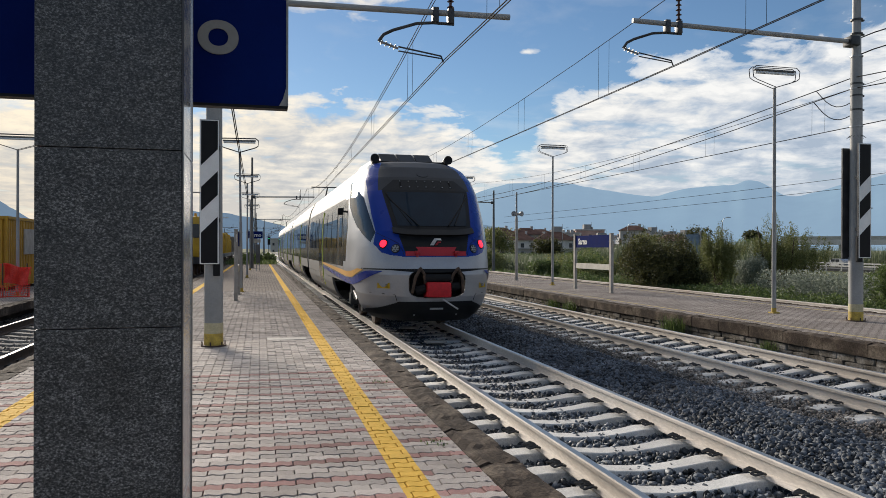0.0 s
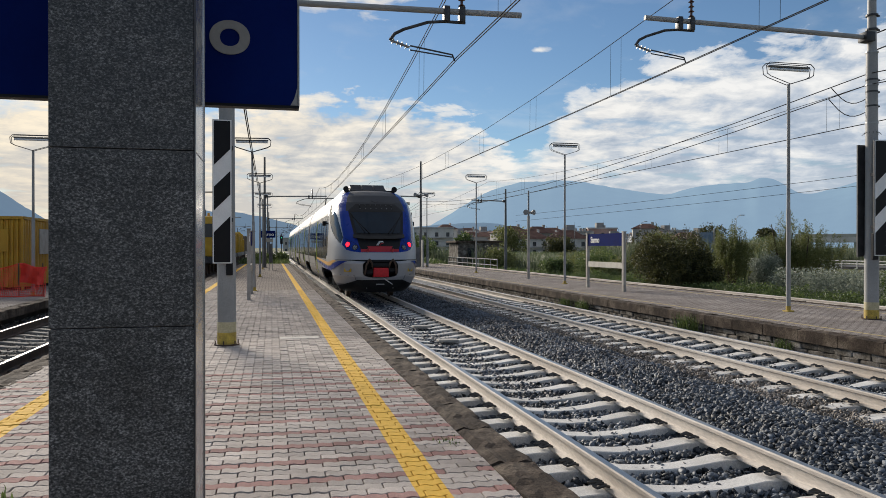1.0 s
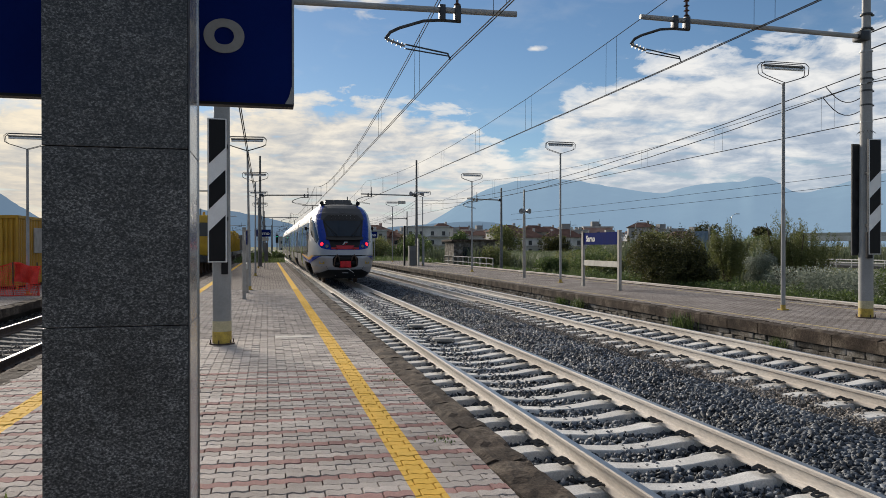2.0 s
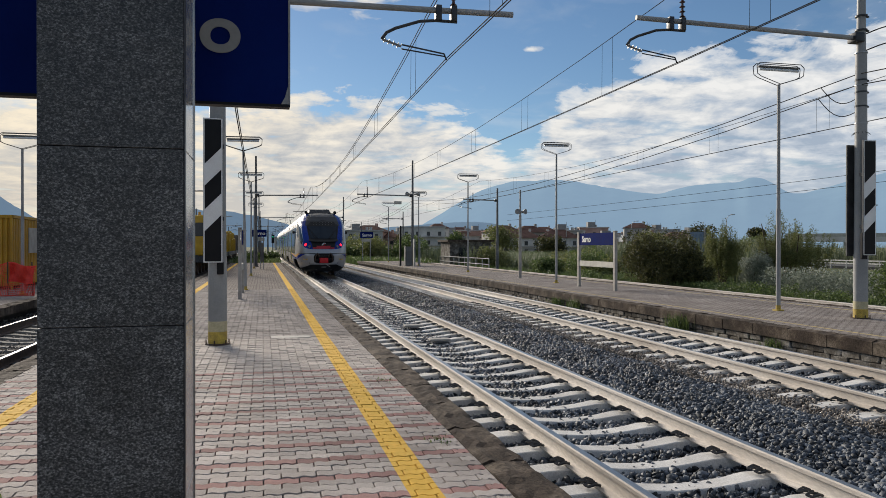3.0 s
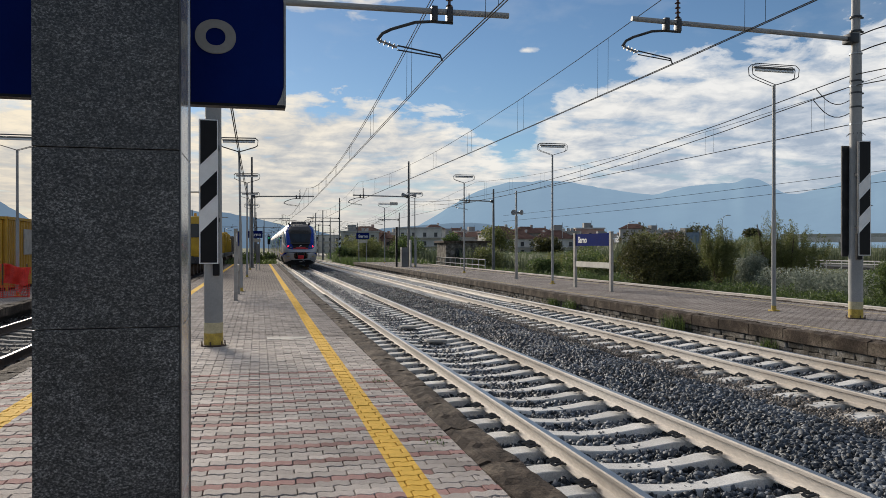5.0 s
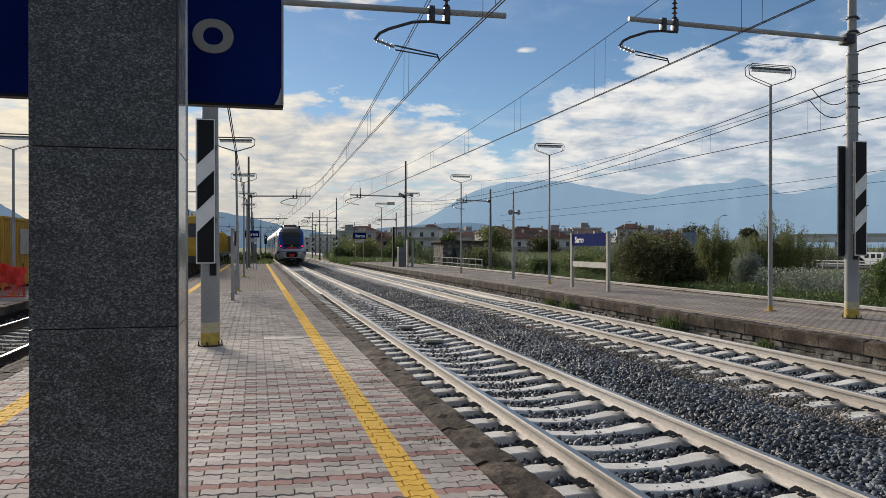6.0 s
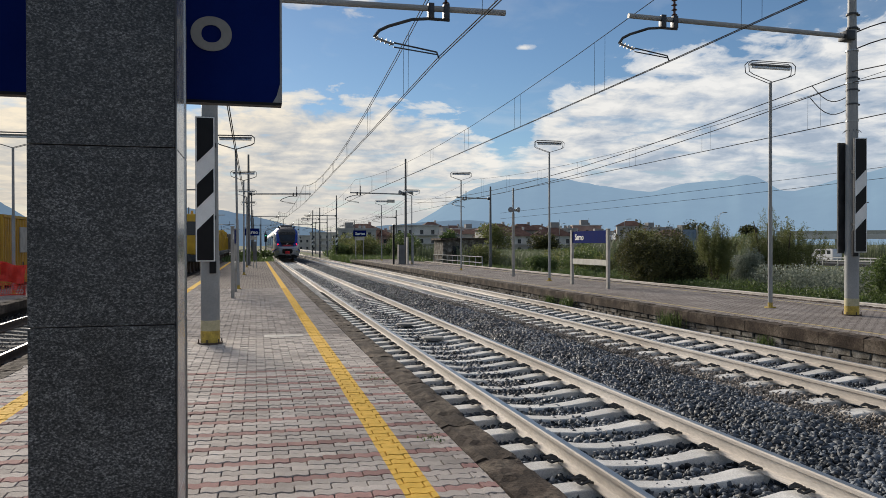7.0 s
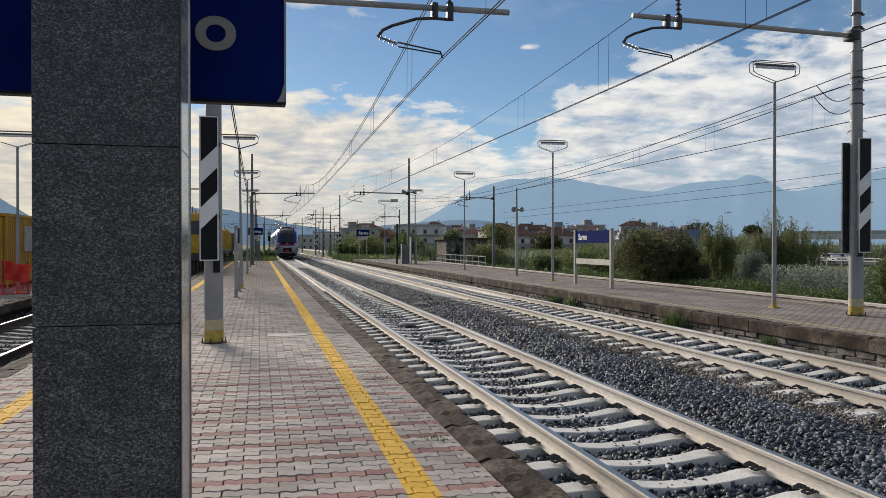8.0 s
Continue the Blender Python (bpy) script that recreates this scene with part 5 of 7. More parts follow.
near_mast = tube_mast("catenary_mast", (-0.68, 12.08, 0), "grey tubular catenary mast with striped board and yellow base", 5.35, 3.73, 4.78, 1)
part("call_box", bm_box(0.0, 0.10, -0.19, -0.13, 1.08, 1.27, 0.01), BLACK_PAINT, near_mast, "small black box")
far_mast = tube_mast("catenary_mast", (12.27, 13.37, 0), "grey tubular catenary mast with two striped boards on the far platform", 5.90, -4.22, -5.2, -1)
striped_board(far_mast, 0.17, -0.05, 1.31, 2.36, 0.31, 1)
part("call_box", bm_box(-0.13, 0.0, -0.19, -0.13, 1.25, 1.8, 0.01), BLACK_PAINT, far_mast, "small black notice box with faint markings")
for z in (6.05, 6.35, 5.0, 4.75, 4.45):
    b = bmesh.new()
    add_rod(b, (0, 0, z), (0, 0, z + 0.035), 0.122, n=20)
    add_box(b, 0.1, 0.18, -0.025, 0.025, z, z + 0.035)
    part("cable_clamp", b, DARK_METAL, far_mast, "dark cable clamp")
b = bmesh.new()
for k in range(12):
    a = k * math.pi / 6
    add_rod(b, (0.12 * math.cos(a), 0.12 * math.sin(a), 3.92), (0.19 * math.cos(a), 0.19 * math.sin(a), 3.86), 0.006, 0.002, 5)
part("spike_ring", b, DARK_METAL, far_mast, "ring of anti-climb spikes")
b = bmesh.new()
for z0, z1, dx in ((4.97, 4.70, -0.48), (4.73, 4.42, -0.55)):
    pts = [Vector((dx, 0.6, z0 - 0.02))] + [Vector((dx * (1 - k / 8), 0.6 * (1 - k / 8), z1 + (z0 - z1) * (1 - k / 8) ** 3 - 0.16 * math.sin(math.pi * k / 8))) for k in range(1, 9)]
    add_path(b, pts, 0.009, 6)
for z in (6.0, 5.65):
    add_path(b, [Vector((0.1 + 0.25 * k, -0.1 * k, z + 0.22 * math.sin(k * 0.5))) for k in range(7)], 0.013, 6)
part("jumper_cable", b, WIRE, far_mast, "looped black jumper cables")


def lamp_post(at, height, label, group, lean=0.0):
    p = thing("platform_lamp", at, label, "street lamp", group)
    p.rotation_euler = (0, radians(lean), 0)
    b = bmesh.new()
    add_rod(b, (0, 0, 0), (0, 0, 2.4), 0.052, 0.048, 14)
    add_rod(b, (0, 0, 2.4), (0, 0, height), 0.04, 0.036, 14)
    part("post", b, POLE_GREY, p, "slim grey post", True)
    b = bmesh.new()
    add_box(b, -0.09, 0.09, -0.09, 0.09, 0.0, 0.03)
    add_rod(b, (0, 0, 0.03), (0, 0, 0.13), 0.056, n=14)
    part("base_band", b, YELLOW_PAINT, p, "yellow painted foot")
    b = bmesh.new()
    for dy in (-0.07, 0.07):
        pts = [Vector((x, dy, height + z)) for x, z in ((0, 0.0), (-0.52, 0.16), (-0.62, 0.22), (-0.64, 0.40), (-0.55, 0.48), (0.55, 0.48), (0.64, 0.40), (0.62, 0.22), (0.52, 0.16), (0, 0.0))]
        add_path(b, pts, 0.010, 6)
    part("tube_frame", b, DARK_METAL, p, "bent tube frame", True)
    b = bmesh.new()
    add_box(b, -0.55, 0.55, -0.05, 0.05, height + 0.385, height + 0.425, 0.012)
    part("lamp_housing", b, POLE_DARK, p, "long dark lamp housing", True)
    b = bmesh.new()
    add_rod(b, (-0.53, 0, height + 0.345), (0.53, 0, height + 0.345), 0.035, n=12)
    part("lamp_cover", b, TUBE_WHITE, p, "pale tube cover", True)
    return p


far_lamp = lamp_post((11.83, 15.4, 0), 5.33, "slim grey platform lamp with a long tube head", "lamps on the far platform")
for y in (29.2, 43.0, 57.5, 72.0):
    copy_thing(far_lamp, pose(11.83, y, 0))
island_lamp = lamp_post((-0.58, 26.8, 0), 4.80, "slim grey lamp with a long tube head on the island platform", "lamps on the island platform", -0.9)
for y in (39.6, 53.0, 67.0):
    copy_thing(island_lamp, pose(-0.58, y, 0))
left_lamp = lamp_post((-7.25, 25.7, 0), 4.52, "slim grey lamp with a long tube head on the side platform", "lamps on the side platform")
for y in (40.0, 54.0):
    copy_thing(left_lamp, pose(-7.25, y, 0))


def name_sign(at, turn, label):
    """Two pale posts carry a blue name board above and a slat below."""
    s = thing("platform_sign", at, label, "station sign", "name boards on the platforms", turn)
    for x in (-1.5, 1.5):
        part("post", bm_box(x - 0.07, x + 0.07, -0.05, 0.05, 0, 2.02, 0.008), PALE_POST, s)
        part("post_cap", bm_box(x - 0.08, x + 0.08, -0.06, 0.06, 2.021, 2.05, 0.006), PALE_POST, s)
    part("board", bm_box(-1.425, 1.425, -0.02, 0.02, 1.56, 2.0), BLUE_SIGN, s, "blue enamel name board")
    part("slat", bm_box(-1.425, 1.425, -0.03, 0.03, 0.78, 0.98, 0.006), PALE_SLAT, s, "cream weathered slat")
    me = lettering("Sarno", 0.31, 0.004, 1.05)
    me.materials.append(WHITE_PAINT)
    for f, z in ((-1, 0), (1, math.pi)):
        ob = new("lettering", me)
        ob.parent = s
        ob.location, ob.rotation_euler = (-0.42 if f < 0 else 1.25, f * 0.026, 1.68), (radians(90), 0, z)
        tagged(ob, "white letters reading Sarno")
    return s


name_sign((11.66, 25.0, 0), radians(-90), "blue Sarno name board on pale posts on the far platform")
name_sign((-0.64, 23.8, 0), radians(-90), "name board on pale posts seen edge on")


def small_name_sign(at, label):
    s = thing("platform_sign", at, label, "station sign", "distant name boards")
    low = -at[2]
    for x in (-0.4, 0.4):
        part("post", bm_rod((x, 0, 0), (x, 0, 2.95 + low), 0.045), GALV, s)
    part("board", bm_box(-0.68, 0.68, -0.08, -0.05, 2.38 + low, 3.02 + low), BLUE_SIGN, s)
    part("plate", bm_box(-0.5, 0.5, -0.08, -0.05, 2.0 + low, 2.3 + low), PALE_SLAT, s)
    me = lettering("Sarno", 0.42, 0.004, 1.05)
    me.materials.append(WHITE_PAINT)
    ob = new("lettering", me)
    ob.parent = s
    ob.location, ob.rotation_euler = (0.56, -0.086, 2.55 + low), (radians(90), 0, 0)


small_name_sign((10.5, 78.0, -0.62), "small blue Sarno board past the platform end")
small_name_sign((-0.35, 70.2, 0), "small blue name board at the platform end")


def signal(at):
    s = thing("railway_signal", at, "black trackside signal showing a green light", "railway signal")
    part("post", bm_rod((0, 0, 0), (0, 0, 3.9), 0.07), POLE_DARK, s)
    part("backboard", bm_box(-0.17, 0.17, -0.10, -0.075, 2.55, 3.6, 0.01), BLACK_PAINT, s)
    for z, m in ((3.35, GREEN_LAMP), (3.1, BLACK_PAINT), (2.75, BLACK_PAINT)):
        part("signal_lamp", bm_rod((0, -0.16, z), (0, -0.10, z), 0.065, n=14), m, s)


GREEN_LAMP = glowing("lit green signal lamp", (0.05, 0.75, 0.40), 0.8)
signal((1.25, 99.0, -0.62))


def speaker_pole():
    p = thing("loudspeaker_pole", (11.9, 33.9, 0), "pale pole with two grey horn loudspeakers", "loudspeaker")
    part("pole", bm_rod((0, 0, 0), (0, 0, 3.0), 0.075, 0.06), PALE_POST, p, smooth=True)
    part("pole_tip", bm_rod((0, 0, 3.0), (0, 0, 4.2), 0.045, 0.038), POLE_GREY, p, smooth=True)
    for s in (-1, 1):
        b = bmesh.new()
        add_rod(b, (s * 0.05, 0, 3.16), (s * 0.11, -0.05, 3.16), 0.05, 0.05, 14)
        add_rod(b, (s * 0.11, -0.05, 3.16), (s * 0.20, -0.20, 3.16), 0.05, 0.13, 16)
        add_rod(b, (s * 0.192, -0.195, 3.16), (s * 0.212, -0.23, 3.16), 0.045, 0.03, 12)
        part("horn", b, GREY_EDGE, p, "grey horn loudspeaker", True)


speaker_pole()


def pole_mast(at, z_arm, x_wire, reach, side, label, top=7.2):
    m = thing("catenary_mast", at, label, "mast", "masts beside the tracks")
    b = bmesh.new()
    add_rod(b, (0, 0, -0.05), (0, 0, 2.6), 0.13, 0.125, 14)
    add_rod(b, (0, 0, 2.6), (0, 0, top), 0.105, 0.07, 14)
    part("pole", b, POLE_DARK, m, "dark grey steel pole", True)
    part("foot_plate", bm_box(-0.2, 0.2, -0.2, 0.2, -0.05, 0.04), POLE_DARK, m)
    cantilever(m, x_wire, z_arm, side, reach)
    return m


MAST_YS = (57.8, 103.0, 148.0, 195.0, 245.0)
for y in MAST_YS:
    low = 0 if y < 66 else -0.5
    pole_mast((-0.5, y, low), 5.32 - low, 3.5, 4.6, 1, "grey steel catenary mast beside the departing track", 8.25 - low)
    far_x = 11.5 if y < 66 else 10.75
    far_one = pole_mast((far_x, y + 0.5, low), 5.5 - low, -3.6, -4.4, -1, "grey steel catenary mast between the far tracks", 8.3 - low)
    if 66 < y < 160:
        striped_board(far_one, -0.16, 0.0, 1.4, 2.0, 0.34)
    elif y < 66:
        for s in (-1, 1):
            b = bmesh.new()
            add_rod(b, (s * 0.10, -0.05, 5.62), (s * 0.24, -0.12, 5.62), 0.05, 0.05, 12)
            add_rod(b, (s * 0.24, -0.12, 5.62), (s * 0.52, -0.26, 5.62), 0.06, 0.19, 16)
            part("horn", b, GREY_EDGE, far_one, "grey horn loudspeaker", True)
        part("notice_box", bm_box(-1.5, -0.9, -0.12, -0.02, 4.82, 5.06, 0.01), PALE_SLAT, far_one, "small pale box under the arm")
    if y < 200:
        pole_mast((18.7, y + (1.1 if y < 66 else -1.5), -0.62), 5.9, -2.1, -2.9, -1, "slim dark catenary mast beyond the outer track", 6.9)
        pole_mast((-8.2, y - 3.0, -0.6), 5.9, 3.5, 4.4, 1, "steel catenary mast beside the works train", 6.9)
twin = pole_mast((9.35, 114.0, -0.5), 5.9, -1.6, -2.6, -1, "steel catenary mast with arms to both sides past the platform end", 7.6)
part("cantilever_arm", bm_rod((0.1, 0, 5.9), (2.9, 0, 5.95), 0.05), POLE_GREY, twin, "grey pipe arm", smooth=True)
for x, y, top in ((12.1, 132.0, 7.4), (6.0, 172.0, 8.0), (13.5, 176.0, 7.5), (9.8, 214.0, 8.2), (1.0, 150.0, 7.6), (1.2, 215.0, 8.0), (17.5, 215.0, 8.0)):
    pole_mast((x, y, -0.62), 6.0, -1.8, -2.6, -1, "slim distant catenary mast among the yard tracks", top)
kit = thing("trackside_cabinet", (10.95, 57.6, 0), "grey cage and cabinet beside the mast", "cabinet")
part("cabinet_body", bm_box(-0.2, 0.3, -0.25, 0.25, 0, 1.5, 0.02), POLE_DARK, kit)
part("signal_post", bm_box(-0.62, -0.48, -0.1, 0.1, 0, 3.1, 0.02), BLACK_PAINT, kit, "tall black backing board")
for x in (0.55, 0.95):
    part("cage_post", bm_box(x - 0.05, x + 0.05, -0.2, 0.2, 0, 2.1), POLE_GREY, kit)
kit = thing("trackside_cabinet", (-0.05, 50.9, 0), "grey metal cabinet on legs at the platform", "cabinet")
part("cabinet_body", bm_box(-0.12, 0.12, -0.15, 0.15, 0.5, 1.75, 0.02), POLE_DARK, kit)
for x in (-0.1, 0.1):
    part("leg", bm_box(x - 0.02, x + 0.02, -0.12, 0.12, 0, 0.5), GALV, kit)

# paving cover on the platform and point gear in the track
cover = thing("inspection_cover", (0.45, 12.75, 0), "pale concrete inspection cover in the paving", "cover")
part("slab", bm_box(-0.32, 0.32, -0.14, 0.14, -0.05, 0.006, 0.006), PALE_POST, cover)
for y in (17.3, 14.6):
    box = thing("track_balise", (TRACK_NEAR + 0.08, y, SLEEPER_Z + 0.004), "pale flat transponder box between the rails", "transponder", "transponders between the rails")
    part("casing", bm_box(-0.21, 0.21, -0.13, 0.13, 0, 0.045, 0.012), PALE_POST, box)
    part("mount", bm_box(-0.1, 0.1, -0.25, 0.25, -0.02, 0.0), DARK_METAL, box)

# ---- overhead wires ----


def wires(name, runs, r, material, label, category="overhead wire"):
    """Each run is one continuous five-sided cable."""
    verts, faces = [], []
    for pts in runs:
        o, n = len(verts), len(pts)
        way = (pts[-1] - pts[0]).normalized()
        side = way.cross(Vector((1, 0, 0)) if abs(way.z) > 0.8 else Vector((0, 0, 1))).normalized()
        over = way.cross(side)
        for p in pts:
            verts += [p + (side * math.cos(a) + over * math.sin(a)) * r for a in (k * 2 * math.pi / 5 for k in range(5))]
        for i in range(n - 1):
            for k in range(5):
                faces.append((o + i * 5 + k, o + i * 5 + (k + 1) % 5, o + i * 5 + 5 + (k + 1) % 5, o + i * 5 + 5 + k))
    return tagged(new(name, raw(name, verts, faces, material)), label, category)


def span(xs, ys, z_end, sag, n=10):
    """Hangs between supports; xs and ys give the wire's place at each support."""
    out = []
    for (x0, y0), (x1, y1) in zip(zip(xs, ys), list(zip(xs, ys))[1:]):
        for k in range(n):
            u = k / n
            out.append(Vector((x0 + (x1 - x0) * u, y0 + (y1 - y0) * u, z_end - sag * 4 * u * (1 - u))))
    out.append(Vector((xs[-1], ys[-1], z_end)))
    return out


def catenary(name, xs, ys, z_contact, z_messenger, label, sag=0.75):
    con = span(xs, ys, z_contact, 0.03)
    mes = span([x + 0.03 for x in xs], ys, z_messenger, sag)
    runs = [con, [p + Vector((0.045, 0, 0)) for p in con], mes]
    if name == "catenary_near":
        runs.append([p + Vector((0.05, 0, 0.0)) for p in mes])
    drops = []
    for (x0, y0), (x1, y1) in zip(zip(xs, ys), list(zip(xs, ys))[1:]):
        n = 8
        for k in range(n):
            for du in (0.0, 0.012):
                u = (k + 0.5) / n + du
                x, y = x0 + (x1 - x0) * u, y0 + (y1 - y0) * u
                drops.append([Vector((x + 0.02, y, z_contact)), Vector((x + 0.03, y, z_messenger - sag * 4 * u * (1 - u)))])
    for k, run in enumerate(runs):
        wires("contact_wire" if k < 2 else "messenger_wire", [run], 0.0085, WIRE, "dark copper " + label)
    tagged(wires("droppers", drops, 0.004, WIRE, "thin dropper " + label), kind="stuff")


ys = (-33.0, 12.08, 57.8, 103.0, 148.0, 195.0, 245.0)
catenary("catenary_near", (3.55, 2.95, 3.5, 3.1, 3.5, 3.1, 3.5), ys, 4.62, 6.02, "wires above the departing track", 1.0)
ys = (-32.0, 13.37, 58.3, 103.5, 148.5, 195.5, 245.5)
catenary("catenary_far", (7.4, 7.95, 7.5, 7.9, 7.5, 7.9, 7.5), ys, 5.14, 6.58, "wires above the second track", 0.75)
ys = (-33.0, 11.0, 56.3, 101.5, 146.5, 193.5)
catenary("catenary_outer", (16.4, 16.8, 16.4, 16.8, 16.4, 16.8), ys, 5.1, 6.6, "wires above the outer track")
for z in (5.15, 4.92):
    wires("feeder_cable", [span((12.2, 12.2, 11.5, 11.5, 11.5), (-32, 13.4, 58.3, 103.5, 148.5), z, 0.85)], 0.011, WIRE, "black feeder cable along the far masts")
for z in (4.35, 4.15):
    wires("feeder_cable", [span((-0.5, -0.5, -0.45, -0.45), (-32, 12.1, 57.8, 103.0), z, 0.5)], 0.011, WIRE, "black feeder cable along the island masts")
pl = thing("utility_pole", (31.0, -8.0, ground_height(31, -8)), "thin grey utility pole beside the field", "pole")
part("pole", bm_rod((0, 0, -0.2), (0, 0, 8.0), 0.12, 0.08), POLE_GREY, pl, smooth=True)
for z0, z1 in ((4.0, 6.0), (3.55, 5.55)):
    run = [Vector((18.7, 56.3, z0)).lerp(Vector((31.0, -8.0, z1)), k / 12) - Vector((0, 0, 0.35 * math.sin(math.pi * k / 12))) for k in range(13)]
    wires("field_cable", [run], 0.010, WIRE, "thin cable beside the outer track")

# ---- works vehicles, container, barrier on the left ----


def rail_vehicle(at, length, height, color, label, kind, cab):
    v = thing("works_vehicle", at, label, "rail vehicle", "works vehicles on the left track")
    b = bmesh.new()
    add_box(b, -1.3, 1.3, 0.1, length, 0.75, 1.15, 0.03)
    for y in (0.02,):
        for s in (-1, 1):
            add_rod(b, (s * 0.87, y - 0.45, 1.0), (s * 0.87, y + 0.1, 1.0), 0.07)
            add_rod(b, (s * 0.87, y - 0.48, 1.0), (s * 0.87, y - 0.45, 1.0), 0.22, n=18)
    part("underframe", b, DARK_METAL, v, "dark underframe with buffers")
    if cab:
        b = bmesh.new()
        add_box(b, -1.38, 1.38, 0.15, 2.6, 1.15, height, 0.12)
        part("cab", b, color, v, "yellow driver's cab", True)
        for x in (-0.66, 0.66):
            part("cab_window", bm_box(x - 0.58, x + 0.58, 0.12, 0.16, 2.3, height - 0.45, 0.01), CAB_GLASS, v)
        part("cab_side_window", bm_box(1.37, 1.40, 0.7, 1.9, 2.25, height - 0.45, 0.01), CAB_GLASS, v)
        b = bmesh.new()
        add_rod(b, (1.0, 0.6, height), (1.0, 0.6, height + 0.2), 0.09, 0.07)
        part("beacon", b, TRAIN_ORANGE, v, "orange beacon", True)
    b = bmesh.new()
    y = 2.8 if cab else 0.4
    rng = random.Random(int(length * 10))
    while y < length - 0.8:
        w = rng.uniform(1.2, 2.6)
        h = height - rng.uniform(0.3, 1.3)
        add_box(b, -1.25, 1.25, y, min(length - 0.2, y + w), 1.152, h, 0.06)
        add_rod(b, (1.28, y + 0.3, 1.2), (1.28, y + 0.3, h - 0.1), 0.05)
        y += w + 0.15
    part("machinery", b, kind, v, "grimy machinery housings", True)
    for y in np.arange(1.4, length - 1, 2.6):
        for s in (-1, 1):
            part("wheel", bm_rod((s * 0.70, y, 0.42), (s * 0.84, y, 0.42), 0.42, n=20), RUST, v, "rusty steel wheel", True)
    return v


rail_vehicle((TRACK_LEFT, 46.0, RAIL_Z), 13, 3.55, LOCO_YELLOW, "yellow track works vehicle with orange beacon", LOCO_YELLOW, True)
rail_vehicle((TRACK_LEFT, 60.0, RAIL_Z), 17, 3.4, LOCO_YELLOW, "grimy yellow and brown track machine", LOCO_YELLOW, False)
rail_vehicle((TRACK_LEFT, 78.0, RAIL_Z), 20, 3.7, LOCO_YELLOW, "yellow and brown ballast machine behind the works train", LOCO_YELLOW, False)
rail_vehicle((TRACK_LEFT, 99.0, RAIL_Z), 20, 3.6, LOCO_YELLOW, "dark works wagon at the end of the train", WORKS_BROWN, False)


def build_container():
    c = thing("site_container", (-9.72, 29.0, 0), "corrugated yellow steel site container", "container")
    def wall(along, n, length):
        pts = []
        for k in range(n):
            y = length * k / n
            s = length / n
            pts += [(y, 0), (y + s * 0.38, 0), (y + s * 0.5, 0.055), (y + s * 0.88, 0.055)]
        return pts + [(length, 0)]
    for name, horizontal in (("end_wall", True), ("side_wall", False)):
        b = bmesh.new()
        length = 2.30 if horizontal else 5.9
        pts = wall(horizontal, 14 if horizontal else 30, length)
        prev = None
        for u, d in pts:
            if horizontal:
                row = [b.verts.new((-1.15 + u, 0.03 + d, z)) for z in (0.12, 2.48)]
            else:
                row = [b.verts.new((1.2 - d, 0.05 + u, z)) for z in (0.12, 2.48)]
            if prev:
                b.faces.new((prev[0], row[0], row[1], prev[1]))
            prev = row
        part(name, b, CONTAINER, c, "corrugated yellow wall")
    part("core", bm_box(-1.2, 1.12, 0.11, 5.95, 0.1, 2.5), CONTAINER, c)
    part("shutter", bm_box(-0.35, 0.75, -0.01, 0.026, 1.35, 2.15, 0.01), CONTAINER, c, "framed yellow shutter")
    for x in (-1.2, 1.14):
        for y in (-0.02, 5.95):
            part("corner_post", bm_box(x + 0.02, x + 0.09, y, y + 0.07, 0, 2.6, 0.008), CONTAINER, c)
    part("top_rail", bm_box(-1.2, 1.23, -0.01, 0.08, 2.5, 2.6), CONTAINER, c)
    part("top_rail", bm_box(1.14, 1.23, 0.09, 5.95, 2.5, 2.6), CONTAINER, c)
    part("roof", bm_box(-1.2, 1.13, 0.09, 5.94, 2.505, 2.58), CONTAINER, c)
    part("shutter", bm_box(1.2, 1.235, 1.9, 3.2, 1.25, 2.2, 0.01), PALE_POST, c, "dull shuttered window")


build_container()


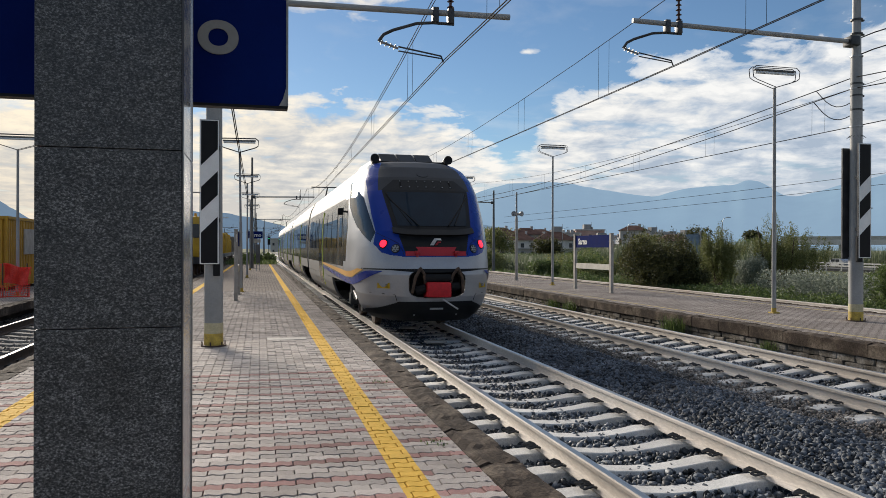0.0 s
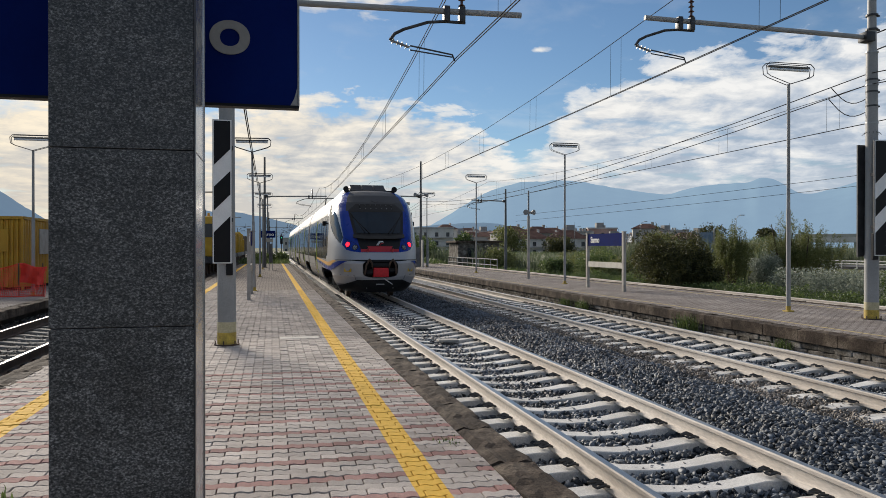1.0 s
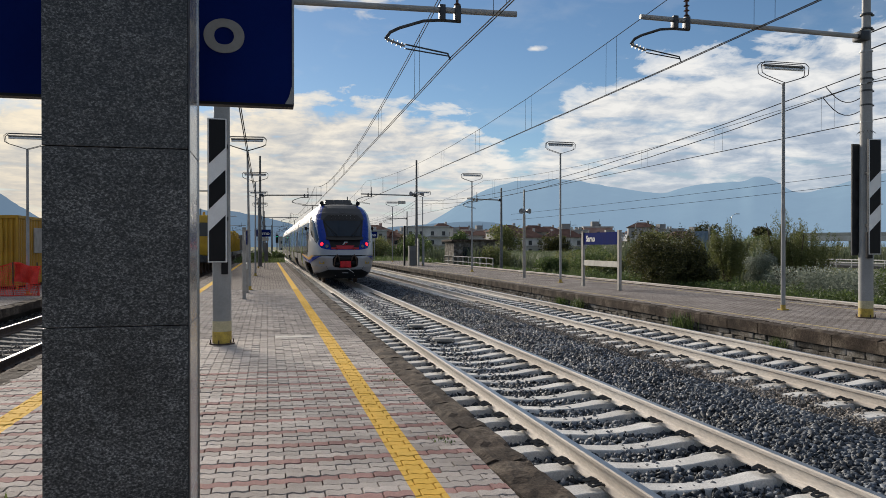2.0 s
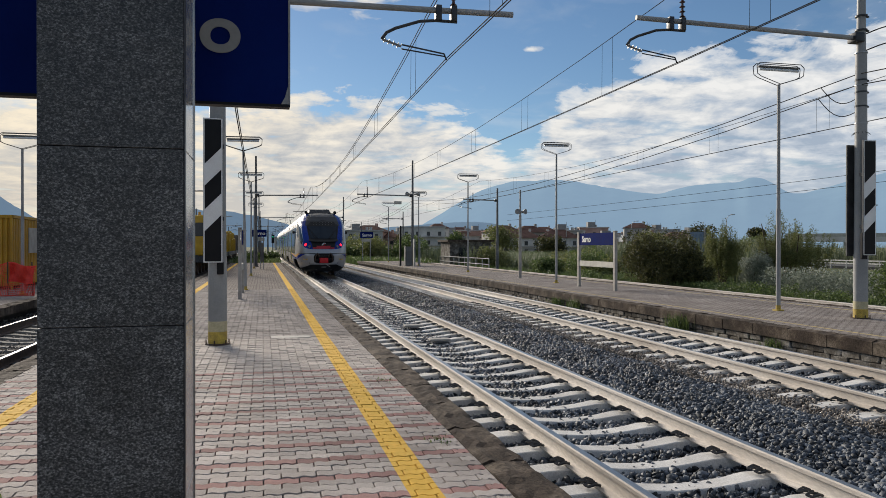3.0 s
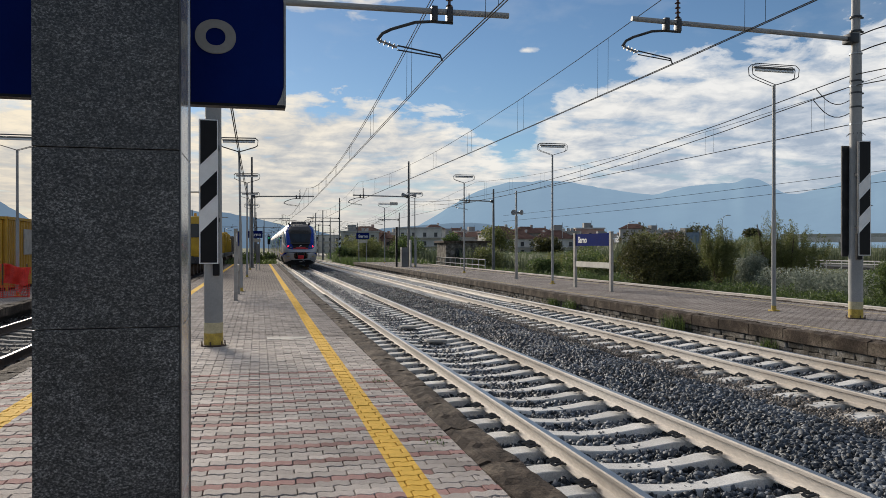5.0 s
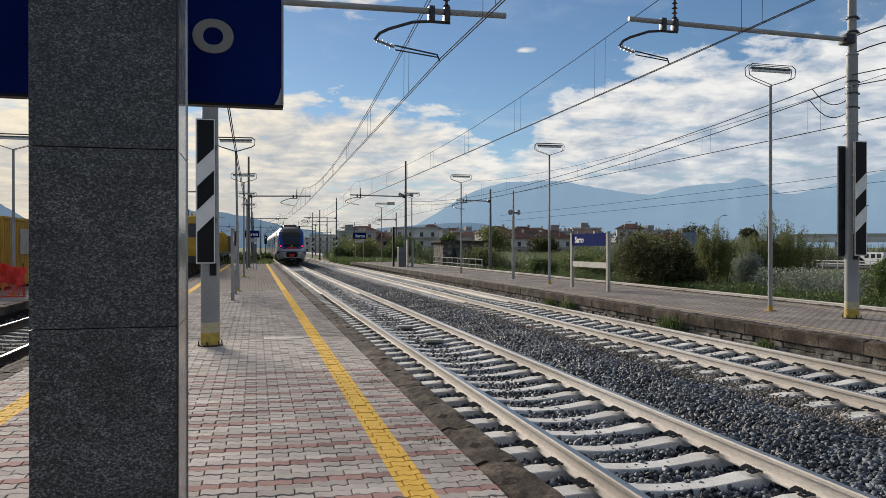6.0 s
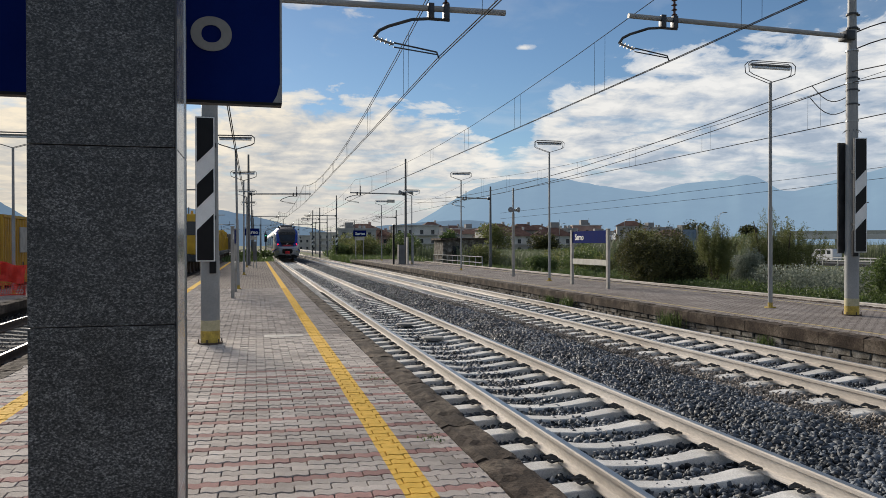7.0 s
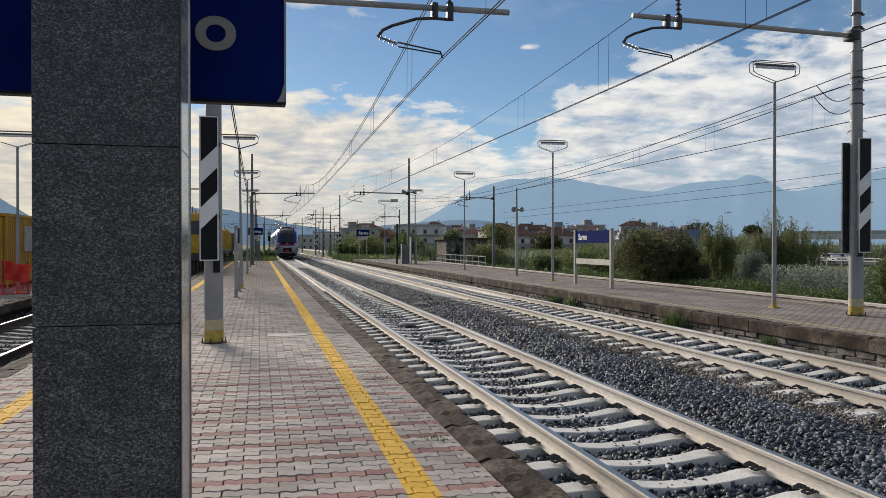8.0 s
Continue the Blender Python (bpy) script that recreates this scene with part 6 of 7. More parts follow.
def barrier_net():
    n = thing("barrier_net", (-8.1, 25.3, 0), "crumpled red plastic barrier netting on posts", "barrier")
    rng = random.Random(4)
    for x in (-1.6, -0.4, 0.55, 1.25):
        part("post", bm_rod((x, 0.03, 0), (x + rng.uniform(-0.05, 0.05), 0.03, 1.02), 0.02), RUST, n)
    def fold(u, w):
        x = -1.75 + 3.1 * u
        y = 0.16 * math.sin(9 * u + 1.6 * w) + 0.09 * math.sin(23 * u + 4 * w) + 0.05 * math.sin(41 * u - 7 * w) - 0.2 * (1 - w) * u
        z = w * (0.98 + 0.06 * math.sin(8.5 * u + 0.6) + 0.05 * math.sin(19 * u) - 0.12 * u * u) + 0.04 * math.sin(17 * u + 5 * w) * w * (1 - w) + 0.01
        return Vector((x, y, z))
    b = bmesh.new()
    nu, nw = 62, 17
    for k in range(nw + 1):
        thick = 0.02 if k in (0, 17) else 0.0065
        for i in range(nu):
            p, q = fold(i / nu, k / nw), fold((i + 1) / nu, k / nw)
            d = Vector((0, 0, thick))
            b.faces.new([b.verts.new(v) for v in (p - d, q - d, q + d, p + d)])
    for i in range(nu + 1):
        for k in range(nw):
            p, q = fold(i / nu, k / nw), fold(i / nu, (k + 1) / nw)
            d = Vector((0.0075, 0, 0))
            b.faces.new([b.verts.new(v) for v in (p - d, p + d, q + d, q - d)])
    part("net", b, NET_RED, n, "red plastic mesh")
    for x0 in (0.55,):
        b = bmesh.new()
        prev = None
        for k in range(21):
            u = k / 20
            row = [b.verts.new(fold((x0 + 1.75 + 0.75 * u) / 3.1, w) + Vector((0, 0.03, 0))) for w in (0.42, 0.66, 0.98)]
            if prev:
                for i in range(2):
                    b.faces.new((prev[i], row[i], row[i + 1], prev[i + 1]))
            prev = row
        part("folded_sheet", b, NET_RED, n, "doubled red sheet")


barrier_net()

# ---- plants ----


def leaf_cloud(rng, n, points, size, droop=0.3, long=1.0):
    """Small bent leaves about the points: arrays of vertices and faces."""
    c = points[rng.integers(0, len(points), n)] + rng.normal(0, size * 0.7, (n, 3))
    d = rng.normal(size=(n, 3))
    d[:, 2] = d[:, 2] * 0.6 + droop
    d /= np.linalg.norm(d, axis=1, keepdims=True)
    e = np.cross(d, rng.normal(size=(n, 3)))
    e /= np.linalg.norm(e, axis=1, keepdims=True)
    s = size * rng.uniform(0.6, 1.4, (n, 1))
    w = s * 0.32 / long
    a, t = c - d * s * 0.5, c + d * s * 0.5
    m = c + np.cross(d, e) * s * 0.10
    v = np.stack([a, m + e * w, t, m - e * w], 1).reshape(-1, 3)
    f = np.arange(n * 4).reshape(-1, 4)
    return v, f


def crown_points(rng, n, radius, height, lumps, seed, bottom=0.0, hollow=0.75):
    """Clump centres near the skin of an uneven crown."""
    centres = np.stack([rng.uniform(-0.62, 0.62, lumps) * radius, rng.uniform(-0.62, 0.62, lumps) * radius, bottom + rng.uniform(0.22, 0.80, lumps) * (height - bottom)], -1)
    rad = radius * rng.uniform(0.28, 0.52, lumps)
    k = rng.integers(0, lumps, n)
    d = rng.normal(size=(n, 3))
    d /= np.linalg.norm(d, axis=1, keepdims=True)
    r = rad[k] * (hollow + (1 - hollow) * rng.random(n)) * rng.uniform(0.75, 1.12, n)
    p = centres[k] + d * r[:, None]
    p[:, 2] = np.clip(p[:, 2], 0.05, None)
    return p, centres


def tree(name, at, radius, height, material, label, category, leaves=9000, leaf=0.10, lumps=16, seed=1, bottom=0.0, spiky=False, group=""):
    rng = np.random.default_rng(seed)
    t = thing(name, at, label, category, group)
    pts, centres = crown_points(rng, 5200, radius, height, lumps, seed, bottom)
    if spiky:
        k, steps = 110, 46
        root = np.stack([rng.normal(0, 0.42, k) * radius, rng.normal(0, 0.42, k) * radius, rng.uniform(0.3, 0.6, k) * height], -1)
        far = np.clip(np.hypot(root[:, 0], root[:, 1]) / radius, 0, 1.2)
        tip = root * (1.12, 1.12, 1) + np.stack([rng.normal(0, 0.08, k), rng.normal(0, 0.08, k), rng.uniform(0.25, 0.5, k) * height * (1.05 - 0.6 * far)], -1)
        along = np.linspace(0, 1, steps)[None, :, None]
        twigs = (root[:, None] + (tip - root)[:, None] * along).reshape(-1, 3)
        pts = np.concatenate([pts * (1, 1, 0.8), twigs, twigs])
    v, f = leaf_cloud(rng, leaves, pts, leaf, 0.35, 1.6 if spiky else 1.0)
    ob = new("crown", raw("crown", v.tolist(), f.tolist(), material))
    ob.parent = t
    b = bmesh.new()
    add_rod(b, (0, 0, -0.15), (0.03 * radius, 0, height * 0.45), 0.035 * height + 0.02, 0.02 * height, 9)
    for c in centres[: min(9, lumps)]:
        add_rod(b, (0, 0, height * 0.12), Vector(c.tolist()), 0.014 * height, 0.004 * height, 6)
    part("trunk", b, BARK, t, "brown stems and limbs")
    return t


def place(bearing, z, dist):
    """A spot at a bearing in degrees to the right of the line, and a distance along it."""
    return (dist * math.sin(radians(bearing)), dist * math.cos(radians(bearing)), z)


def plants():
    tree("bush", (19.3, 33.5, -0.75), 2.15, 2.95, LEAF_DARK, "large dark evergreen bush with rusty tips behind the platform", "bush", 42000, 0.085, 34, 2)
    tree("bush", (20.4, 32.6, -0.85), 1.1, 2.4, LEAF_DARK, "smaller dark leafy bush by the field", "bush", 10000, 0.08, 14, 3)
    tree("young_tree", (23.4, 34.9, -1.3), 1.15, 4.3, LEAF_OLIVE, "yellow-green young tree with upright twigs", "tree", 26000, 0.075, 22, 4, 0.8, True)
    tree("young_tree", (26.1, 32.9, -1.5), 1.7, 4.5, LEAF_OLIVE, "olive green young tree with ragged top", "tree", 32000, 0.075, 26, 5, 0.6, True)
    tree("young_tree", (25.0, 32.8, -1.45), 0.8, 5.0, LEAF_OLIVE, "tall slim olive sapling", "tree", 9000, 0.075, 10, 15, 1.0, True)
    tree("bush", (23.5, 32.4, -1.3), 0.95, 2.7, LEAF_GREY, "rounded grey-green bush between the young trees", "bush", 14000, 0.07, 16, 6)
    tree("bush", (20.6, 20.6, -0.9), 1.1, 2.2, LEAF_GREEN, "green leafy shrub near the mast", "bush", 14000, 0.075, 14, 8)
    tree("bush", (23.5, 23.3, -1.3), 1.2, 2.3, LEAF_DARK, "dark leafy shrub behind the mast", "bush", 12000, 0.08, 14, 9)
    for k, (x, y, r, h) in enumerate(((24, 52, 2.4, 2.6), (26, 60, 3.0, 2.8), (29, 47, 2.6, 2.6), (22, 70, 2.2, 2.4), (30, 66, 3.2, 3.0), (21, 44, 1.4, 1.5), (20.5, 52, 1.3, 1.4))):
        tree("bush", (x, y, ground_height(x, y)), r, h, (LEAF_GREEN, LEAF_OLIVE)[k % 2], "green overgrown shrub in the field", "bush", 6500, 0.14, 16, 20 + k, group="field shrubs")
    for k, (x, y, r, h) in enumerate(((12.2, 104, 2.2, 2.6), (13.9, 98, 2.4, 3.4), (16.8, 92, 2.6, 3.4), (15.2, 108, 2.8, 3.8), (19.5, 99, 2.6, 3.0))):
        tree("bush", (x, y, -0.62), r, h, (LEAF_GREEN, LEAF_OLIVE)[k % 2], "green shrub beyond the platform end", "bush", 5000, 0.2, 14, 40 + k, group="shrubs beyond the platform")
    for k, (x, y) in enumerate(((-0.8, 80), (0.6, 83), (-2.2, 82), (-1.2, 88))):
        tree("bush", (x, y, -0.62), 1.3, 1.4, LEAF_GREEN, "low green weeds past the platform end", "bush", 3500, 0.14, 9, 60 + k, group="weeds past the platform")
    for k in range(9):
        a = 36 - 3.6 * k
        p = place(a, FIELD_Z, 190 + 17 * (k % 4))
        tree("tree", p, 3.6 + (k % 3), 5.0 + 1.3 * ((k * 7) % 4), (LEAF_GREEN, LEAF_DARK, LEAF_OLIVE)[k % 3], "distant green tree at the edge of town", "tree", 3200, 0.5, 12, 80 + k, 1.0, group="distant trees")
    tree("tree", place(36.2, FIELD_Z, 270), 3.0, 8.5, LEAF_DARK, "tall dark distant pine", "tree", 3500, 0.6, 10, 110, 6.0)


plants()


def blades(name, rng, spots, height, width, material, label, lean=0.25, category="reeds"):
    """Tall narrow leaves, each tapering and bent over."""
    n = len(spots)
    a = rng.uniform(0, 6.283, n)
    d = np.stack([np.cos(a), np.sin(a), np.zeros(n)], -1)
    e = np.stack([-np.sin(a), np.cos(a), np.zeros(n)], -1)
    h = height * rng.uniform(0.55, 1.15, (n, 1))
    l = h * lean * rng.uniform(0.2, 1.4, (n, 1))
    w = width * rng.uniform(0.6, 1.3, (n, 1))
    z = np.array([0, 0, 1.0])
    b0 = spots
    b1 = spots + d * l * 0.35 + z * h * 0.6
    b2 = spots + d * l + z * h
    v = np.stack([b0 - e * w, b0 + e * w, b1 + e * w * 0.8, b1 - e * w * 0.8, b2], 1).reshape(-1, 3)
    o = np.arange(n)[:, None] * 5
    quads = (o + np.array([0, 1, 2, 3])).tolist()
    tris = (o + np.array([3, 2, 4])).tolist()
    return tagged(new(name, raw(name, v.tolist(), quads + tris, material)), label, category, kind="stuff")


def on_ground(rng, x0, x1, y0, y1, n):
    x, y = rng.uniform(x0, x1, n), rng.uniform(y0, y1, n)
    return np.stack([x, y, np.array([ground_height(a, b) for a, b in zip(x, y)])], -1)


def undergrowth():
    rng = np.random.default_rng(8)
    reeds = np.concatenate([on_ground(rng, 32, 62, 38, 95, 26000), on_ground(rng, 96, 104, 70, 130, 5000)])
    bearing = np.degrees(np.arctan2(reeds[:, 0], reeds[:, 1]))
    reeds = reeds[((bearing > 24.5) & (bearing < 38.6)) | (reeds[:, 0] > 90)]
    x, y = rng.uniform(12, 58, 30000), rng.uniform(70, 128, 30000)
    belt = np.stack([x, y, np.array([ground_height(a, b) for a, b in zip(x, y)])], -1)
    turn = np.degrees(np.arctan2(x, y))
    belt = belt[(turn > 11.0) & (turn < 25.5) & (x > 19.5)]
    blades("reed_belt", rng, belt, 2.3, 0.045, REED, "belt of green reeds before the houses", 0.3)
    x, y = rng.uniform(12, 110, 26000), rng.uniform(118, 215, 26000)
    weeds = np.stack([x, y, np.full(26000, FIELD_Z)], -1)
    turn = np.degrees(np.arctan2(x, y))
    blades("field_weeds", rng, weeds[(turn > 5.0) & (turn < 32.0)], 2.0, 0.09, LEAF_GREEN, "rank green weeds over the far field", 0.5, "grass")
    blades("reed_bed", rng, reeds, 3.7, 0.045, REED, "dense green reed bed in the field", 0.3)
    blades("tall_grass", rng, np.concatenate([on_ground(rng, 18.6, 24, 10, 45, 3500), on_ground(rng, 18.6, 34, 40, 95, 16000)]), 0.6, 0.018, LEAF_GREEN, "tall green grass and weeds behind the platform", 0.5, "grass")
    spots = on_ground(rng, 20.2, 24.5, 13.5, 27.5, 3200)
    stems = np.repeat(spots, 9, 0) + np.stack([rng.normal(0, 0.05, 28800), rng.normal(0, 0.05, 28800), rng.uniform(0.25, 1.45, 28800)], -1)
    v, f = leaf_cloud(rng, 42000, stems, 0.11, 0.5, 1.3)
    tagged(new("grey_weeds", raw("grey_weeds", v.tolist(), f.tolist(), LEAF_GREY)), "silvery grey-green feathery weeds behind the platform", "weeds", kind="stuff")
    spots = on_ground(rng, 18.5, 21.6, 10.5, 45, 4200)
    swell = 0.45 + 0.45 * np.array([noise.noise((x * 0.7, y * 0.5, 2.0)) for x, y, _ in spots])
    stems = np.repeat(spots, 8, 0) + np.stack([rng.normal(0, 0.12, 33600), rng.normal(0, 0.12, 33600), rng.uniform(0.05, 1.0, 33600) * np.repeat(swell, 8) * 1.2], -1)
    v, f = leaf_cloud(rng, 75000, stems, 0.085, 0.2)
    tagged(new("bramble", raw("bramble", v.tolist(), f.tolist(), LEAF_GREEN)), "low green bramble along the outer track", "weeds", kind="stuff")
    spots = np.stack([rng.uniform(-3, 1.6, 5000), rng.uniform(71.4, 90, 5000), np.full(5000, -0.62)], -1)
    right = np.stack([rng.uniform(9.3, 18, 6000), rng.uniform(77.4, 100, 6000), np.full(6000, -0.62)], -1)
    blades("verge_grass", rng, np.concatenate([spots, right]), 0.95, 0.03, LEAF_GREEN, "rough green grass past the platform ends", 0.5, "grass")
    # tufts that grow out of the kerbs and joints
    for x, y, z, h, n in ((9.30, 8.75, -0.42, 0.42, 260), (9.34, 15.6, -0.40, 0.38, 260), (9.32, 12.3, -0.42, 0.22, 120), (9.3, 21.5, -0.42, 0.35, 200), (9.34, 23.0, -0.42, 0.30, 200), (1.80, 7.35, -0.40, 0.22, 70), (1.82, 9.6, -0.38, 0.15, 60), (1.32, 5.7, 0.0, 0.022, 30), (1.3, 8.4, 0.0, 0.02, 26), (-1.6, 4.9, 0.0, 0.05, 60)):
        s = np.stack([rng.normal(x, 0.04 + 0.12 * h, n), rng.normal(y, 0.06 + 0.4 * h, n), np.full(n, z)], -1)
        blades("weed_tuft", rng, s, h, 0.006, LEAF_GREEN, "small green weed growing from the kerb", 0.6, "weeds")


undergrowth()

# ---- road with railing and traffic ----
ROAD_A, ROAD_B, LANE = Vector((87.5, 20, FIELD_Z + 0.35)), Vector((87.5, 330, FIELD_Z + 0.35)), Vector((2.0, 0, 0))
setting("road", bm_box(82.5, 92.5, -60, 600, FIELD_Z - 0.3, FIELD_Z + 0.35), ASPHALT, "grey asphalt road behind the fields", "road")


def railing():
    r = thing("guard_rail", (82.0, 0, FIELD_Z + 0.3), "pale steel guard rail along the road", "guard rail")
    for z in (0.45, 0.85):
        part("rail_bar", bm_box(-0.05, 0.05, 40, 300, z, z + 0.16), GALV, r)
    me = finish("post", bm_box(-0.06, 0.06, -0.06, 0.06, -0.2, 1.0), GALV)
    for k in range(86):
        share("post", me, r, 0, 41 + 3 * k, 0)
    f = thing("platform_railing", (15.0, 61, -0.55), "low grey railing past the outer track", "railing")
    for z in (0.5, 1.0):
        part("rail_bar", bm_box(3.6, 3.66, 0, 18, z, z + 0.06), GALV, f)
    for k in range(10):
        part("post", bm_box(3.6, 3.66, 2 * k - 0.03, 2 * k + 0.03, -0.05, 1.05), GALV, f)


railing()


def vehicle(kind, material, label):
    c = thing(kind, (87.5, 60, FIELD_Z + 0.35), label, "van" if kind == "van" else "car", "traffic on the road")
    if kind == "van":
        shape, win = [(-2.5, 0.35), (2.35, 0.35), (2.5, 0.95), (2.1, 1.1), (1.5, 1.95), (1.3, 2.1), (-2.4, 2.1), (-2.5, 1.9)], [(-2.0, 1.25, 1.85), (-0.9, 1.25, 1.85), (0.3, 1.25, 1.85)]
    else:
        shape, win = [(-2.0, 0.3), (2.0, 0.3), (2.05, 0.7), (1.2, 0.9), (0.5, 1.42), (-1.1, 1.45), (-1.9, 0.95), (-2.05, 0.8)], [(-1.05, 0.93, 1.33), (-0.1, 0.93, 1.33)]
    b = bmesh.new()
    add_prism(b, shape, -0.85, 0.85, "y")
    bmesh.ops.bevel(b, geom=b.edges[:], offset=0.06, segments=2, affect="EDGES")
    part("body", b, material, c, smooth=True)
    for x, z0, z1 in win:
        part("side_window", bm_box(x, x + 0.8, -0.858, 0.858, z0, z1, 0.0), WINDOW_DARK, c)
    for x in ((-1.55, 1.55) if kind == "van" else (-1.25, 1.3)):
        for s in (-1, 1):
            part("wheel", bm_rod((x, s * 0.68, 0.32), (x, s * 0.87, 0.32), 0.32, n=16), TYRE, c, smooth=True)
    return c


TRAFFIC = [(vehicle("car", CAR_GREY, "silver car on the road"), (81.0, 10.0)), (vehicle("car", CAR_WHITE, "white car on the road"), (19.0, 14.0)),
           (vehicle("van", CAR_WHITE, "white van on the road"), (13.0, 10.0)), (vehicle("car", CAR_GREY, "silver car ahead of the van"), (-8.0, 14.0)),
           (vehicle("car", CAR_GREY, "silver car behind the van"), (-20.0, 12.5)),
           (vehicle("car", CAR_WHITE, "white car far along the road"), (278.0, -25.0)), (vehicle("car", CAR_WHITE, "white car in the distance"), (193.0, -3.0))]


def road_lamp(at, label):
    p = thing("street_lamp", at, label, "street lamp", "street lamps along the road")
    part("post", bm_rod((0, 0, 0), (0, 0, 9.0), 0.11, 0.07), GALV, p)
    part("arm", bm_path([Vector((0, 0, 9.0)), Vector((0.5, 0.2, 9.7)), Vector((1.6, 0.6, 10.0))], 0.05), GALV, p)
    part("lantern", bm_box(1.4, 2.3, 0.4, 0.8, 9.92, 10.08, 0.03), GREY_EDGE, p)
    return p


one = road_lamp((95, 102, FIELD_Z), "tall grey street lamp with a bent arm")
for y in (140, 182, 226, 275):
    copy_thing(one, pose(95, y, FIELD_Z))

# ---- houses ----


def house(at, w, d, h, roof, label, wall=PLASTER, floors=2, turn=0.0):
    hs = thing("house", at, label, "house", "houses at the edge of town", turn)
    part("wall", bm_box(-w / 2, w / 2, -d / 2, d / 2, -1.0, h), wall, hs)
    if roof > 0:
        b = bmesh.new()
        o = 0.7
        base = [b.verts.new((sx * (w / 2 + o), sy * (d / 2 + o), h)) for sx, sy in ((-1, -1), (1, -1), (1, 1), (-1, 1))]
        ridge = [b.verts.new((-w * 0.16, 0, h + roof)), b.verts.new((w * 0.16, 0, h + roof))]
        for f in ((base[0], base[1], ridge[1], ridge[0]), (base[2], base[3], ridge[0], ridge[1]), (base[1], base[2], ridge[1]), (base[3], base[0], ridge[0]), base[::-1]):
            b.faces.new(f)
        r = part("roof", b, TILE_ROOF, hs, "brown tiled hip roof")
        part("chimney", bm_box(w * 0.2, w * 0.2 + 0.8, -0.4, 0.4, h + roof * 0.3, h + roof + 0.6), wall, r)
    else:
        part("roof", bm_box(-w / 2 - 0.3, w / 2 + 0.3, -d / 2 - 0.3, d / 2 + 0.3, h + 0.004, h + 0.5), PLASTER_DIM, hs, "flat roof slab")
    n = max(2, int(w / 3.2))
    for fl in range(floors):
        z = 0.9 + fl * (h - 0.6) / floors
        for k in range(n):
            x = -w / 2 + w * (k + 0.5) / n
            wd = part("window", bm_box(x - 0.55, x + 0.55, -d / 2 - 0.03, -d / 2 + 0.05, z, z + 1.4), WINDOW_DARK, hs)
            part("sill", bm_box(x - 0.7, x + 0.7, -d / 2 - 0.12, -d / 2 - 0.032, z - 0.12, z - 0.02), PLASTER_DIM, wd)
        if fl and wall is PLASTER:
            part("balcony", bm_box(-w / 2 + 0.3, w / 2 - 0.3, -d / 2 - 1.2, -d / 2 - 0.125, z - 0.5, z - 0.3), PLASTER_DIM, hs)
    return hs


for a, dist, w, h, roof, fl in ((19.4, 255, 13, 6.0, 2.6, 2), (17.6, 275, 12, 6.2, 2.6, 2), (22.2, 250, 13, 6.0, 2.8, 2), (20.8, 300, 14, 6.6, 2.8, 2), (23.6, 290, 11, 6.2, 2.5, 2)):
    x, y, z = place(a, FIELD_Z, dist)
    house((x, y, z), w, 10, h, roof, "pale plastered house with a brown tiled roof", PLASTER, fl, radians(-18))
for a, dist, w, h, fl in ((12.0, 260, 15, 9.5, 3), (8.6, 330, 22, 8.0, 2), (13.6, 310, 18, 7.5, 2), (15.6, 330, 16, 8.5, 3), (10.3, 300, 16, 7.0, 2), (25.8, 320, 18, 6.5, 2), (27.2, 340, 14, 7.5, 2), (5.6, 380, 20, 9, 3), (3.0, 420, 30, 8, 2), (29.5, 360, 20, 6.0, 2), (31.5, 400, 26, 6.0, 2)):
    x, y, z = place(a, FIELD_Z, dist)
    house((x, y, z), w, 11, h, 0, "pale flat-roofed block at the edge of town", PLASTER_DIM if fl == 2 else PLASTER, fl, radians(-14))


def town():
    """Small houses and blocks packed along the edge of town, haze and backlight put into their muted wall colours."""
    rng = random.Random(21)
    walls = (PLASTER, PLASTER_DIM, PLASTER_DIM, TOWN_ROSE, TOWN_GREY)
    for k in range(46):
        a = 6.8 + 25.5 * (k + rng.uniform(-0.3, 0.3)) / 46
        dist = rng.choice((265, 310, 350, 395)) + rng.uniform(-12, 12)
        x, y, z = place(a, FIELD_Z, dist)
        w, h = rng.uniform(7, 13), rng.choice((5.2, 6.0, 6.4, 8.2)) + (2.2 if dist > 290 else 0)
        roof = rng.choice((0, 0, 0, 2.0, 2.4))
        kind = "grey town house with a tiled roof" if roof else "grey flat-roofed town house with a roof terrace"
        hs = house((x, y, z), w, 9, h, roof, kind, rng.choice(walls), 2 if h < 7.5 else 3, radians(rng.uniform(-30, 5)))
        if roof == 0:
            px = rng.uniform(-w / 3, w / 3)
            part("stair_hut", bm_box(px - 1.4, px + 1.4, -1.5, 2.0, h + 0.504, h + 2.5), TOWN_GREY, hs, "small hut on the roof")
            part("antenna", bm_rod((px + 1.8, 0, h + 0.5), (px + 1.8, 0, h + 3.4), 0.05, n=6), DARK_METAL, hs)
            for q in range(2):
                tx = -px * 0.7 + 1.3 * q
                part("water_tank", bm_rod((tx, 0.6, h + 0.5), (tx, 0.6, h + 1.5), 0.5, n=10), GALV, hs)


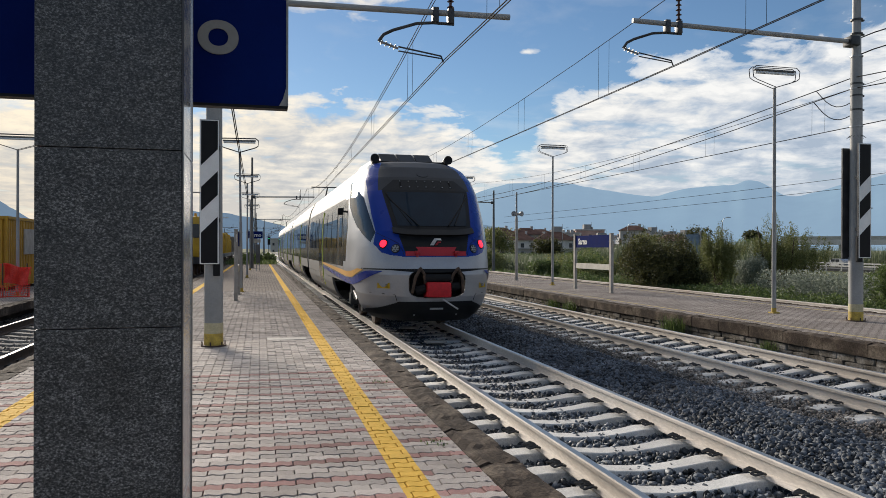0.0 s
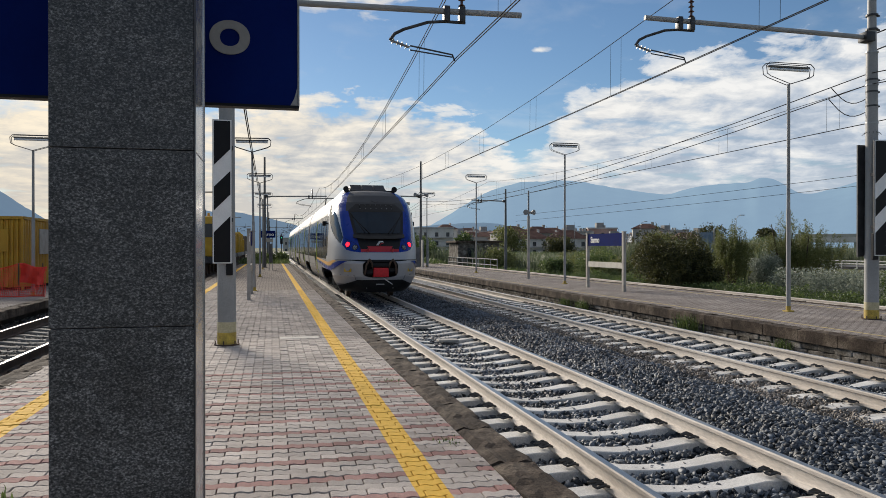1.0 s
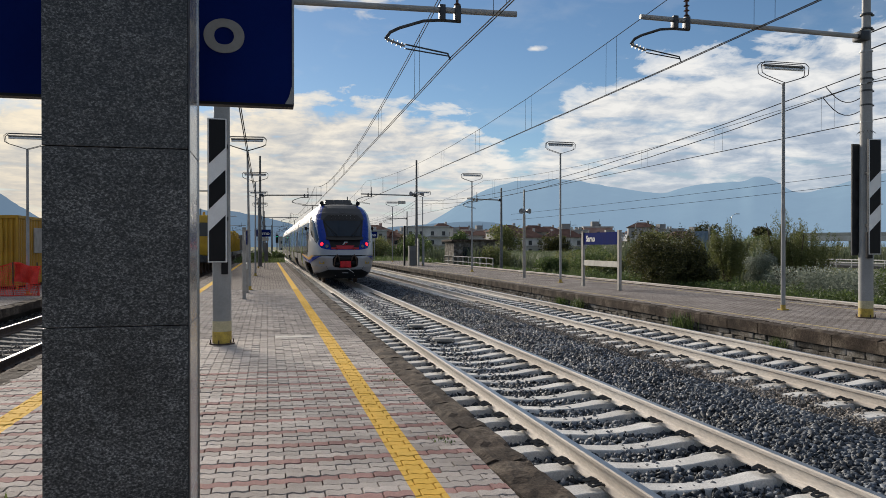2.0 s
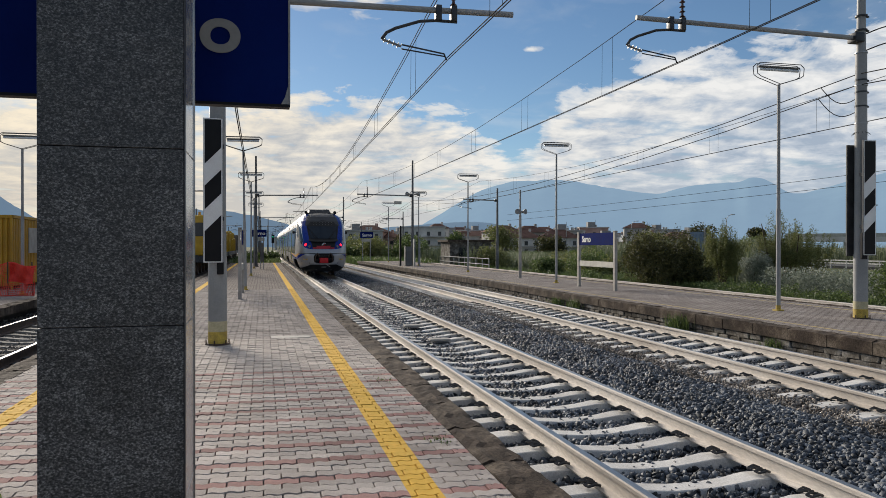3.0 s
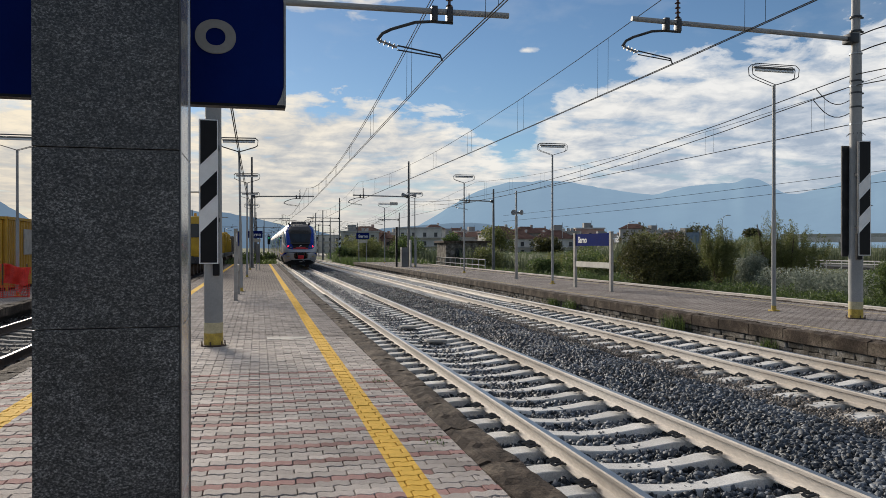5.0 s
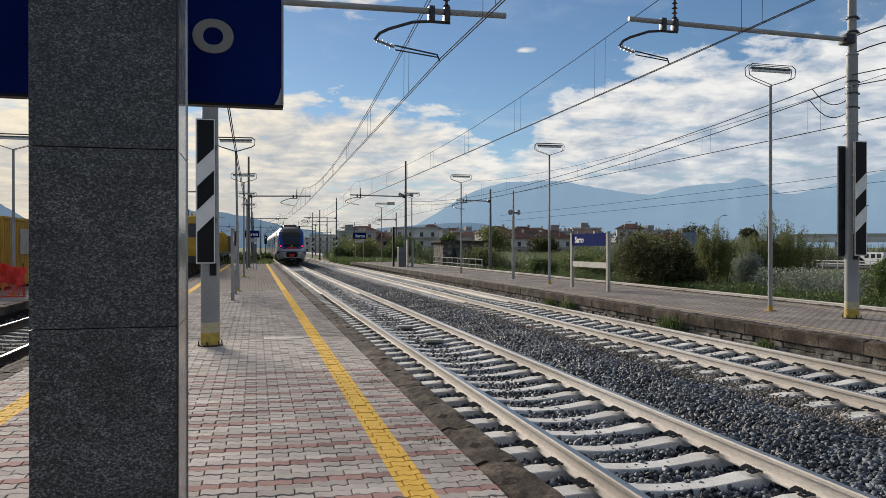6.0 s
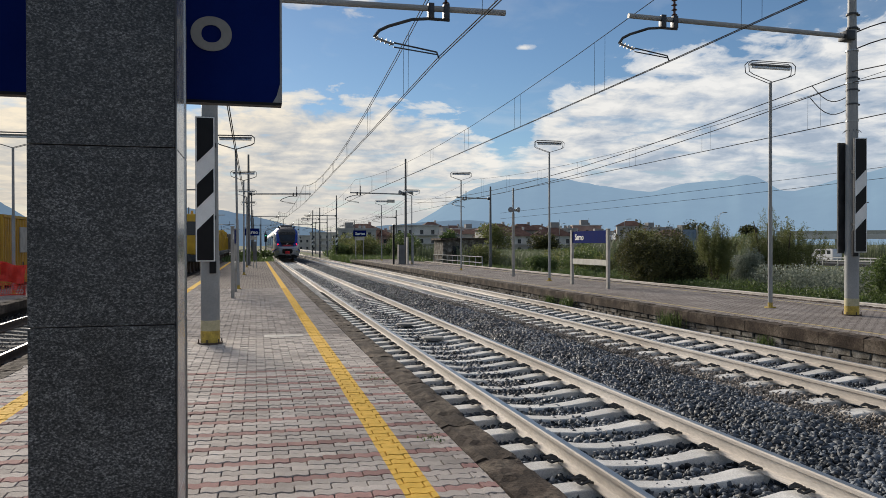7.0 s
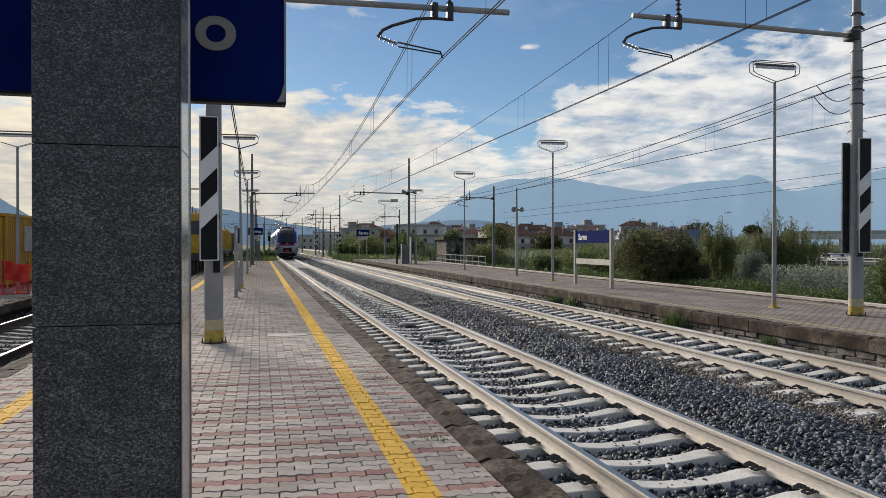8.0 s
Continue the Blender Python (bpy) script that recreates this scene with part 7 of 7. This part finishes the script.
# Albedo muted to imitate haze and backlight on the walls.
TOWN_ROSE = surface("rose plaster muted for haze", ((0.36, 0.24, 0.20), (0.48, 0.33, 0.28)), 0.3, 0.9, bump=0.1, grain=6, vector="World")
TOWN_GREY = surface("grey render muted for haze", ((0.20, 0.20, 0.195), (0.30, 0.295, 0.285)), 0.3, 0.9, bump=0.1, grain=6, vector="World")
town()
shed = thing("brick_shed", (20.9, 77.0, -1.0), "weathered grey pumping shed in the field", "shed")
part("wall", bm_box(-2.2, 2.2, -2, 2, 0, 3.0), OLD_WALL, shed)
part("roof", bm_box(-2.5, 2.5, -2.3, 2.3, 3.004, 3.2), KERB, shed, "flat dark roof")
for x in (-1.2, 0.9):
    part("window", bm_box(x, x + 0.7, -2.03, -1.95, 1.3, 2.4), WINDOW_DARK, shed)
hut = thing("billboard", (33.9, 54.0, FIELD_Z), "small blue-grey billboard on a dark frame", "billboard")
part("panel", bm_box(-0.7, 0.7, -0.05, 0.05, 2.5, 4.4), POSTER, hut)
for x in (-0.68, 0.68):
    part("post", bm_box(x - 0.06, x + 0.06, -0.12, -0.055, 0, 4.7), PALE_POST, hut)
via = thing("viaduct", (195, 172, FIELD_Z), "long pale concrete viaduct with a fence", "viaduct", rz=radians(-48.5))
part("deck", bm_box(-48, 90, -4, 4, 4.7, 6.2), PLASTER, via)
me = finish("pier", bm_box(-0.8, 0.8, -3, 3, 0, 4.69), PLASTER_DIM)
for k in range(10):
    share("pier", me, via, -46 + 15 * k, 0, 0)
part("fence", bm_box(-48, 90, -3.9, -3.8, 6.205, 7.3), PALE_SLAT, via)

# ---- mountains, kilometres away ----


def massif(name, dist, peaks, base, material, label, spread=(-50, 60), rough=0.06):
    """Ridges as a height field across the bearing; peaks are (bearing, height in degrees, width)."""
    n, rows = 340, 9
    verts, faces = [], []
    for j in range(rows):
        f = j / (rows - 1)
        for i in range(n + 1):
            a = spread[0] + (spread[1] - spread[0]) * i / n
            e = base
            for c, h, w in peaks:
                e += h * math.exp(-abs((a - c) / w) ** 2.2)
            e *= 1 + rough * noise.fractal((a * 0.55, dist * 0.001, f * 0.6), 0.9, 2.0, 6)
            lift = math.sin(f * math.pi / 2) ** 0.8
            d = dist * (0.72 + 0.28 * f)
            fold = 1 + 0.10 * (1 - f) * noise.noise((a * 0.8, f * 3, 4.2))
            verts.append((d * math.sin(radians(a)), d * math.cos(radians(a)), -30 + (dist * math.tan(radians(max(e, 0.05))) + 30) * lift * (fold if f < 1 else 1)))
    for j in range(rows - 1):
        for i in range(n):
            o = j * (n + 1) + i
            faces.append((o, o + 1, o + n + 2, o + n + 1))
    return tagged(new(name, raw(name, verts, faces, material, True)), label, "mountain", kind="structure")


massif("mountain_far", 3900, ((18.88, 4.53, 6.66), (27.66, 2.96, 5.52), (33.49, 2.64, 3.46), (36.44, 0.93, 1.53), (38.52, 1.9, 4.6), (47.6, 5.19, 7.6)), 0.15, MOUNTAIN, "long mountain range painted in blue haze", (9, 62), 0.02)
massif("mountain_hill", 2400, ((10.48, 1.34, 4.76), (17.96, 1.72, 4.61), (19.12, -0.5, 2.0)), 0.15, HILL_NEAR, "low wooded hill painted in grey-blue haze", (2, 34), 0.05)
massif("mountain_left", 2600, ((-7.3, 2.75, 4.43), (-0.9, 1.85, 3.45), (4.19, 0.93, 2.69), (-21, 4.6, 6.0), (-33, 5.0, 7.0)), 0.15, HILL_NEAR, "wooded hill on the sunny side painted in haze", (-55, 9), 0.05)

# ---- paving and kerbs, piece by piece ----
kerb_row(platform_near, 1.482, 1.79, -8, PLATFORM_END, 1.0, 1)
kerb_row(platform_near, -3.09, -2.79, -8, PLATFORM_END, 1.0, 2)
kerb_row(platform_far, 9.40, 9.75, -8, FAR_END, 1.0, 3)
kerb_row(platform_far, 14.12, 14.42, -8, FAR_END, 1.0, 4)
kerb_row(platform_left, -6.55, -6.2, 0, 90, 1.0, 5)
wall_stones(platform_far, 9.50, 6, 50, 6)
setting("platform_wall", bm_box(9.54, 9.74, -8, FAR_END, -0.64, -0.2), OLD_WALL, "old masonry face of the platform", "platform wall")
setting("platform_wall_near", bm_box(1.55, 1.72, -8, PLATFORM_END, -0.64, -0.2), OLD_WALL, "old masonry face of the island platform", "platform wall")
pave(platform_near, -2.835, 1.478, 2.2, NEAR_BLOCKS_END, 4.75)


def motions():
    """What moves: the departing train and the traffic on the road behind the fields."""
    rows = []
    for k in range(17):
        t = k * 0.5
        rows.append((t, pose(TRACK_NEAR, 14.05 + 9.3 * t + 0.08 * t * t, RAIL_Z)))
    walk(TRAIN, rows)
    for car, (start, speed) in TRAFFIC:
        way = (ROAD_B - ROAD_A).normalized()
        turn = math.degrees(math.atan2(way.y, way.x))
        ends = []
        for t in (0.0, 8.0):
            p = ROAD_A + way * (start + speed * t) + LANE * (1 if speed > 0 else -1)
            ends.append((t, pose(p.x, p.y, p.z, 0, 0, turn + (0 if speed > 0 else 180))))
        walk(car, ends)


motions()
